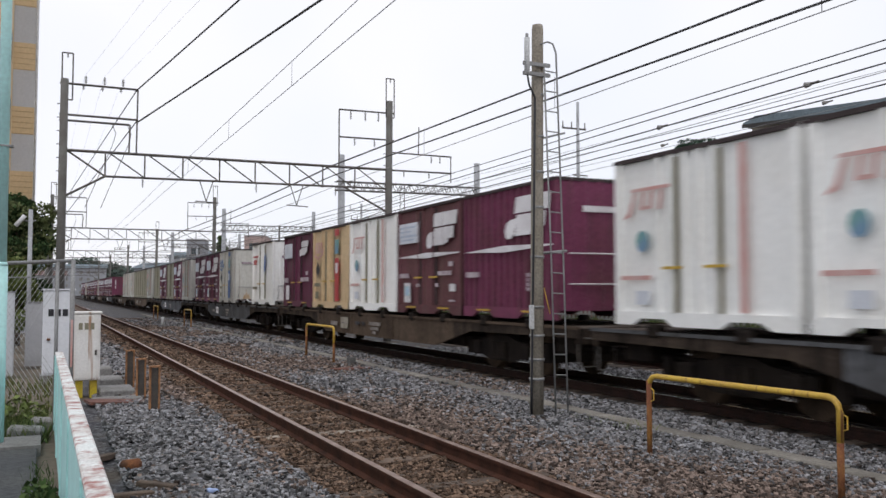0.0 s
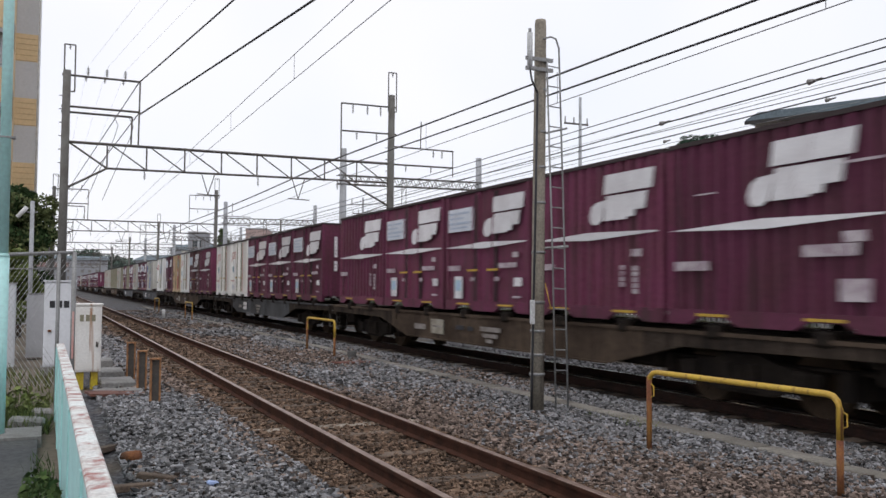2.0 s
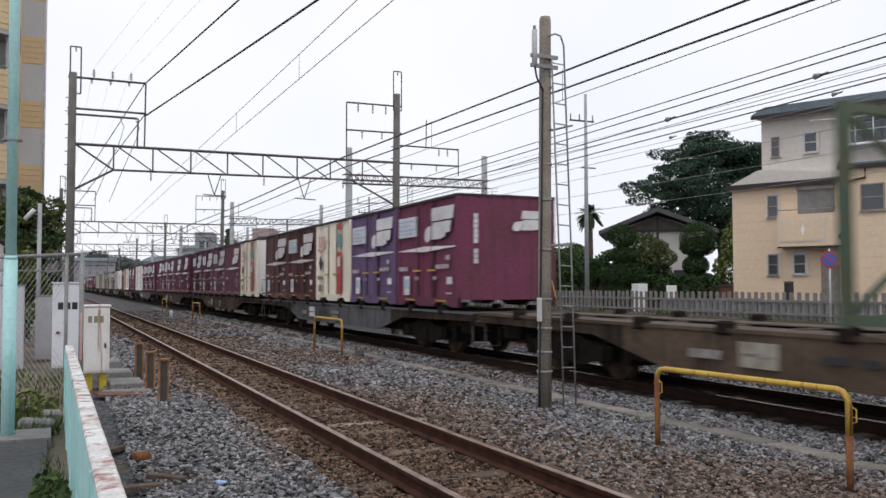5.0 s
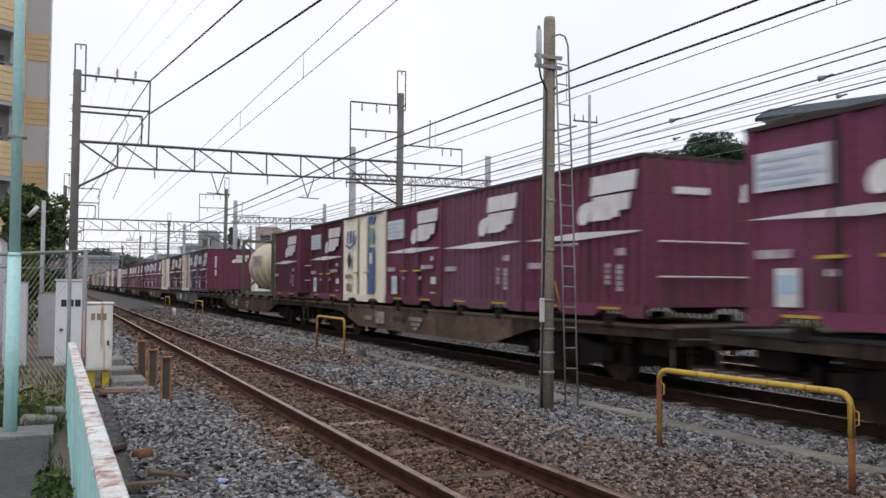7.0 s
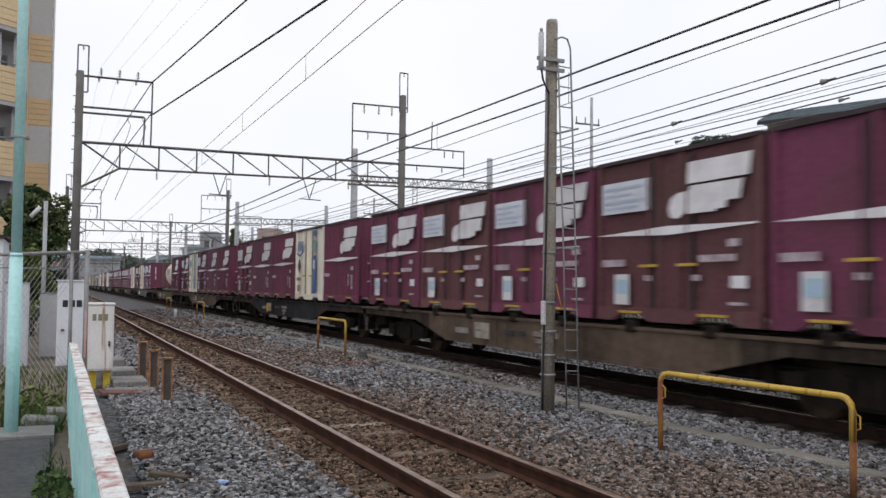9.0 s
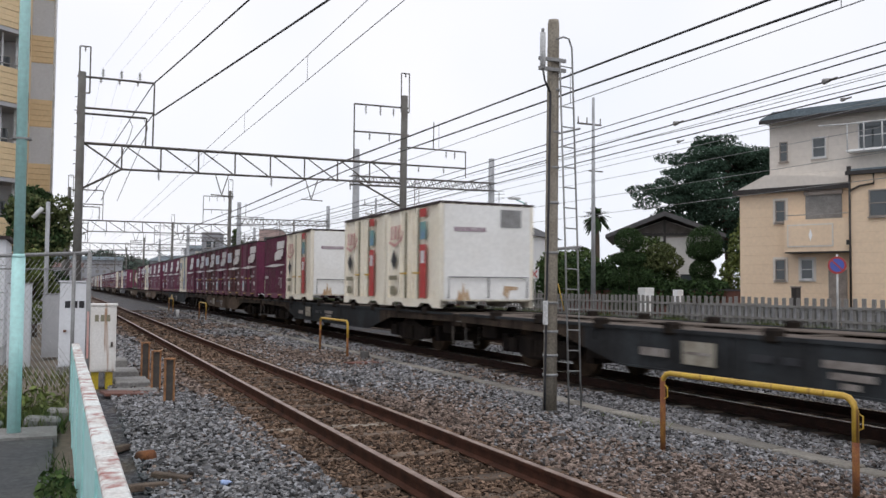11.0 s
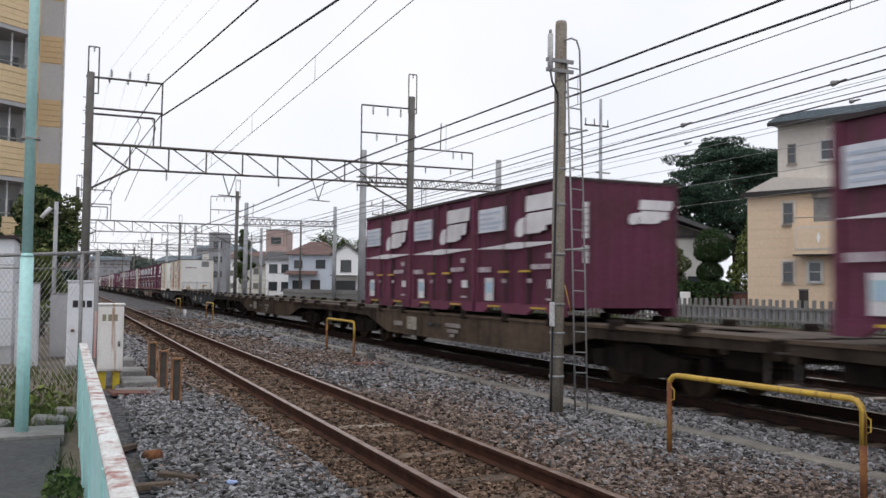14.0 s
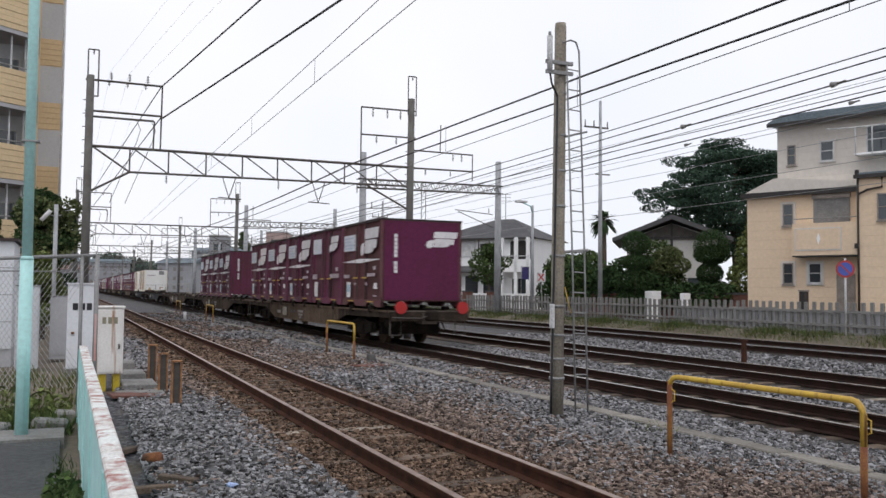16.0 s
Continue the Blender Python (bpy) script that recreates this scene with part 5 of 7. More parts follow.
ns = thing("no_parking_sign", "round blue sign with red rim on a white post", "traffic sign", "", pose(24.6, 21.7, 0.1, 0, 0, -48))
bar("post", M["frame_white"], ns, [(0, 0, 0), (0, 0, 2.7)], 0.035, 8)
b = bmesh.new()
prism(b, [(0.30 * math.cos(i * math.pi / 14), 2.32 + 0.30 * math.sin(i * math.pi / 14)) for i in range(28)], "y", -0.06, -0.04)
part("rim", b, M["red"], ns, "red rim")
b = bmesh.new()
prism(b, [(0.23 * math.cos(i * math.pi / 14), 2.32 + 0.23 * math.sin(i * math.pi / 14)) for i in range(28)], "y", -0.068, -0.06)
part("face", b, M["sign_blue"], ns, "blue face")
b = bmesh.new()
prism(b, [(-0.17, 2.46), (-0.14, 2.50), (0.17, 2.18), (0.14, 2.14)], "y", -0.074, -0.068)
part("bar", b, M["red"], ns, "red diagonal bar")
for x, y, top, r, mat in ((26.0, 38.7, 11.7, 0.11, "far_post"), (26.0, 46.0, 6.7, 0.10, "far_post"), (26.2, 74, 9.5, 0.13, "far_post"), (26.2, 104, 9.5, 0.13, "dark_steel"), (26.2, 135, 9.5, 0.13, "far_post")):
    s = thing("utility_pole", "tall thin street utility pole with short cross arms", "pole", "utility poles", pose(x, y, 0.1))
    bar("shaft", M[mat], s, [(0, 0, 0), (0, 0, top)], r * 1.25, 10, taper=r * 0.7)
    if top > 8:
        bits("cross_arm", M["dark_steel"], s, (-1.0, 0.5, -0.04, 0.04, top - 1.5, top - 1.42))
        for dx in (-0.95, -0.4, 0.45):
            bar("pin", M["insulator"], s, [(dx, 0, top - 1.42), (dx, 0, top - 1.1)], 0.035, 6)
        bits("clamp_arm", M["dark_steel"], s, (-0.3, 0.6, -0.03, 0.03, top - 4.0, top - 3.94))
    else:
        bar("lamp_arm", M["teal"], s, [(0, 0, top - 0.5), (-0.3, -0.3, top - 0.1), (-1.4, -1.2, top)], 0.04, 6)
        bits("lamp_head", M["frame_white"], s, (-1.9, -1.2, -1.5, -1.2, top - 0.03, top + 0.08))
cs = thing("crossing_sign", "white sign with a red cross on a post", "sign", "", pose(25.75, 44.5, 0.1, 0, 0, -30))
bar("post", M["steel"], cs, [(0.1, 0, 0), (0, 0, 2.2)], 0.03, 6)
bits("board", M["frame_white"], cs, (-0.26, 0.26, -0.05, -0.03, 2.0, 2.55))
b = bmesh.new()
prism(b, [(-0.2, 2.08), (-0.12, 2.06), (0.2, 2.46), (0.12, 2.5)], "y", -0.058, -0.05)
part("stroke", b, M["red"], cs)
b = bmesh.new()
prism(b, [(0.2, 2.08), (0.12, 2.06), (-0.2, 2.46), (-0.12, 2.5)], "y", -0.066, -0.058)
part("stroke", b, M["red"], cs)
bn = thing("banner", "dark violet banner hung on the white house's porch", "banner", "", pose(30.79, 55.5, 2.40, 0, 0, -30))
bits("cloth", M["banner"], bn, (-0.26, 0.26, -0.02, 0.0, 0.0, 0.9))
bits("pole", M["steel"], bn, (-0.33, -0.29, -0.03, 0.01, -2.35, 0.98))
bits("rod", M["steel"], bn, (-0.3, 0.3, -0.03, 0.01, 0.9, 0.94))
gw = thing("garden_wall", "low white garden wall before the white house", "wall", "", pose(25.42, 54.0, 0.12))
bits("panel", M["plaster"], gw, (0.35, 1.44, -0.06, 0.06, 0.0, 1.25))
bits("panel", M["plaster"], gw, (2.14, 6.29, -0.06, 0.06, 0.0, 1.25))
for x in (25.42, 27.21):
    s = thing("brick_pillar", "red-brown brick gate pillar before the white house", "pillar", "brick pillars", pose(x, 54.0, 0.12))
    bits("pillar", M["brick"], s, (-0.3, 0.3, -0.25, 0.25, 0.0, 1.35), bevel=0.02)
    bits("cap", M["tile_roof"], s, (-0.34, 0.34, -0.29, 0.29, 1.35, 1.42))
for x, y, w, h in ((26.3, 34.8, 0.62, 1.5), (26.0, 31.8, 0.38, 1.4)):
    s = thing("gate_pier", "white plastered gate pier by the street", "pier", "gate piers", pose(x + 2.6, y + 3.2, 0.12))
    bits("pier", M["plaster"], s, (-w / 2, w / 2, -w / 2, w / 2, 0, h), bevel=0.02)
gp = thing("gate_post", "dark stone gate post behind the concrete fence", "post", "", pose(26.1, 24.97, 0.12))
bits("shaft", M["frame_dark"], gp, (-0.13, 0.13, -0.13, 0.13, 0, 1.52), bevel=0.02)
bits("cap", M["frame_taupe"], gp, (-0.15, 0.15, -0.15, 0.15, 1.52, 1.58), bevel=0.01)
bw = thing("brick_garden_wall", "low red-brown brick garden wall below the hedge", "wall", "", pose(29.2, 39.5, 0.12, 0, 0, -66))
bits("courses", M["brick"], bw, (-5, 8, 0, 0.2, 0, 1.35))
bits("coping", M["tile_roof"], bw, (-5.05, 8.05, -0.05, 0.25, 1.35, 1.45))

# ---- trees and shrubs ----
# great pine behind the beige house: flat dark tiers on a leaning trunk
pt = thing("pine_tree", "great dark pine with flat spreading tiers of needles", "tree", "", pose(53.0, 58.4, 0.1))
bar("trunk", M["bark"], pt, [(0, 0, 0), (0.3, 0, 4), (-0.2, 0, 8.5), (0.2, 0, 12.2), (0.1, 0, 14.0)], 0.45, 10, taper=0.08)
r = random.Random(2)
centres, radii = [], []
for tier, (z, w) in enumerate(((5.2, 4.0), (6.6, 5.6), (7.9, 7.2), (9.1, 9.0), (10.3, 8.7), (11.5, 7.4), (12.7, 6.0), (13.8, 3.6))):
    for k in range(36 if w > 4 else 14):
        a = r.uniform(0, 6.283)
        q = w * r.uniform(0.25, 0.95)
        c = (q * math.cos(a), q * math.sin(a) * 0.8, z + r.uniform(-0.6, 0.6) - 0.012 * q * q)
        centres.append(c)
        radii.append((r.uniform(0.7, 1.7), r.uniform(0.7, 1.7), r.uniform(0.28, 0.62)))
        if k < 5:
            bar("limb", M["bark"], pt, [(0, 0, z - 0.6), (c[0] * 0.5, c[1] * 0.5, z - 0.35), c], 0.09, 6, taper=0.03)
o = new("crown", leaf_mesh("crown", centres, radii, 420, 0.105, M["pine"], 3))
o.parent = pt

shrub("clipped_shrub", "dense dark clipped shrub with rounded top", 28.66, 39.2, 0.1, [(0, 0, 4.15, 0.78, 0.78, 0.66), (0, 0, 3.10, 0.98, 0.98, 0.42), (0.1, -0.1, 2.15, 1.25, 1.15, 0.62), (-0.1, 0.1, 0.8, 1.3, 1.2, 0.7)], M["hedge"], 11, 6000, 0.038)
shrub("loose_shrub", "olive-green shrub in front of the pale garden house", 30.38, 38.6, 0.1, [(0, 0, 3.45, 0.85, 0.8, 0.55), (0.4, -0.2, 2.95, 0.8, 0.8, 0.5), (-0.4, 0.2, 2.85, 0.8, 0.8, 0.5)], M["olive"], 19, 1300, 0.07)
shrub("clipped_shrub", "dark cloud-pruned shrub with a tall domed head", 32.56, 37.6, 0.1, [(0, 0, 3.98, 0.98, 0.98, 0.98), (0, 0, 3.55, 0.98, 0.98, 0.55), (-0.15, 0, 2.50, 0.72, 0.72, 0.62), (0.1, 0, 1.4, 1.0, 0.95, 0.8)], M["hedge"], 12, 7500, 0.038)
shrub("loose_shrub", "loose mid-green shrub behind the fence", 30.3, 39.6, 0.1, [(0, 0, 3.4, 1.3, 1.2, 1.0), (0.5, 0, 2.1, 1.3, 1.2, 0.9), (-0.6, 0.1, 2.6, 0.9, 0.9, 0.9)], M["leaf"], 13, 1500, 0.10)
shrub("loose_shrub", "bright green shrub beside the beige house", 33.4, 35.2, 0.1, [(0, 0, 3.6, 1.0, 1.1, 1.3), (-0.4, 0.2, 2.2, 1.0, 1.0, 1.1), (0.3, 0, 4.9, 0.7, 0.7, 0.9)], M["lime"], 14, 1500, 0.10)
shrub("garden_hedge", "dark mixed hedge along the garden", 29.6, 42.8, 0.1, [(i * 0.35 - 2.2, i * -0.95 + 3.0, 1.3 + 0.9 * ((i * 7) % 3) * 0.5, 1.1, 1.1, 1.2) for i in range(8)], M["hedge"], 15, 1500, 0.11, False)
shrub("garden_hedge", "mixed green garden bushes behind the fence", 29.0, 46.6, 0.1, [(0.3 * i - 1.2, 1.1 * i - 3.0, 1.6 + 0.7 * ((i * 5) % 4) * 0.5, 1.2, 1.2, 1.3) for i in range(4)], M["leaf"], 16, 1400, 0.12, False)
shrub("garden_hedge", "low dark hedge behind the brick wall", 31.4, 38.0, 0.1, [(0.4 * i - 2, -0.9 * i + 2, 1.2, 0.9, 0.9, 0.8) for i in range(6)], M["hedge"], 17, 1200, 0.10, False)
tree("street_tree", "small broad-leaved tree before the white house", 27.6, 55.0, 0.1, 4.6, 1.7, M["leaf"], 31, 0.42, 22, 130, 0.11)
shrub("garden_hedge", "tall dark garden bushes beside the white house", 30.2, 48.4, 0.1, [(0, 0, 1.6, 1.6, 1.6, 1.6), (0.6, -1.2, 2.6, 1.3, 1.3, 1.3), (1.6, 0.6, 3.0, 1.3, 1.3, 1.3), (0.9, -2.4, 1.5, 1.3, 1.3, 1.3)], M["leaf"], 18, 1300, 0.12)
tree("street_tree", "young round-headed tree before the grey house", 26.3, 71.1, 0.1, 4.2, 0.95, M["hedge"], 32, 0.25, 18, 160, 0.10)
tree("street_tree", "dense dark tree between two houses", 27.5, 80.4, 0.1, 5.2, 1.05, M["hedge"], 33, 0.15, 22, 160, 0.12)
tree("street_tree", "pale conifer rising behind the houses", 29.4, 157.3, 0.1, 11.6, 1.9, M["leaf"], 34, 0.12, 26, 160, 0.22)
tree("street_tree", "rounded grove tree behind red roofs", 50, 172, 0.1, 12.8, 5.0, M["leaf"], 35, 0.35, 30, 160, 0.24)
tree("street_tree", "rounded grove tree behind red roofs", 58, 168, 0.1, 12.4, 5.5, M["leaf"], 36, 0.35, 30, 160, 0.24)
tree("lane_tree", "dense dark tree beside the apartment block", -0.75, 31.5, -0.2, 4.95, 1.25, M["hedge"], 41, 0.30, 34, 330, 0.075)
shrub("lane_bush", "mid-green leaves mixed into the dark lane tree", -0.35, 31.0, -0.2, [(0.2, 0, 3.4, 0.7, 0.6, 0.6), (-0.6, -0.2, 4.2, 0.7, 0.6, 0.5), (-0.2, -0.3, 2.8, 0.8, 0.6, 0.6), (0.3, 0, 4.3, 0.45, 0.4, 0.4)], M["olive"], 44, 480, 0.07)
tree("lane_tree", "lower light green bush beneath the dark tree", -0.75, 28.6, -0.2, 2.75, 0.8, M["lime"], 42, 0.25, 18, 260, 0.07, trunk=0.05)
tree("lane_tree", "dense dark tree beside the apartment block", -2.7, 32.5, -0.2, 4.3, 1.2, M["hedge"], 43, 0.2, 30, 300, 0.09)

pm = thing("palm_tree", "small palm with a shaggy trunk and drooping fronds", "tree", "", pose(40.6, 60, 0.1))
bar("trunk", M["bark"], pm, [(0, 0, 0), (0.1, 0, 4), (0, 0, 7.4)], 0.2, 8, taper=0.24)
r = random.Random(8)
for k in range(64):
    a, e = r.uniform(0, 6.283), r.uniform(-0.9, 1.2)
    L = r.uniform(0.9, 1.55)
    b = bmesh.new()
    dx, dy = math.cos(a), math.sin(a)
    pts = [Vector((dx * L * f * math.cos(e), dy * L * f * math.cos(e), 7.4 + L * f * math.sin(e) - 0.5 * f * f)) for f in (0, 0.35, 0.7, 1.0)]
    side = Vector((-dy, dx, 0))
    vs = [(b.verts.new(p + side * w), b.verts.new(p - side * w)) for p, w in zip(pts, (0.03, 0.16, 0.2, 0.03))]
    for p, q in zip(vs, vs[1:]):
        b.faces.new((p[0], q[0], q[1], p[1]))
    part("frond", b, M["hedge"], pm)

# grass and weeds


def tufts(name, x0, x1, y0, y1, z, n, size, mat, label, seed, hump=0.0):
    g = np.random.default_rng(seed)
    x, y = g.uniform(x0, x1, n), g.uniform(y0, y1, n)
    wave = np.sin(y * 1.7) * np.sin(y * 0.63 + 1) * 0.5 + 0.5
    keep = g.random(n) < 0.25 + 0.75 * wave
    x, y, wave = x[keep], y[keep], wave[keep]
    n = len(x)
    h = size * g.uniform(0.4, 1.3, n) * (0.5 + wave)
    a = g.uniform(0, 6.283, n)
    lean = g.normal(0, 0.35, (n, 2)) * h[:, None]
    w = size * 0.07
    zz = z(x) if callable(z) else np.full(n, z)
    p0 = np.stack((x - np.cos(a) * w, y - np.sin(a) * w, zz), 1)
    p1 = np.stack((x + np.cos(a) * w, y + np.sin(a) * w, zz), 1)
    p2 = np.stack((x + lean[:, 0], y + lean[:, 1], zz + h), 1)
    v = np.stack((p0, p1, p2), 1).reshape(-1, 3)
    me = bpy.data.meshes.new(name)
    me.from_pydata(v.tolist(), [], np.arange(3 * n).reshape(-1, 3).tolist())
    me.materials.append(M[mat])
    return tagged(new(name, me), label, "grass", "", "stuff")


tufts("verge_grass", 23.5, 25.1, 8, 95, lambda x: np.interp(x, [23.2, 24.5], [-0.22, 0.12]) - 0.02, 42000, 0.17, "grass", "dry yellow-green grass on the bank below the fence", 1)
tufts("verge_weeds", 23.9, 25.1, 8, 95, 0.05, 9000, 0.26, "leaf", "green weeds along the foot of the fence", 2)
tufts("lane_weeds", -1.6, 0.12, 11.4, 13.8, -0.25, 2200, 0.16, "leaf", "green weeds at the end of the lane", 3)
tufts("lane_weeds", -1.6, 0.1, 11.4, 13.6, -0.25, 2200, 0.15, "lime", "light green weeds at the end of the lane", 4)
tufts("lane_weeds", -0.12, 0.14, 5.5, 9.5, -0.2, 300, 0.12, "leaf", "weeds growing along the parapet's foot", 5)
tufts("track_weeds", 6.6, 7.0, 8.6, 10.6, -0.18, 260, 0.10, "lime", "sparse weeds in the ballast by the pole", 6)
tufts("lane_weeds", -3.0, 0.5, 14.3, 19.0, -0.25, 1100, 0.24, "grass", "rank dry weeds behind the mesh fence", 7)
shrub("leafy_weed", "broad-leaved weed clump by the fence foot", -0.75, 12.5, -0.25, [(0, 0, 0.25, 0.45, 0.4, 0.25), (0.5, 0.3, 0.2, 0.35, 0.3, 0.22), (-0.5, 0.2, 0.22, 0.4, 0.35, 0.22)], M["lime"], 51, 260, 0.045, False)
shrub("leafy_weed", "dark weed clump against the teal parapet", 0.02, 6.9, -0.25, [(0, 0, 0.2, 0.14, 0.3, 0.22), (-0.02, 0.7, 0.15, 0.13, 0.3, 0.18)], M["leaf"], 52, 200, 0.035, False)
for x, y, w in ((-0.15, 11.7, 0.4), (-0.75, 11.55, 0.3), (0.02, 12.4, 0.25)):
    s = thing("broken_kerb", "broken concrete lump by the lane's end", "stone", "broken kerbs", pose(x, y, -0.2, 0, 5, 20 * x))
    bits("lump", M["concrete"], s, (-w / 2, w / 2, -0.16, 0.16, -0.05, 0.13), bevel=0.03)

# far woods at the end of the line
r = random.Random(77)
centres, radii = [], []
for k in range(170):
    x = r.uniform(-60, 170)
    y = r.uniform(430, 520)
    hgt = 7 + 9 * (0.5 + 0.5 * math.sin(x * 0.05 + 1)) * r.uniform(0.6, 1.1)
    for j in range(2):
        centres.append((x + r.uniform(-4, 4), y, hgt * r.uniform(0.3, 0.9)))
        radii.append((r.uniform(5, 9), r.uniform(4, 6), r.uniform(4, 6)))
woods = new("far_woods", leaf_mesh("far_woods", centres, radii, 220, 0.9, M["haze_wood"], 9))
tagged(woods, "hazy grey-green woods at the end of the line", "woods", "", "stuff")

# ---- the freight train ----
SPEED, LAST = 16.8, 22.4          # m/s; y of the last container's rear at 16 s
PITCH_W, SLOT = 19.94, 3.68
TRAIN_X = 9.165
MOVERS = []                        # (thing, offset along the train, height)
WHEEL_R = 0.43
LONG, WIDE, TALL = 3.55, 2.45, 2.46


def lines_apart(polys, gap=0.09):
    """Painted shapes sorted into separate marks: those nearer than gap belong together."""
    ext = [(min(u for u, w in p), max(u for u, w in p), min(w for u, w in p), max(w for u, w in p)) for p in polys]
    group = list(range(len(polys)))
    for i, j in itertools.combinations(range(len(polys)), 2):
        a, c = ext[i], ext[j]
        if max(a[0] - c[1], c[0] - a[1]) < gap and max(a[2] - c[3], c[2] - a[3]) < gap and group[i] != group[j]:
            old, keep_ = group[j], group[i]
            group = [keep_ if g_ == old else g_ for g_ in group]
    return [[p for p, g_ in zip(polys, group) if g_ == k] for k in dict.fromkeys(group)]


def quad_marks(name, mat, parent, polys, face="side", label="", lift=0.0):
    """Flat painted shapes 4 mm thick. side: polygons in (along, up) as seen from beside, along from the front end; end: (across, up)."""
    made_ = []
    for group in lines_apart(polys):
        b = bmesh.new()
        for pts in group:
            if face == "side":
                prism(b, [(LONG / 2 - u, w) for u, w in pts], "x", -WIDE / 2 - 0.034 - lift, -WIDE / 2 - 0.026 - lift)
            else:
                prism(b, [(u - WIDE / 2, w) for u, w in pts], "y", -LONG / 2 - 0.024, -LONG / 2 - 0.016)
        made_.append(part(name, b, mat, parent, label))
    return made_


def rect(u0, u1, w0, w1, slant=0.0):
    return [(u0, w0), (u1, w0), (u1 + slant, w1), (u0 + slant, w1)]


def words(u0, w0, n, size, gap=1.14):
    """A line of unreadable lettering as bars."""
    return [rect(u0 + i * size * gap, u0 + i * size * gap + size, w0, w0 + size * 1.25) for i in range(n)]


def logo(u, w, s):
    """Slanted block mark, about 1.5 wide and 0.68 high: a bar over two slanted strokes and a hook."""
    shapes = [rect(0.34, 0.885, 0.385, 0.66, 0.05), rect(0.893, 1.44, 0.390, 0.66, 0.05),
              rect(0.345, 0.615, 0.0, 0.355, 0.07), rect(0.624, 0.88, 0.0, 0.355, 0.07),
              rect(0.888, 1.05, 0.03, 0.355, 0.07), rect(1.052, 1.29, 0.12, 0.355, 0.05),
              [(0.02, 0.0), (0.10, -0.045), (0.21, -0.04), (0.31, 0.02), (0.405, 0.30), (0.16, 0.28), (0.05, 0.22), (0.0, 0.10)]]
    return [[(u + a * s, w + c * s) for a, c in q] for q in shapes]


def container(kind, paint, label):
    c = thing("freight_container", label, "container", "containers on the train")
    hx, hy = WIDE / 2, LONG / 2
    # body: one outline with its pressings, extruded upwards
    if kind in ("corrugated", "smooth"):
        pitch, depth, stops = LONG / 14, 0.03, [k / 14 for k in range(1, 14)]
        half = 0.055
    else:
        depth, half, stops = 0.03, 0.05, [0.025, 0.43, 0.57, 0.975] if kind != "bands" else [0.03, 0.28, 0.36, 0.44, 0.52, 0.60, 0.97]
    side = []
    for f in stops:
        y = -hy + LONG * f
        side += [(hx - 0.05, y - half), (hx - 0.025 + depth, y - half * 0.7), (hx - 0.025 + depth, y + half * 0.7), (hx - 0.05, y + half)]
    end = []
    for k in range(1, 8):
        x = hx - WIDE * k / 8
        end += [(x + 0.06, hy - 0.02), (x + 0.035, hy + 0.004), (x - 0.035, hy + 0.004), (x - 0.06, hy - 0.02)]
    loop = [(hx - 0.05, -hy + 0.02)] + side + [(hx - 0.05, hy - 0.02)] + end
    loop = loop + [(-x, -y) for x, y in loop]
    b = bmesh.new()
    prism(b, loop, "z", 0.16, TALL - 0.03)
    part("body", b, M[paint], c)
    for sx in (-1, 1):
        for sy in (-1, 1):
            bits("corner_post", M[paint], c, (min(sx * hx, sx * (hx - 0.09)), max(sx * hx, sx * (hx - 0.09)), min(sy * hy, sy * (hy - 0.09)), max(sy * hy, sy * (hy - 0.09)), 0.0, TALL), bevel=0.012)
    bits("roof_edge", M["seal"], c, (-hx - 0.012, -hx + 0.06, -hy, hy, TALL - 0.045, TALL + 0.012), (hx - 0.06, hx + 0.012, -hy, hy, TALL - 0.045, TALL + 0.012), (-hx + 0.06, hx - 0.06, -hy - 0.004, -hy + 0.06, TALL - 0.045, TALL + 0.012), (-hx + 0.06, hx - 0.06, hy - 0.06, hy + 0.004, TALL - 0.045, TALL + 0.012), label="dark roof edge")
    # brown and cream containers get an end wall unlike their sides
    if paint in ("brown", "cream"):
        bits("end_wall", M["white" if paint == "cream" else "clean_purple"], c, (-hx + 0.095, hx - 0.095, -hy - 0.011, -hy - 0.005, 0.2, TALL - 0.06), label="end wall in another colour than the sides")
    # bottom rail with two cut-outs for the forks
    for sx in (-1, 1):
        b = bmesh.new()
        x0, x1 = sorted((sx * (hx + 0.004), sx * (hx - 0.07)))
        prism(b, [(-hy, 0.0), (-hy + 0.42, 0.0), (-hy + 0.62, 0.10), (-hy + 1.12, 0.10), (-hy + 1.32, 0.0), (hy - 1.32, 0.0), (hy - 1.12, 0.10), (hy - 0.62, 0.10), (hy - 0.42, 0.0), (hy, 0.0), (hy, 0.2), (-hy, 0.2)], "x", x0, x1)
        part("bottom_rail", b, M[paint], c)
    if paint in ("purple", "brown", "violet", "faded", "umber"):
        for y in (-hy + 0.88, hy - 0.88):
            bits("fork_pocket_strip", M["yellow"], c, (-hx - 0.016, -hx - 0.006, y - 0.28, y + 0.28, 0.115, 0.15), label="yellow strip over the fork pocket")
    if kind in ("doors", "bands", "doors_plain"):
        for u in (0.38, 0.62):
            y = hy - LONG * u
            bits("door_handle", M["yellow"], c, (-hx - 0.05, -hx - 0.025, y - 0.2, y + 0.2, 0.80, 0.84), label="yellow door handle")
            bits("lock_bar", M[paint], c, (-hx - 0.04, -hx - 0.012, y - 0.018, y + 0.018, 0.2, TALL - 0.12))
            bits("door_seal", M["seal"] if paint in ("purple", "brown", "violet", "faded", "umber") else M["tan"], c, (-hx - 0.012, -hx + 0.02, y - 0.095, y - 0.045, 0.2, TALL - 0.1))
    return c


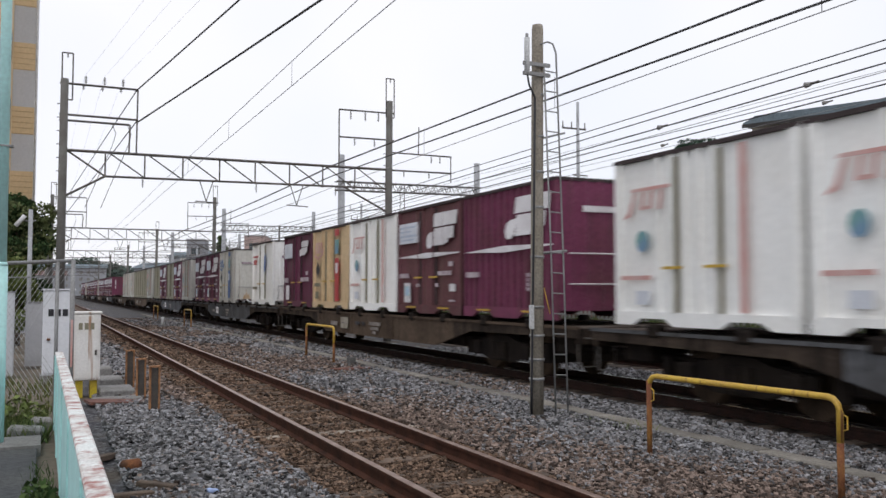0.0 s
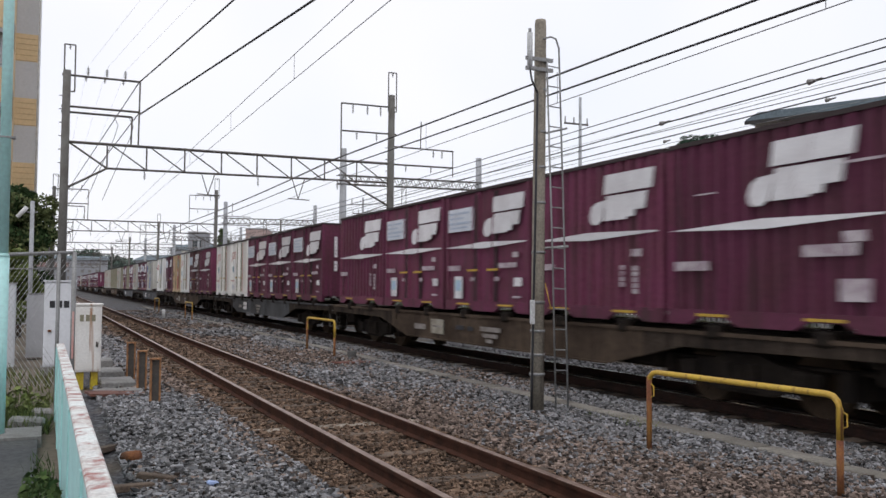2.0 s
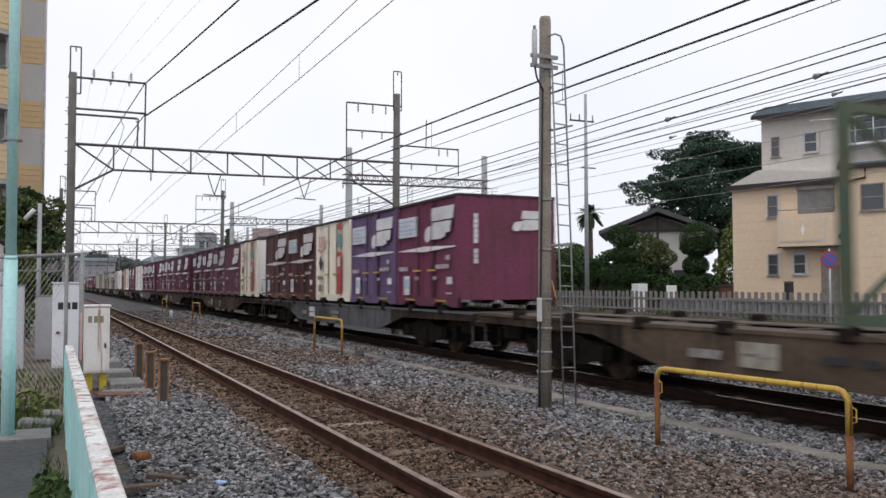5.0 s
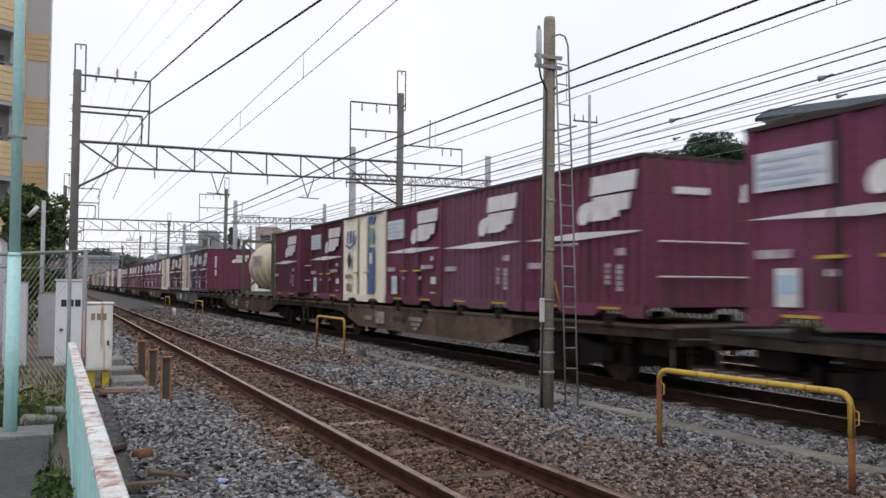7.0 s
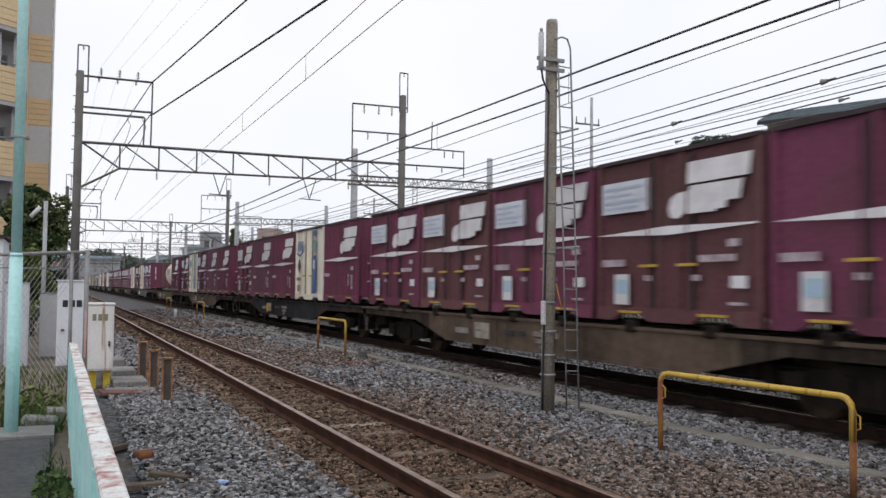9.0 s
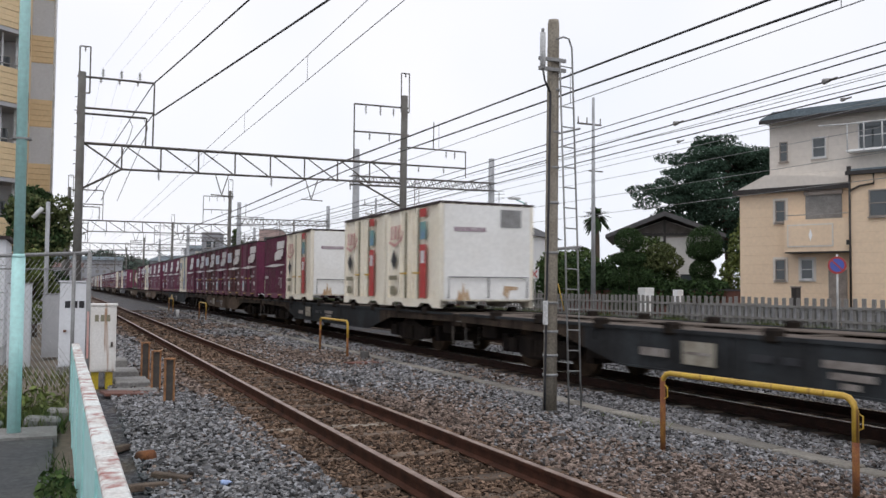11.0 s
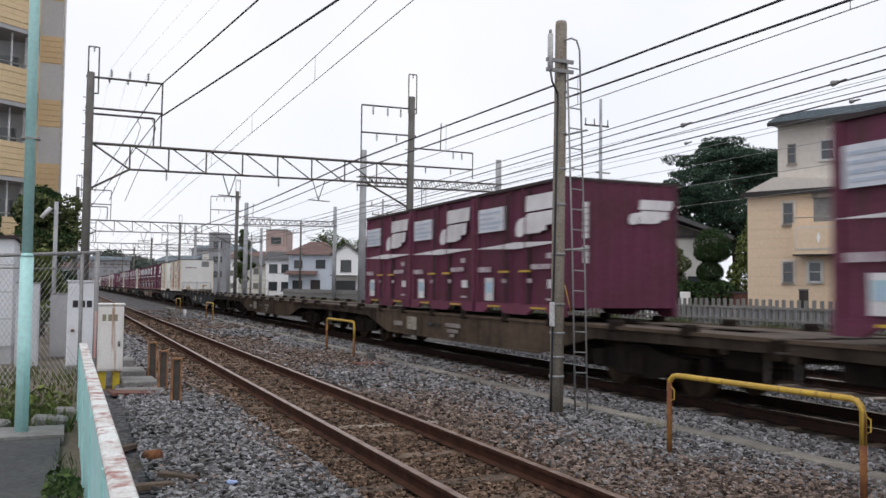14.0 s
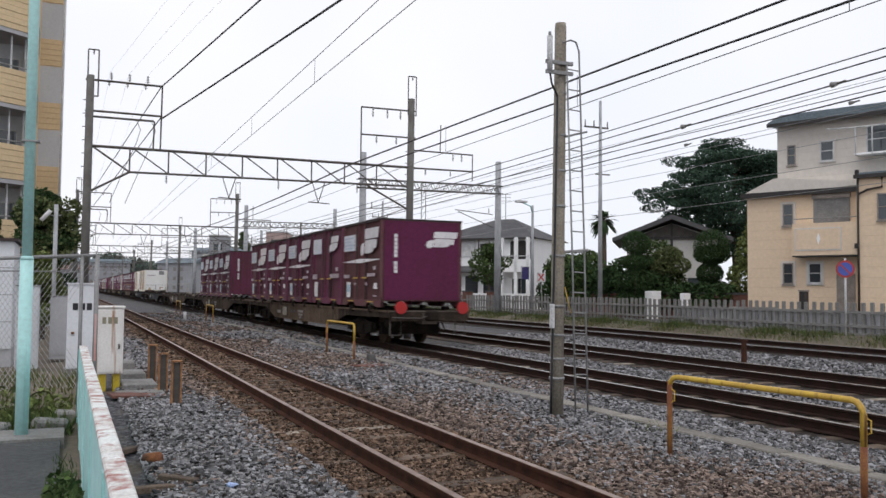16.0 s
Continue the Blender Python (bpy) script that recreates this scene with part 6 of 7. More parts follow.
def wedge(w):
    return [[(0.06, w + 0.03), (1.80, w + 0.10), (3.5, w + 0.055), (3.5, w + 0.035), (1.80, w - 0.03)]]


def purple_marks(c, kind, sign=True):
    mk = M["faded_mark"]
    if kind == "doors":
        if sign:
            quad_marks("sign_panel", M["sign"], c, [rect(0.2, 1.38, 1.64, 2.12)], label="pale sign panel")
            quad_marks("sign_print", M["sign_print"], c, [rect(0.28, 1.2, 2.0, 2.045), rect(0.28, 0.95, 1.90, 1.94), rect(0.28, 1.28, 1.79, 1.84), rect(0.28, 1.1, 1.70, 1.74)], label="lines of faded print", lift=0.006)
        quad_marks("logo", M["mark"], c, logo(1.82, 1.52, 1.08), label="white slanted block mark")
        quad_marks("stripe", M["mark"], c, wedge(1.28), label="white wedge stripe")
        quad_marks("lettering", mk, c, words(0.2, 0.82, 6, 0.085) + words(2.45, 0.85, 8, 0.075) + [rect(3.0, 3.2, 1.04, 1.14)], label="rows of white lettering")
        quad_marks("label_plate", M["mark"], c, [rect(0.52, 0.88, 0.24, 0.70)], label="white paper label")
        quad_marks("label_plate", M["mark"], c, [rect(3.05, 3.33, 0.50, 0.66)], label="white paper label")
        quad_marks("label_print", M["label_print"], c, [rect(0.56, 0.84, 0.40, 0.62)], label="green and grey print", lift=0.006)
        quad_marks("tag", mk, c, [rect(1.26, 1.42, 0.60, 0.68), rect(2.3, 2.46, 0.60, 0.68), rect(3.0, 3.3, 0.28, 0.32)], label="small stencilled tags")
    elif kind == "corrugated":
        quad_marks("logo", M["mark"], c, logo(1.82, 1.52, 1.08), label="white slanted block mark")
        quad_marks("stripe", M["mark"], c, wedge(1.26), label="white wedge stripe")
        quad_marks("lettering", mk, c, words(0.18, 0.78, 6, 0.085) + [rect(2.62, 2.72, 0.50 + 0.085 * i, 0.57 + 0.085 * i) for i in range(4)] + [rect(2.92, 3.04, 0.40 + 0.085 * i, 0.47 + 0.085 * i) for i in range(5)] + [rect(2.9, 3.12, 0.95, 1.06)], label="columns of white numerals")
        quad_marks("end_lettering", M["mark"], c, words(0.55, 1.88, 7, 0.085), "end", label="row of white numerals")
        quad_marks("end_mark", M["mark"], c, [rect(1.85, 2.36, 1.80, 2.08, 0.04)], "end", label="white block mark on the end wall")
        b = bmesh.new()
        for z in (0.62, 1.15):
            tube(b, [(-0.95, -LONG / 2, z), (-0.95, -LONG / 2 - 0.05, z), (0.9, -LONG / 2 - 0.05, z), (0.9, -LONG / 2, z)], 0.014, 5)
        part("end_rail", b, M["mark"], c, "thin pale grab rails on the end wall")
    elif kind == "smooth":
        quad_marks("logo", M["mark"], c, logo(1.55, 1.54, 1.08), label="white slanted block mark")
        quad_marks("stripe", M["mark"], c, wedge(1.24), label="white wedge stripe")
        quad_marks("lettering", mk, c, words(0.18, 0.72, 6, 0.10) + words(2.4, 0.85, 6, 0.11) + [rect(2.9, 3.3, 0.35, 0.6), rect(2.95, 3.25, 1.0, 1.12), rect(0.6, 1.0, 1.72, 1.74), rect(3.0, 3.5, 1.86, 1.89)], label="white lettering and label")
    elif kind == "doors_plain":
        quad_marks("sign_panel", M["sign"], c, [rect(0.22, 1.25, 1.68, 2.18)], label="pale sign panel")
        quad_marks("logo", M["mark"], c, logo(2.15, 1.72, 0.72), label="small white slanted block mark")
        quad_marks("lettering", mk, c, words(0.16, 0.82, 4, 0.13) + words(2.3, 0.84, 8, 0.11) + [rect(2.95, 3.2, 1.06, 1.18)], label="rows of white lettering")
        quad_marks("label_plate", M["mark"], c, [rect(0.42, 0.84, 0.22, 0.72)], label="white paper label")
    if kind == "corrugated":
        return c
    # rear end wall: a column of numerals and a block mark
    quad_marks("end_numerals", M["mark"], c, [rect(0.38, 0.48, 0.95 + 0.11 * i, 1.048 + 0.11 * i) for i in range(10) if i != 3], "end", label="column of white numerals")
    quad_marks("end_logo", M["mark"], c, logo(1.34, 1.70, 0.66), "end", label="white block mark on the end wall")
    return c


def white_marks(c, kind):
    hx, hy = WIDE / 2, LONG / 2
    if kind == "red_script":
        quad_marks("logo", M["pink"], c, [[(0.26, 1.56), (0.44, 1.60), (0.58, 1.94), (0.50, 1.94), (0.40, 1.68)], rect(0.66, 0.72, 1.68, 1.94, 0.06), rect(0.72, 0.86, 1.68, 1.73, 0.0), rect(0.86, 0.92, 1.68, 1.94, 0.05), rect(1.06, 1.13, 1.66, 1.94, 0.05), rect(0.45, 1.32, 1.95, 2.0, 0.02)], label="faded red slanted mark")
        quad_marks("emblem", M["green"], c, [[(0.70 + 0.14 * math.cos(a), 1.22 + 0.16 * math.sin(a)) for a in (k * math.pi / 5 for k in range(10))]], label="round green and blue emblem")
        quad_marks("stripe", M["pink"], c, [rect(2.64, 2.75, 0.22, 2.36)], label="faded red vertical stripe")
        quad_marks("lettering", M["pink"], c, words(0.2, 0.66, 12, 0.05), label="line of red lettering")
        quad_marks("label_plate", M["sign"], c, [rect(0.55, 0.85, 0.3, 0.5)], label="pale label")
    elif kind in ("red_band", "blue_band"):
        band = M["red"] if kind == "red_band" else M["blue"]
        quad_marks("logo", M["pink"] if kind == "red_band" else M["blue"], c, [rect(0.38, 0.52, 1.7, 2.05, 0.06), rect(0.64, 0.82, 1.7, 2.05, 0.05), rect(0.95, 1.06, 1.7, 2.05, 0.04), [(0.28, 1.62), (0.7, 1.5), (1.2, 1.66), (1.32, 1.9), (1.26, 1.9), (1.12, 1.7), (0.7, 1.57), (0.36, 1.68)]], label="lettered mark with a curved tail")
        quad_marks("hazard_mark", M["black"], c, [[(0.45, 1.18), (0.65, 0.92), (0.85, 1.18), (0.65, 1.44)]], label="black diamond mark")
        quad_marks("band", band, c, [rect(2.4, 2.78, 0.22, 1.5), rect(2.4, 2.78, 2.16, 2.36)], label="broad coloured vertical band")
        quad_marks("badge", M["green"], c, [rect(2.42, 2.76, 1.62, 2.04)], label="green and blue badge")
        quad_marks("lettering", M["mark"] if kind == "red_band" else M["sign"], c, [rect(2.48, 2.7, 1.05, 1.35)], label="pale lettering on the band", lift=0.006)
        quad_marks("stencil", M["tan"], c, words(0.3, 0.66, 6, 0.09) + [rect(0.4, 0.75, 0.28, 0.5)], label="small stencilled lettering")
    elif kind == "green_script":
        quad_marks("logo", M["red"], c, [rect(0.35, 1.2, 1.88, 1.96), rect(0.4, 0.95, 1.6, 1.8, 0.04)], label="red and grey mark")
        quad_marks("emblem", M["blue"], c, [rect(2.2, 2.42, 1.3, 1.95, 0.1)], label="blue and red emblem")
        quad_marks("stencil", M["tan"], c, words(0.3, 0.6, 7, 0.09), label="small stencilled lettering")
    # rear end wall: frame rail, plate and rust
    b = bmesh.new()
    y = -hy - 0.06
    tube(b, [(-hx + 0.2, y, 0.25), (-hx + 0.2, y, 0.72), (hx - 0.2, y, 0.72), (hx - 0.2, y, 0.25)], 0.018, 6)
    tube(b, [(0, y, 0.25), (0, y, 0.72)], 0.018, 6)
    for x in (-hx + 0.2, 0, hx - 0.2):
        tube(b, [(x, y, 0.25), (x, -hy + 0.02, 0.25)], 0.018, 6)
    part("end_rail", b, M["steel"], c, "grey tubular rail on the end wall")
    quad_marks("end_plate", M["steel"], c, [rect(1.55, 2.1, 1.9, 2.32)], "end", label="small hatch on the end wall")
    quad_marks("end_lettering", M["faded_mark"], c, words(0.35, 1.78, 9, 0.08), "end", label="faint lettering")
    quad_marks("rust_stain", M["rust_stain"], c, [[(0.42, 0.18), (0.47, 0.42), (0.53, 0.3), (0.58, 0.60), (0.63, 0.33), (0.70, 0.45), (0.76, 0.18)], [(1.62, 0.3), (1.66, 0.52), (2.02, 0.5), (2.0, 0.43), (1.8, 0.42), (1.74, 0.2), (1.66, 0.3)]], "end", label="brown rust stains")
    return c


def tank_container():
    """A cream tank in an open green frame, 6.06 m long."""
    c = thing("tank_container", "cream cylindrical tank in an open green steel frame", "tank container", "containers on the train")
    b = bmesh.new()
    r, n = 1.08, 28
    prof = [(-2.75, 0.0), (-2.74, 0.45), (-2.62, 0.85), (-2.4, 1.04), (-2.2, r), (2.2, r), (2.4, 1.04), (2.62, 0.85), (2.74, 0.45), (2.75, 0.0)]
    rings = [[b.verts.new((rr * math.cos(2 * math.pi * k / n), y, 1.28 + rr * math.sin(2 * math.pi * k / n))) for k in range(n)] for y, rr in prof[1:-1]]
    for p, q in zip(rings, rings[1:]):
        for k in range(n):
            b.faces.new((p[k], p[(k + 1) % n], q[(k + 1) % n], q[k]))
    b.faces.new(rings[0])
    b.faces.new(rings[-1])
    part("tank", b, M["tank"], c, "cream tank shell", smooth=True)
    for y in (-1.2, 0, 1.2):
        b = bmesh.new()
        tube(b, [(1.095 * math.cos(a), y, 1.28 + 1.095 * math.sin(a)) for a in (k * math.pi / 12 for k in range(25))], 0.02, 5)
        part("band", b, M["cream"], c)
    for sy in (-1, 1):
        b = bmesh.new()
        y = sy * 2.97
        for x in (-1.17, 1.17):
            box(b, x - 0.06, x + 0.06, y - 0.06, y + 0.06, 0.0, 2.52)
        for zz in (0.08, 2.46):
            box(b, -1.11, 1.11, y - 0.05, y + 0.05, zz - 0.06, zz + 0.06)
        for sx in (-1, 1):
            tube(b, [(sx * 1.1, y, 0.15), (sx * 0.5, y * 0.93, 0.75)], 0.045, 6)
            tube(b, [(sx * 1.1, y, 2.4), (sx * 0.5, y * 0.93, 1.8)], 0.045, 6)
        part("end_frame", b, M["frame_green"], c, "green steel end frame")
    bits("side_rail", M["frame_green"], c, (-1.22, -1.12, -2.9, 2.9, 0.03, 0.15), (1.12, 1.22, -2.9, 2.9, 0.03, 0.15))
    bits("walkway", M["steel"], c, (-0.45, 0.45, -2.9, 2.9, 2.40, 2.45), label="grey catwalk over the tank")
    b = bmesh.new()
    for u in range(3):
        prism(b, [(1.2 - u * 0.55, 1.25), (0.85 - u * 0.55, 1.25), (0.8 - u * 0.55, 1.7), (1.15 - u * 0.55, 1.7)], "x", -1.112, -1.0)
    part("lettering", b, M["faded_mark"], c, "large faded lettering")
    return c


M["frame_green"] = material("green_frame_paint", (0.07, 0.11, 0.075), (0.10, 0.10, 0.06), 3, 0.7)


M["panel_tan"] = material("grimy_data_panel", (0.36, 0.33, 0.27), (0.22, 0.19, 0.15), 5, 0.8, fine=0.2)
M["stencil_grey"] = material("worn_stencil", (0.30, 0.27, 0.25), (0.15, 0.125, 0.11), 6, 0.8, fine=0.25)


def wagon(sill, label):
    """Flat container wagon; y = 0 under the rear end of its last container."""
    w = thing("container_wagon", label, "freight wagon", "wagons of the train")
    y0, y1 = -0.62, 19.40
    for x in (-1.19, 1.15):
        for end in ([(y0, 0.96), (y0, 0.80), (3.4, 0.76), (4.2, 0.59), (4.2, 0.96)], [(14.5, 0.96), (14.5, 0.59), (15.3, 0.76), (y1, 0.80), (y1, 0.96)]):
            b = bmesh.new()
            prism(b, end, "x", x, x + 0.04)
            part("sill_end", b, M["sill_end"], w)
        b = bmesh.new()
        prism(b, [(4.2, 0.96), (4.2, 0.59), (5.2, 0.38), (13.5, 0.38), (14.5, 0.59), (14.5, 0.96)], "x", x, x + 0.04)
        box(b, x - 0.03 if x < 0 else x, x + 0.04 if x < 0 else x + 0.07, y0, y1, 0.94, 0.99)
        prism(b, [(5.2, 0.38), (13.5, 0.38), (13.5, 0.41), (5.2, 0.41)], "x", min(x, x - 0.03), x + 0.07)
        for y in (4.6, 7.8, 11.0, 14.2):
            box(b, x - 0.025, x + 0.065, y - 0.03, y + 0.03, 0.74 if y in (4.6, 14.2) else 0.42, 0.96)
        part("side_sill", b, M[sill], w)
    bits("centre_sill", M["deck"], w, (-0.22, 0.22, y0, y1, 0.62, 0.94))
    b = bmesh.new()
    box(b, -1.15, 1.15, -0.09, 0.09, 0.84, 0.955)
    beam_me = made(b, "cross_beam", M["deck"])
    for k in range(15):
        o = new("cross_beam", beam_me)
        o.parent, o.location = w, (0, y0 + 0.2 + (y1 - y0 - 0.4) * k / 14, 0)
    bits("deck_plate", M["deck"], w, (-1.15, -0.45, y0, y1, 0.957, 0.972))
    bits("deck_plate", M["deck"], w, (0.45, 1.15, y0, y1, 0.957, 0.972))
    for ye in (y0, y1 - 1.2):
        bits("end_plate", M["deck"], w, (-0.45, 0.45, ye, ye + 1.2, 0.957, 0.972))
    lock = bmesh.new()
    box(lock, -0.09, 0.09, -0.13, 0.13, -0.10, 0.085, bevel=0.03)
    lock_me = made(lock, "container_lock", M["dark"])
    for k in range(5):
        for dy in (0.95, 2.75):
            for x in (-1.15, 1.15):
                o = new("container_lock", lock_me)
                o.parent, o.location = w, (x, k * 3.765 + dy, 1.0)
    # bogies: side frame with two axle boxes, springs, wheels
    wheel = bmesh.new()
    for r, a, c in ((0.43, -0.065, 0.055), (0.455, 0.05, 0.075), (0.14, -0.12, 0.09)):
        prism(wheel, [(r * math.cos(k * math.pi / 12), r * math.sin(k * math.pi / 12)) for k in range(24)], "x", a, c)
    for k in range(4):
        a = k * math.pi / 2
        box(wheel, -0.071, -0.064, 0.27 * math.cos(a) - 0.05, 0.27 * math.cos(a) + 0.05, 0.27 * math.sin(a) - 0.05, 0.27 * math.sin(a) + 0.05)
    wheel_me = made(wheel, "wheel", M["wheel"])
    for yb in (2.45, 16.35):
        bo = new("bogie", None)
        bo.parent, bo.location = w, (0, yb, 0)
        for x in (-0.98, 0.90):
            b = bmesh.new()
            prism(b, [(-1.25, 0.56), (-1.2, 0.34), (-0.75, 0.30), (-0.45, 0.22), (0.45, 0.22), (0.75, 0.30), (1.2, 0.34), (1.25, 0.56), (0.6, 0.62), (0.3, 0.72), (-0.3, 0.72), (-0.6, 0.62)], "x", x, x + 0.08)
            for y in (-0.95, 0.95):
                box(b, x - 0.07, x + 0.15, y - 0.15, y + 0.15, 0.30, 0.58, bevel=0.03)
            for y in (-0.2, 0.0, 0.2):
                tube(b, [(x - 0.03, y, 0.28), (x - 0.03, y, 0.60)], 0.075, 8)
            part("bogie_frame", b, M["dark"], bo)
        for y in (-0.95, 0.95):
            for x, t in ((-0.56, 0), (0.56, 180)):
                o = new("wheel", wheel_me)
                o.parent = bo
                o.matrix_basis = pose(x, y, 0.43, 0, 0, t)
            bar("axle", M["dark"], bo, [(-0.9, y, 0.43), (0.9, y, 0.43)], 0.075)
    for s, ye in ((-1, y0), (1, y1)):
        b = bmesh.new()
        box(b, -0.16, 0.16, min(ye, ye + s * 0.36), max(ye, ye + s * 0.36), 0.72, 0.98, bevel=0.04)
        part("coupler", b, M["dark"], w)
        bits("headstock", M["sill_end"], w, (-1.15, 1.15, min(ye, ye - s * 0.12), max(ye, ye - s * 0.12), 0.70, 0.955))
        bar("brake_hose", M["dark"], w, [(0.35, ye, 0.72), (0.38, ye + s * 0.14, 0.5), (0.30, ye + s * 0.22, 0.42), (0.2, ye + s * 0.18, 0.55)], 0.025, 6)
        bar("uncoupling_lever", M["dark_steel"], w, [(-1.1, ye + s * 0.06, 0.80), (-0.3, ye + s * 0.08, 0.78), (-0.1, ye + s * 0.2, 0.86)], 0.016, 5)
        for x in (-1.12, 1.12):
            b = bmesh.new()
            tube(b, [(x, ye - s * 0.1, 0.75), (x, ye - s * 0.1, 0.32), (x * 0.72, ye - s * 0.1, 0.32), (x * 0.72, ye - s * 0.1, 0.75)], 0.018, 6)
            part("step", b, M["dark_steel"], w)
    for ya, yb, za, zb_ in ((12.25, 12.9, 0.58, 0.70), (8.6, 9.45, 0.68, 0.77), (8.75, 9.35, 0.56, 0.64), (8.95, 9.2, 0.46, 0.53)):
        bits("stencil", M["stencil_grey"], w, (-1.238, -1.232, ya, yb, za, zb_), label="faded stencilled data on the sill")
    bits("data_panel", M["mark" if sill == "sill_grey" else "panel_tan"], w, (-1.238, -1.232, 11.25, 11.92, 0.52, 0.84), label="pale data panel on the sill")
    bits("panel_print", M["stencil_grey"], w, (-1.243, -1.239, 11.32, 11.85, 0.66, 0.70), label="faint print")
    for ya, yb in ((10.22, 10.6), (9.8, 10.05)):
        bits("sill_slot", M["black"], w, (-1.238, -1.232, ya, yb, 0.66, 0.75), label="dark slot in the sill")
    b = bmesh.new()
    tube(b, [(-0.55, 7.2, 0.52), (-0.55, 9.4, 0.52)], 0.19, 12)
    part("air_tank", b, M["dark"], w)
    for y, h in ((4.2, 0.42), (14.0, 0.38), (-0.2, 0.5), (18.2, 0.5)):
        bits("brake_gear", M["dark"], w, (-0.95, -0.25, y, y + 0.65, h, 0.83), bevel=0.03)
    bar("brake_pipe", M["dark"], w, [(-0.75, y0, 0.60), (-0.75, y1, 0.60)], 0.035, 6)
    bits("brake_beam", M["dark"], w, (-0.20, 0.20, 3.9, 15.0, 0.30, 0.60))
    for yb in (2.45, 16.35):
        bits("bolster", M["dark"], w, (-0.85, 0.85, yb - 0.5, yb + 0.5, 0.45, 0.83))
        for dy in (-1.55, 1.55):
            bits("brake_shoe_beam", M["dark"], w, (-0.9, 0.9, yb + dy - 0.1, yb + dy + 0.1, 0.28, 0.62))
    # the whole frame drawn to the spacing of the load
    for o in w.children:
        o.location.y *= SLOT / 3.765
        if o.type == "MESH" and o.data.users == 1:
            for v in o.data.vertices:
                v.co.y *= SLOT / 3.765
    return w


KINDS = {
    "P": ("doors", "purple", "wine-purple steel container with white marks and sign panel"),
    "B": ("doors", "brown", "faded brown-purple steel container with white wedge stripe"),
    "V": ("doors", "violet", "sun-faded violet steel container with white wedge stripe"),
    "Q": ("corrugated", "purple", "wine-purple corrugated container with a white block mark"),
    "S": ("doors_plain", "purple", "wine-purple container without stripe and small white mark"),
    "R": ("smooth", "purple", "wine-purple ribbed container with thin white lettering"),
    "W": ("bands", "white", "dull white container with faded red marks and stripe"),
    "D": ("bands", "cream", "cream-white container with a red vertical band"),
    "F": ("corrugated", "faded", "sun-faded mauve corrugated container with white block mark"),
    "U": ("doors", "faded", "sun-faded mauve steel container with white wedge stripe"),
    "E": ("bands", "ivory", "ivory-white container with a blue vertical band"),
    "G": ("bands", "white", "dull white container with mixed coloured marks"),
    "N": ("doors", "umber", "sun-bleached brown steel container with white wedge stripe"),
    "n": ("doors", "purple", "wine-purple steel container with wedge stripe and no sign"),
    "H": ("bands", "dingy", "dingy grey-white container with faded marks"),
    "K": ("bands", "dingy", "dingy grey container with a blue vertical band"),
    "O": ("bands", "ochre", "rust-tinged cream container with a red vertical band"),
    "T": ("plain", "tan", "plain olive-tan steel container"),
}
SCRIPT = {"W": "red_script", "D": "red_band", "E": "blue_band", "G": "green_script", "H": "red_script", "K": "blue_band", "O": "red_band"}
# loads from the last wagon forwards; each from the wagon's front slot to its rear slot
LOADS = ["PPPSB", ".PPP.", ".....", ".....", "QD.DD", "PBPBn", "PFQEQ", "PEPFQ", "..t.Q", "NBDVP", "PPUFD", "QPPQR", "WWPPP",
         "SOWBQ", "PPK.G", "TPTPH", "HTTTH", "...HH", "PPPP.", "PHPPP", "PPBPQ", "HHPPB", "PPPQP"]
SILLS = "bbbddbdbbgbbgbggbbgbgbg"
SILL_PAINT = {"b": ("sill_brown", "dusty brown"), "g": ("sill_grey", "dusty grey"), "d": ("sill_dark", "grimy dark grey")}

# how far each wagon stands ahead of an even spacing, and its load on its deck
SHIFT = [0.12, 0.05, -0.30, -0.25, -0.15, -0.08, -0.77, -0.38, -0.35, -0.33, -0.42, -0.45, -0.31]
LOAD_SHIFT = {1: 0.46}

MASTER = {}
WAGONS = []


def load(code):
    """The first of a kind is built, the rest are copies."""
    if code in MASTER:
        return copy_thing(MASTER[code], Matrix())
    if code == "t":
        c = tank_container()
    elif code in SILL_PAINT:
        c = wagon(SILL_PAINT[code][0], "%s flat container wagon on two bogies" % SILL_PAINT[code][1])
    else:
        kind, paint, label = KINDS[code]
        c = container(kind, paint, label)
        if code in SCRIPT:
            white_marks(c, SCRIPT[code])
        elif code != "T":
            purple_marks(c, kind, code not in "Nn")
    MASTER[code] = c
    return c


for k, loads in enumerate(LOADS):
    w = load(SILLS[k])
    if set(loads) == {"."}:
        tagged(w, "empty %s flat container wagon on two bogies" % SILL_PAINT[SILLS[k]][1])
    stand = PITCH_W * k + SHIFT[min(k, 12)]
    WAGONS.append(w)
    MOVERS.append((w, stand, 0.0))
    for i, code in enumerate(loads):
        if code == ".":
            continue
        along = SLOT * (4 - i) + LONG / 2 + (2.0 if code == "t" else 0.0)
        if code == "t":
            along = 7.09
        MOVERS.append((load(code), stand + LOAD_SHIFT.get(k, 0.0) + along, 1.075))

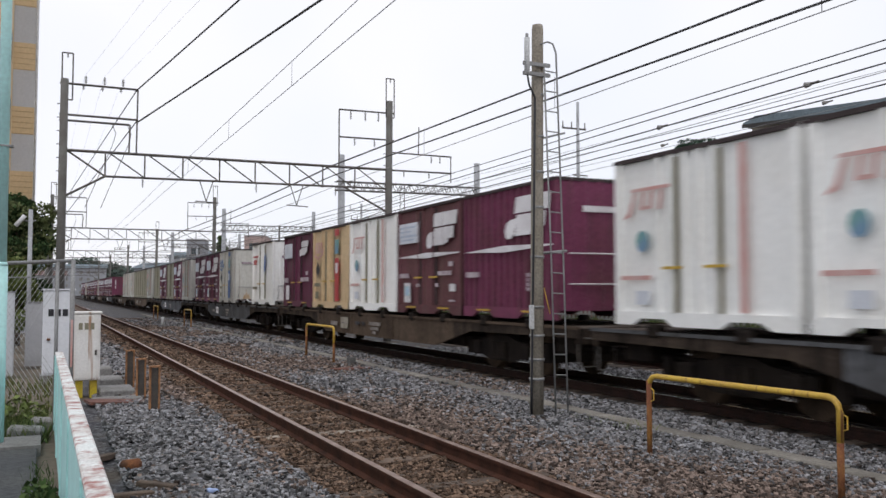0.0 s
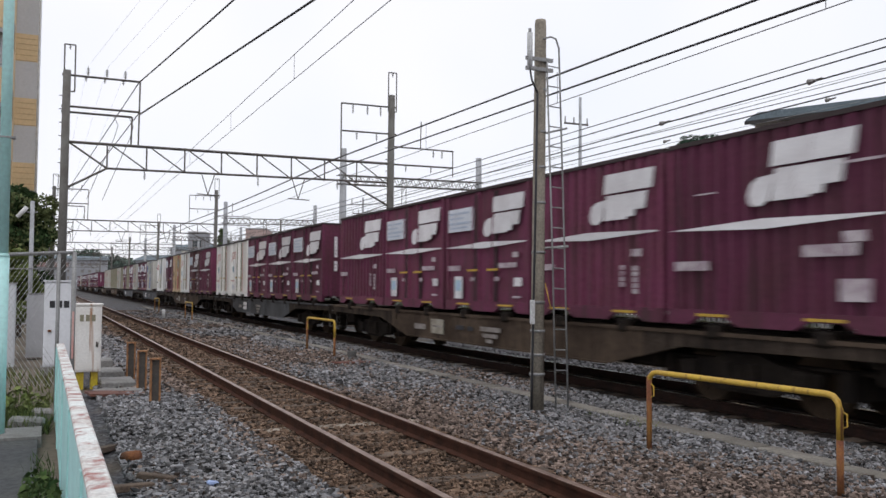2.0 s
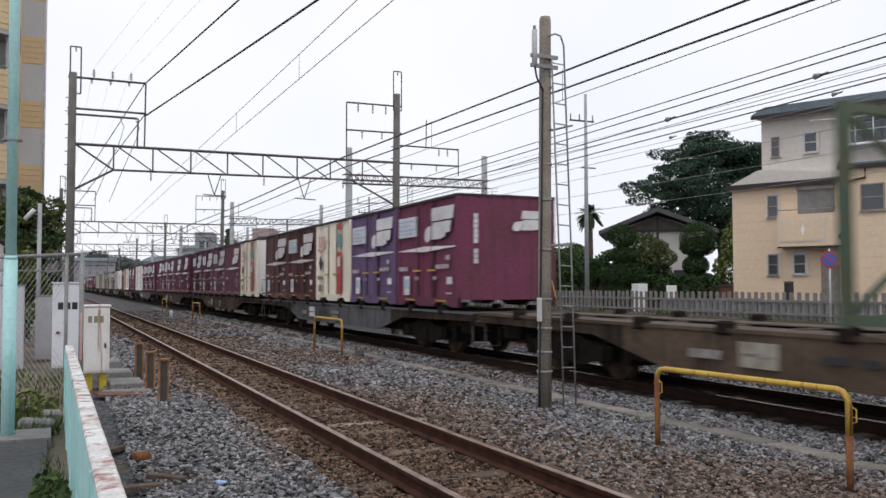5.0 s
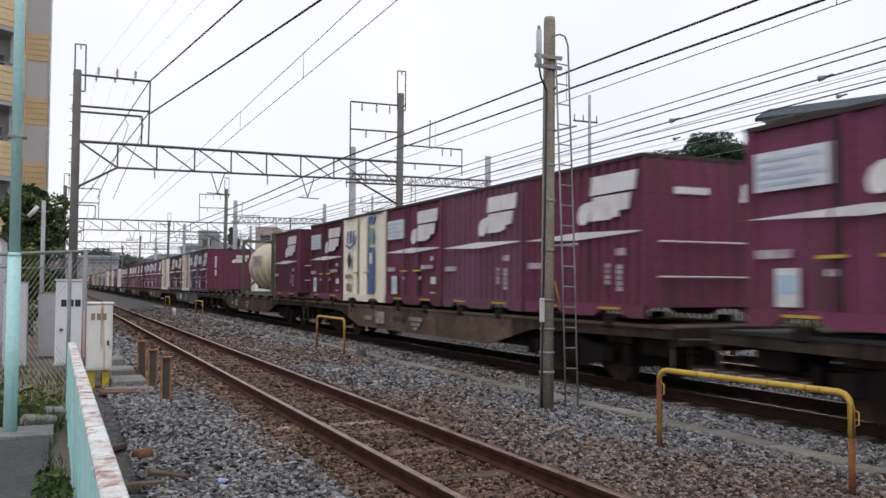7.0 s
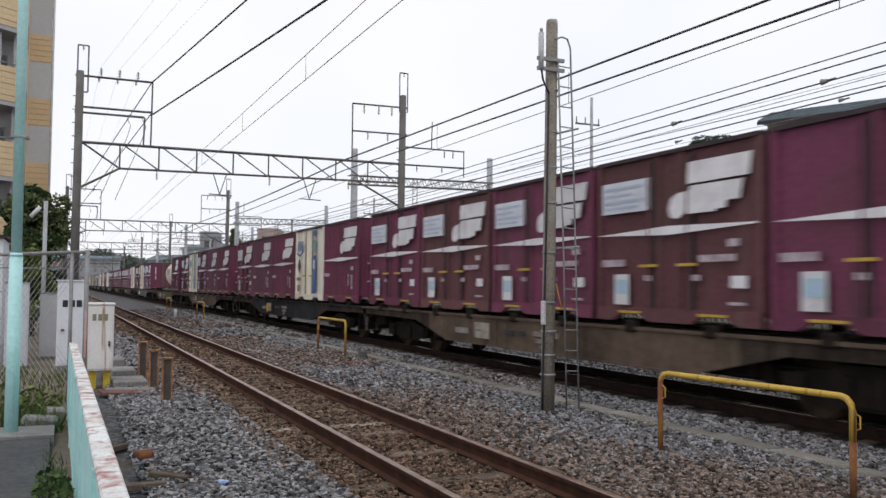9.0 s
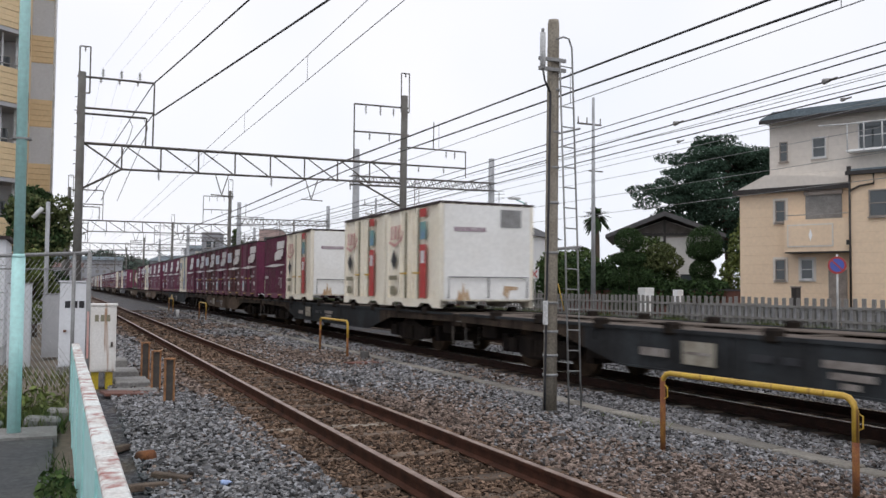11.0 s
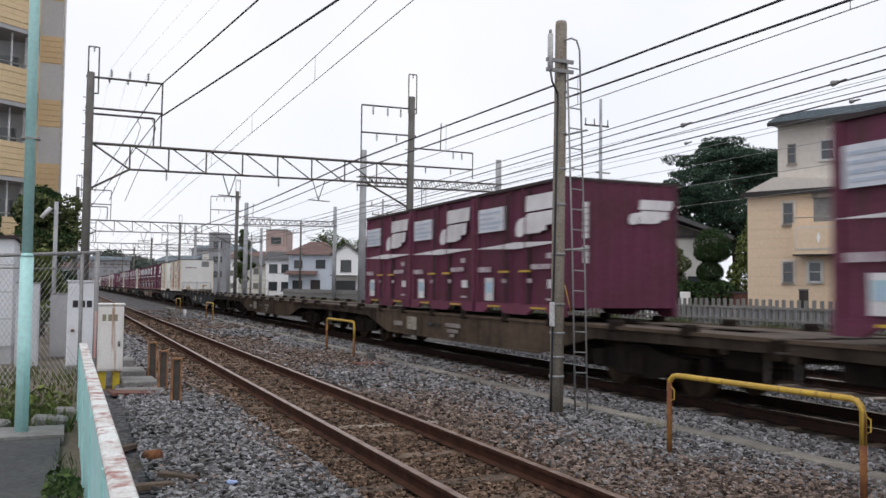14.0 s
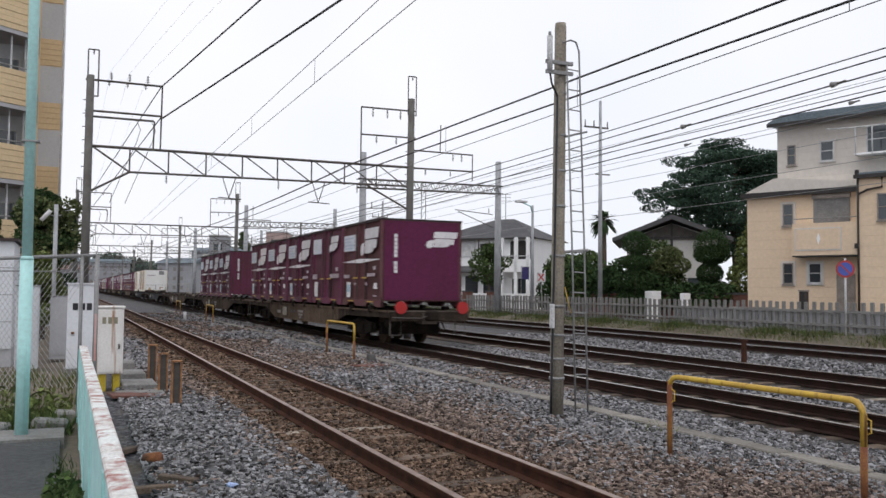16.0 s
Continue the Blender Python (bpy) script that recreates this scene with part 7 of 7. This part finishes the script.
# yellow hand brake wheel on the sill of one wagon
brake = bmesh.new()
ring = [(-1.27, 0.16 * math.cos(a), 0.16 * math.sin(a)) for a in (k * math.pi / 9 for k in range(19))]
tube(brake, ring, 0.017, 6)
for k in range(3):
    a = k * math.pi / 3
    tube(brake, [(-1.27, 0.16 * math.cos(a), 0.16 * math.sin(a)), (-1.27, -0.16 * math.cos(a), -0.16 * math.sin(a))], 0.013, 5)
tube(brake, [(-1.30, 0, 0), (-1.18, 0, 0)], 0.035, 8)
part("brake_wheel", brake, M["yellow"], WAGONS[6], "yellow hand brake wheel").location = (0, 11.5, 0.64)

# handrails across wagon ends
for w, y, x0 in ((WAGONS[3], -0.45, -0.95), (WAGONS[2], 18.75, -0.5), (WAGONS[5], -0.45, -0.95)):
    bar("end_handrail", M["pale_rail"], w, [(x0, y, 0.95), (x0, y, 1.80), (x0 + 0.08, y, 1.88), (0.87, y, 1.88), (0.95, y, 1.80), (0.95, y, 0.95)], 0.018, 6, label="pale handrail across the wagon end")
    bar("handrail_bar", M["pale_rail"], w, [(x0, y, 1.42), (0.95, y, 1.42)], 0.012, 6)

# red tail boards hung on the last wagon's rear
for x in (-0.86, 0.98):
    d = thing("tail_board", "round red tail board hung on the last wagon", "tail marker", "tail boards")
    b = bmesh.new()
    prism(b, [(0.17 * math.cos(a), 0.17 * math.sin(a)) for a in (i * math.pi / 14 for i in range(28))], "y", -0.02, 0.02)
    part("disc", b, M["red_disc"], d)
    bits("bracket", M["dark"], d, (-0.02, 0.02, 0.02, 0.62, -0.03, 0.03))
    MOVERS.append((d, -0.53, 1.07, x))


def train_pose(offset, height, t, across=0.0):
    return pose(TRAIN_X + across, LAST - SPEED * (16.0 - t) + offset, height)


def motions():
    """The train runs straight away along its track at constant speed, and the wheels of its nearer wagons roll."""
    for thing_, offset, height, *across in MOVERS:
        a = across[0] if across else 0.0
        walk(thing_, [(t, train_pose(offset, height, t, a)) for t in (0.0, 8.0, 16.0)])
    ticks = [k / FPS for k in range(16 * FPS + 1)]
    for w in WAGONS[:13]:
        for o in w.children_recursive:
            if o.name.split(".")[0] == "wheel":
                rest = o.matrix_basis.copy()
                place, turn = Matrix.Translation(rest.translation), rest.to_3x3().to_4x4()
                walk(o, [(t, place @ Matrix.Rotation(-SPEED / WHEEL_R * t, 4, "X") @ turn) for t in ticks])


motions()
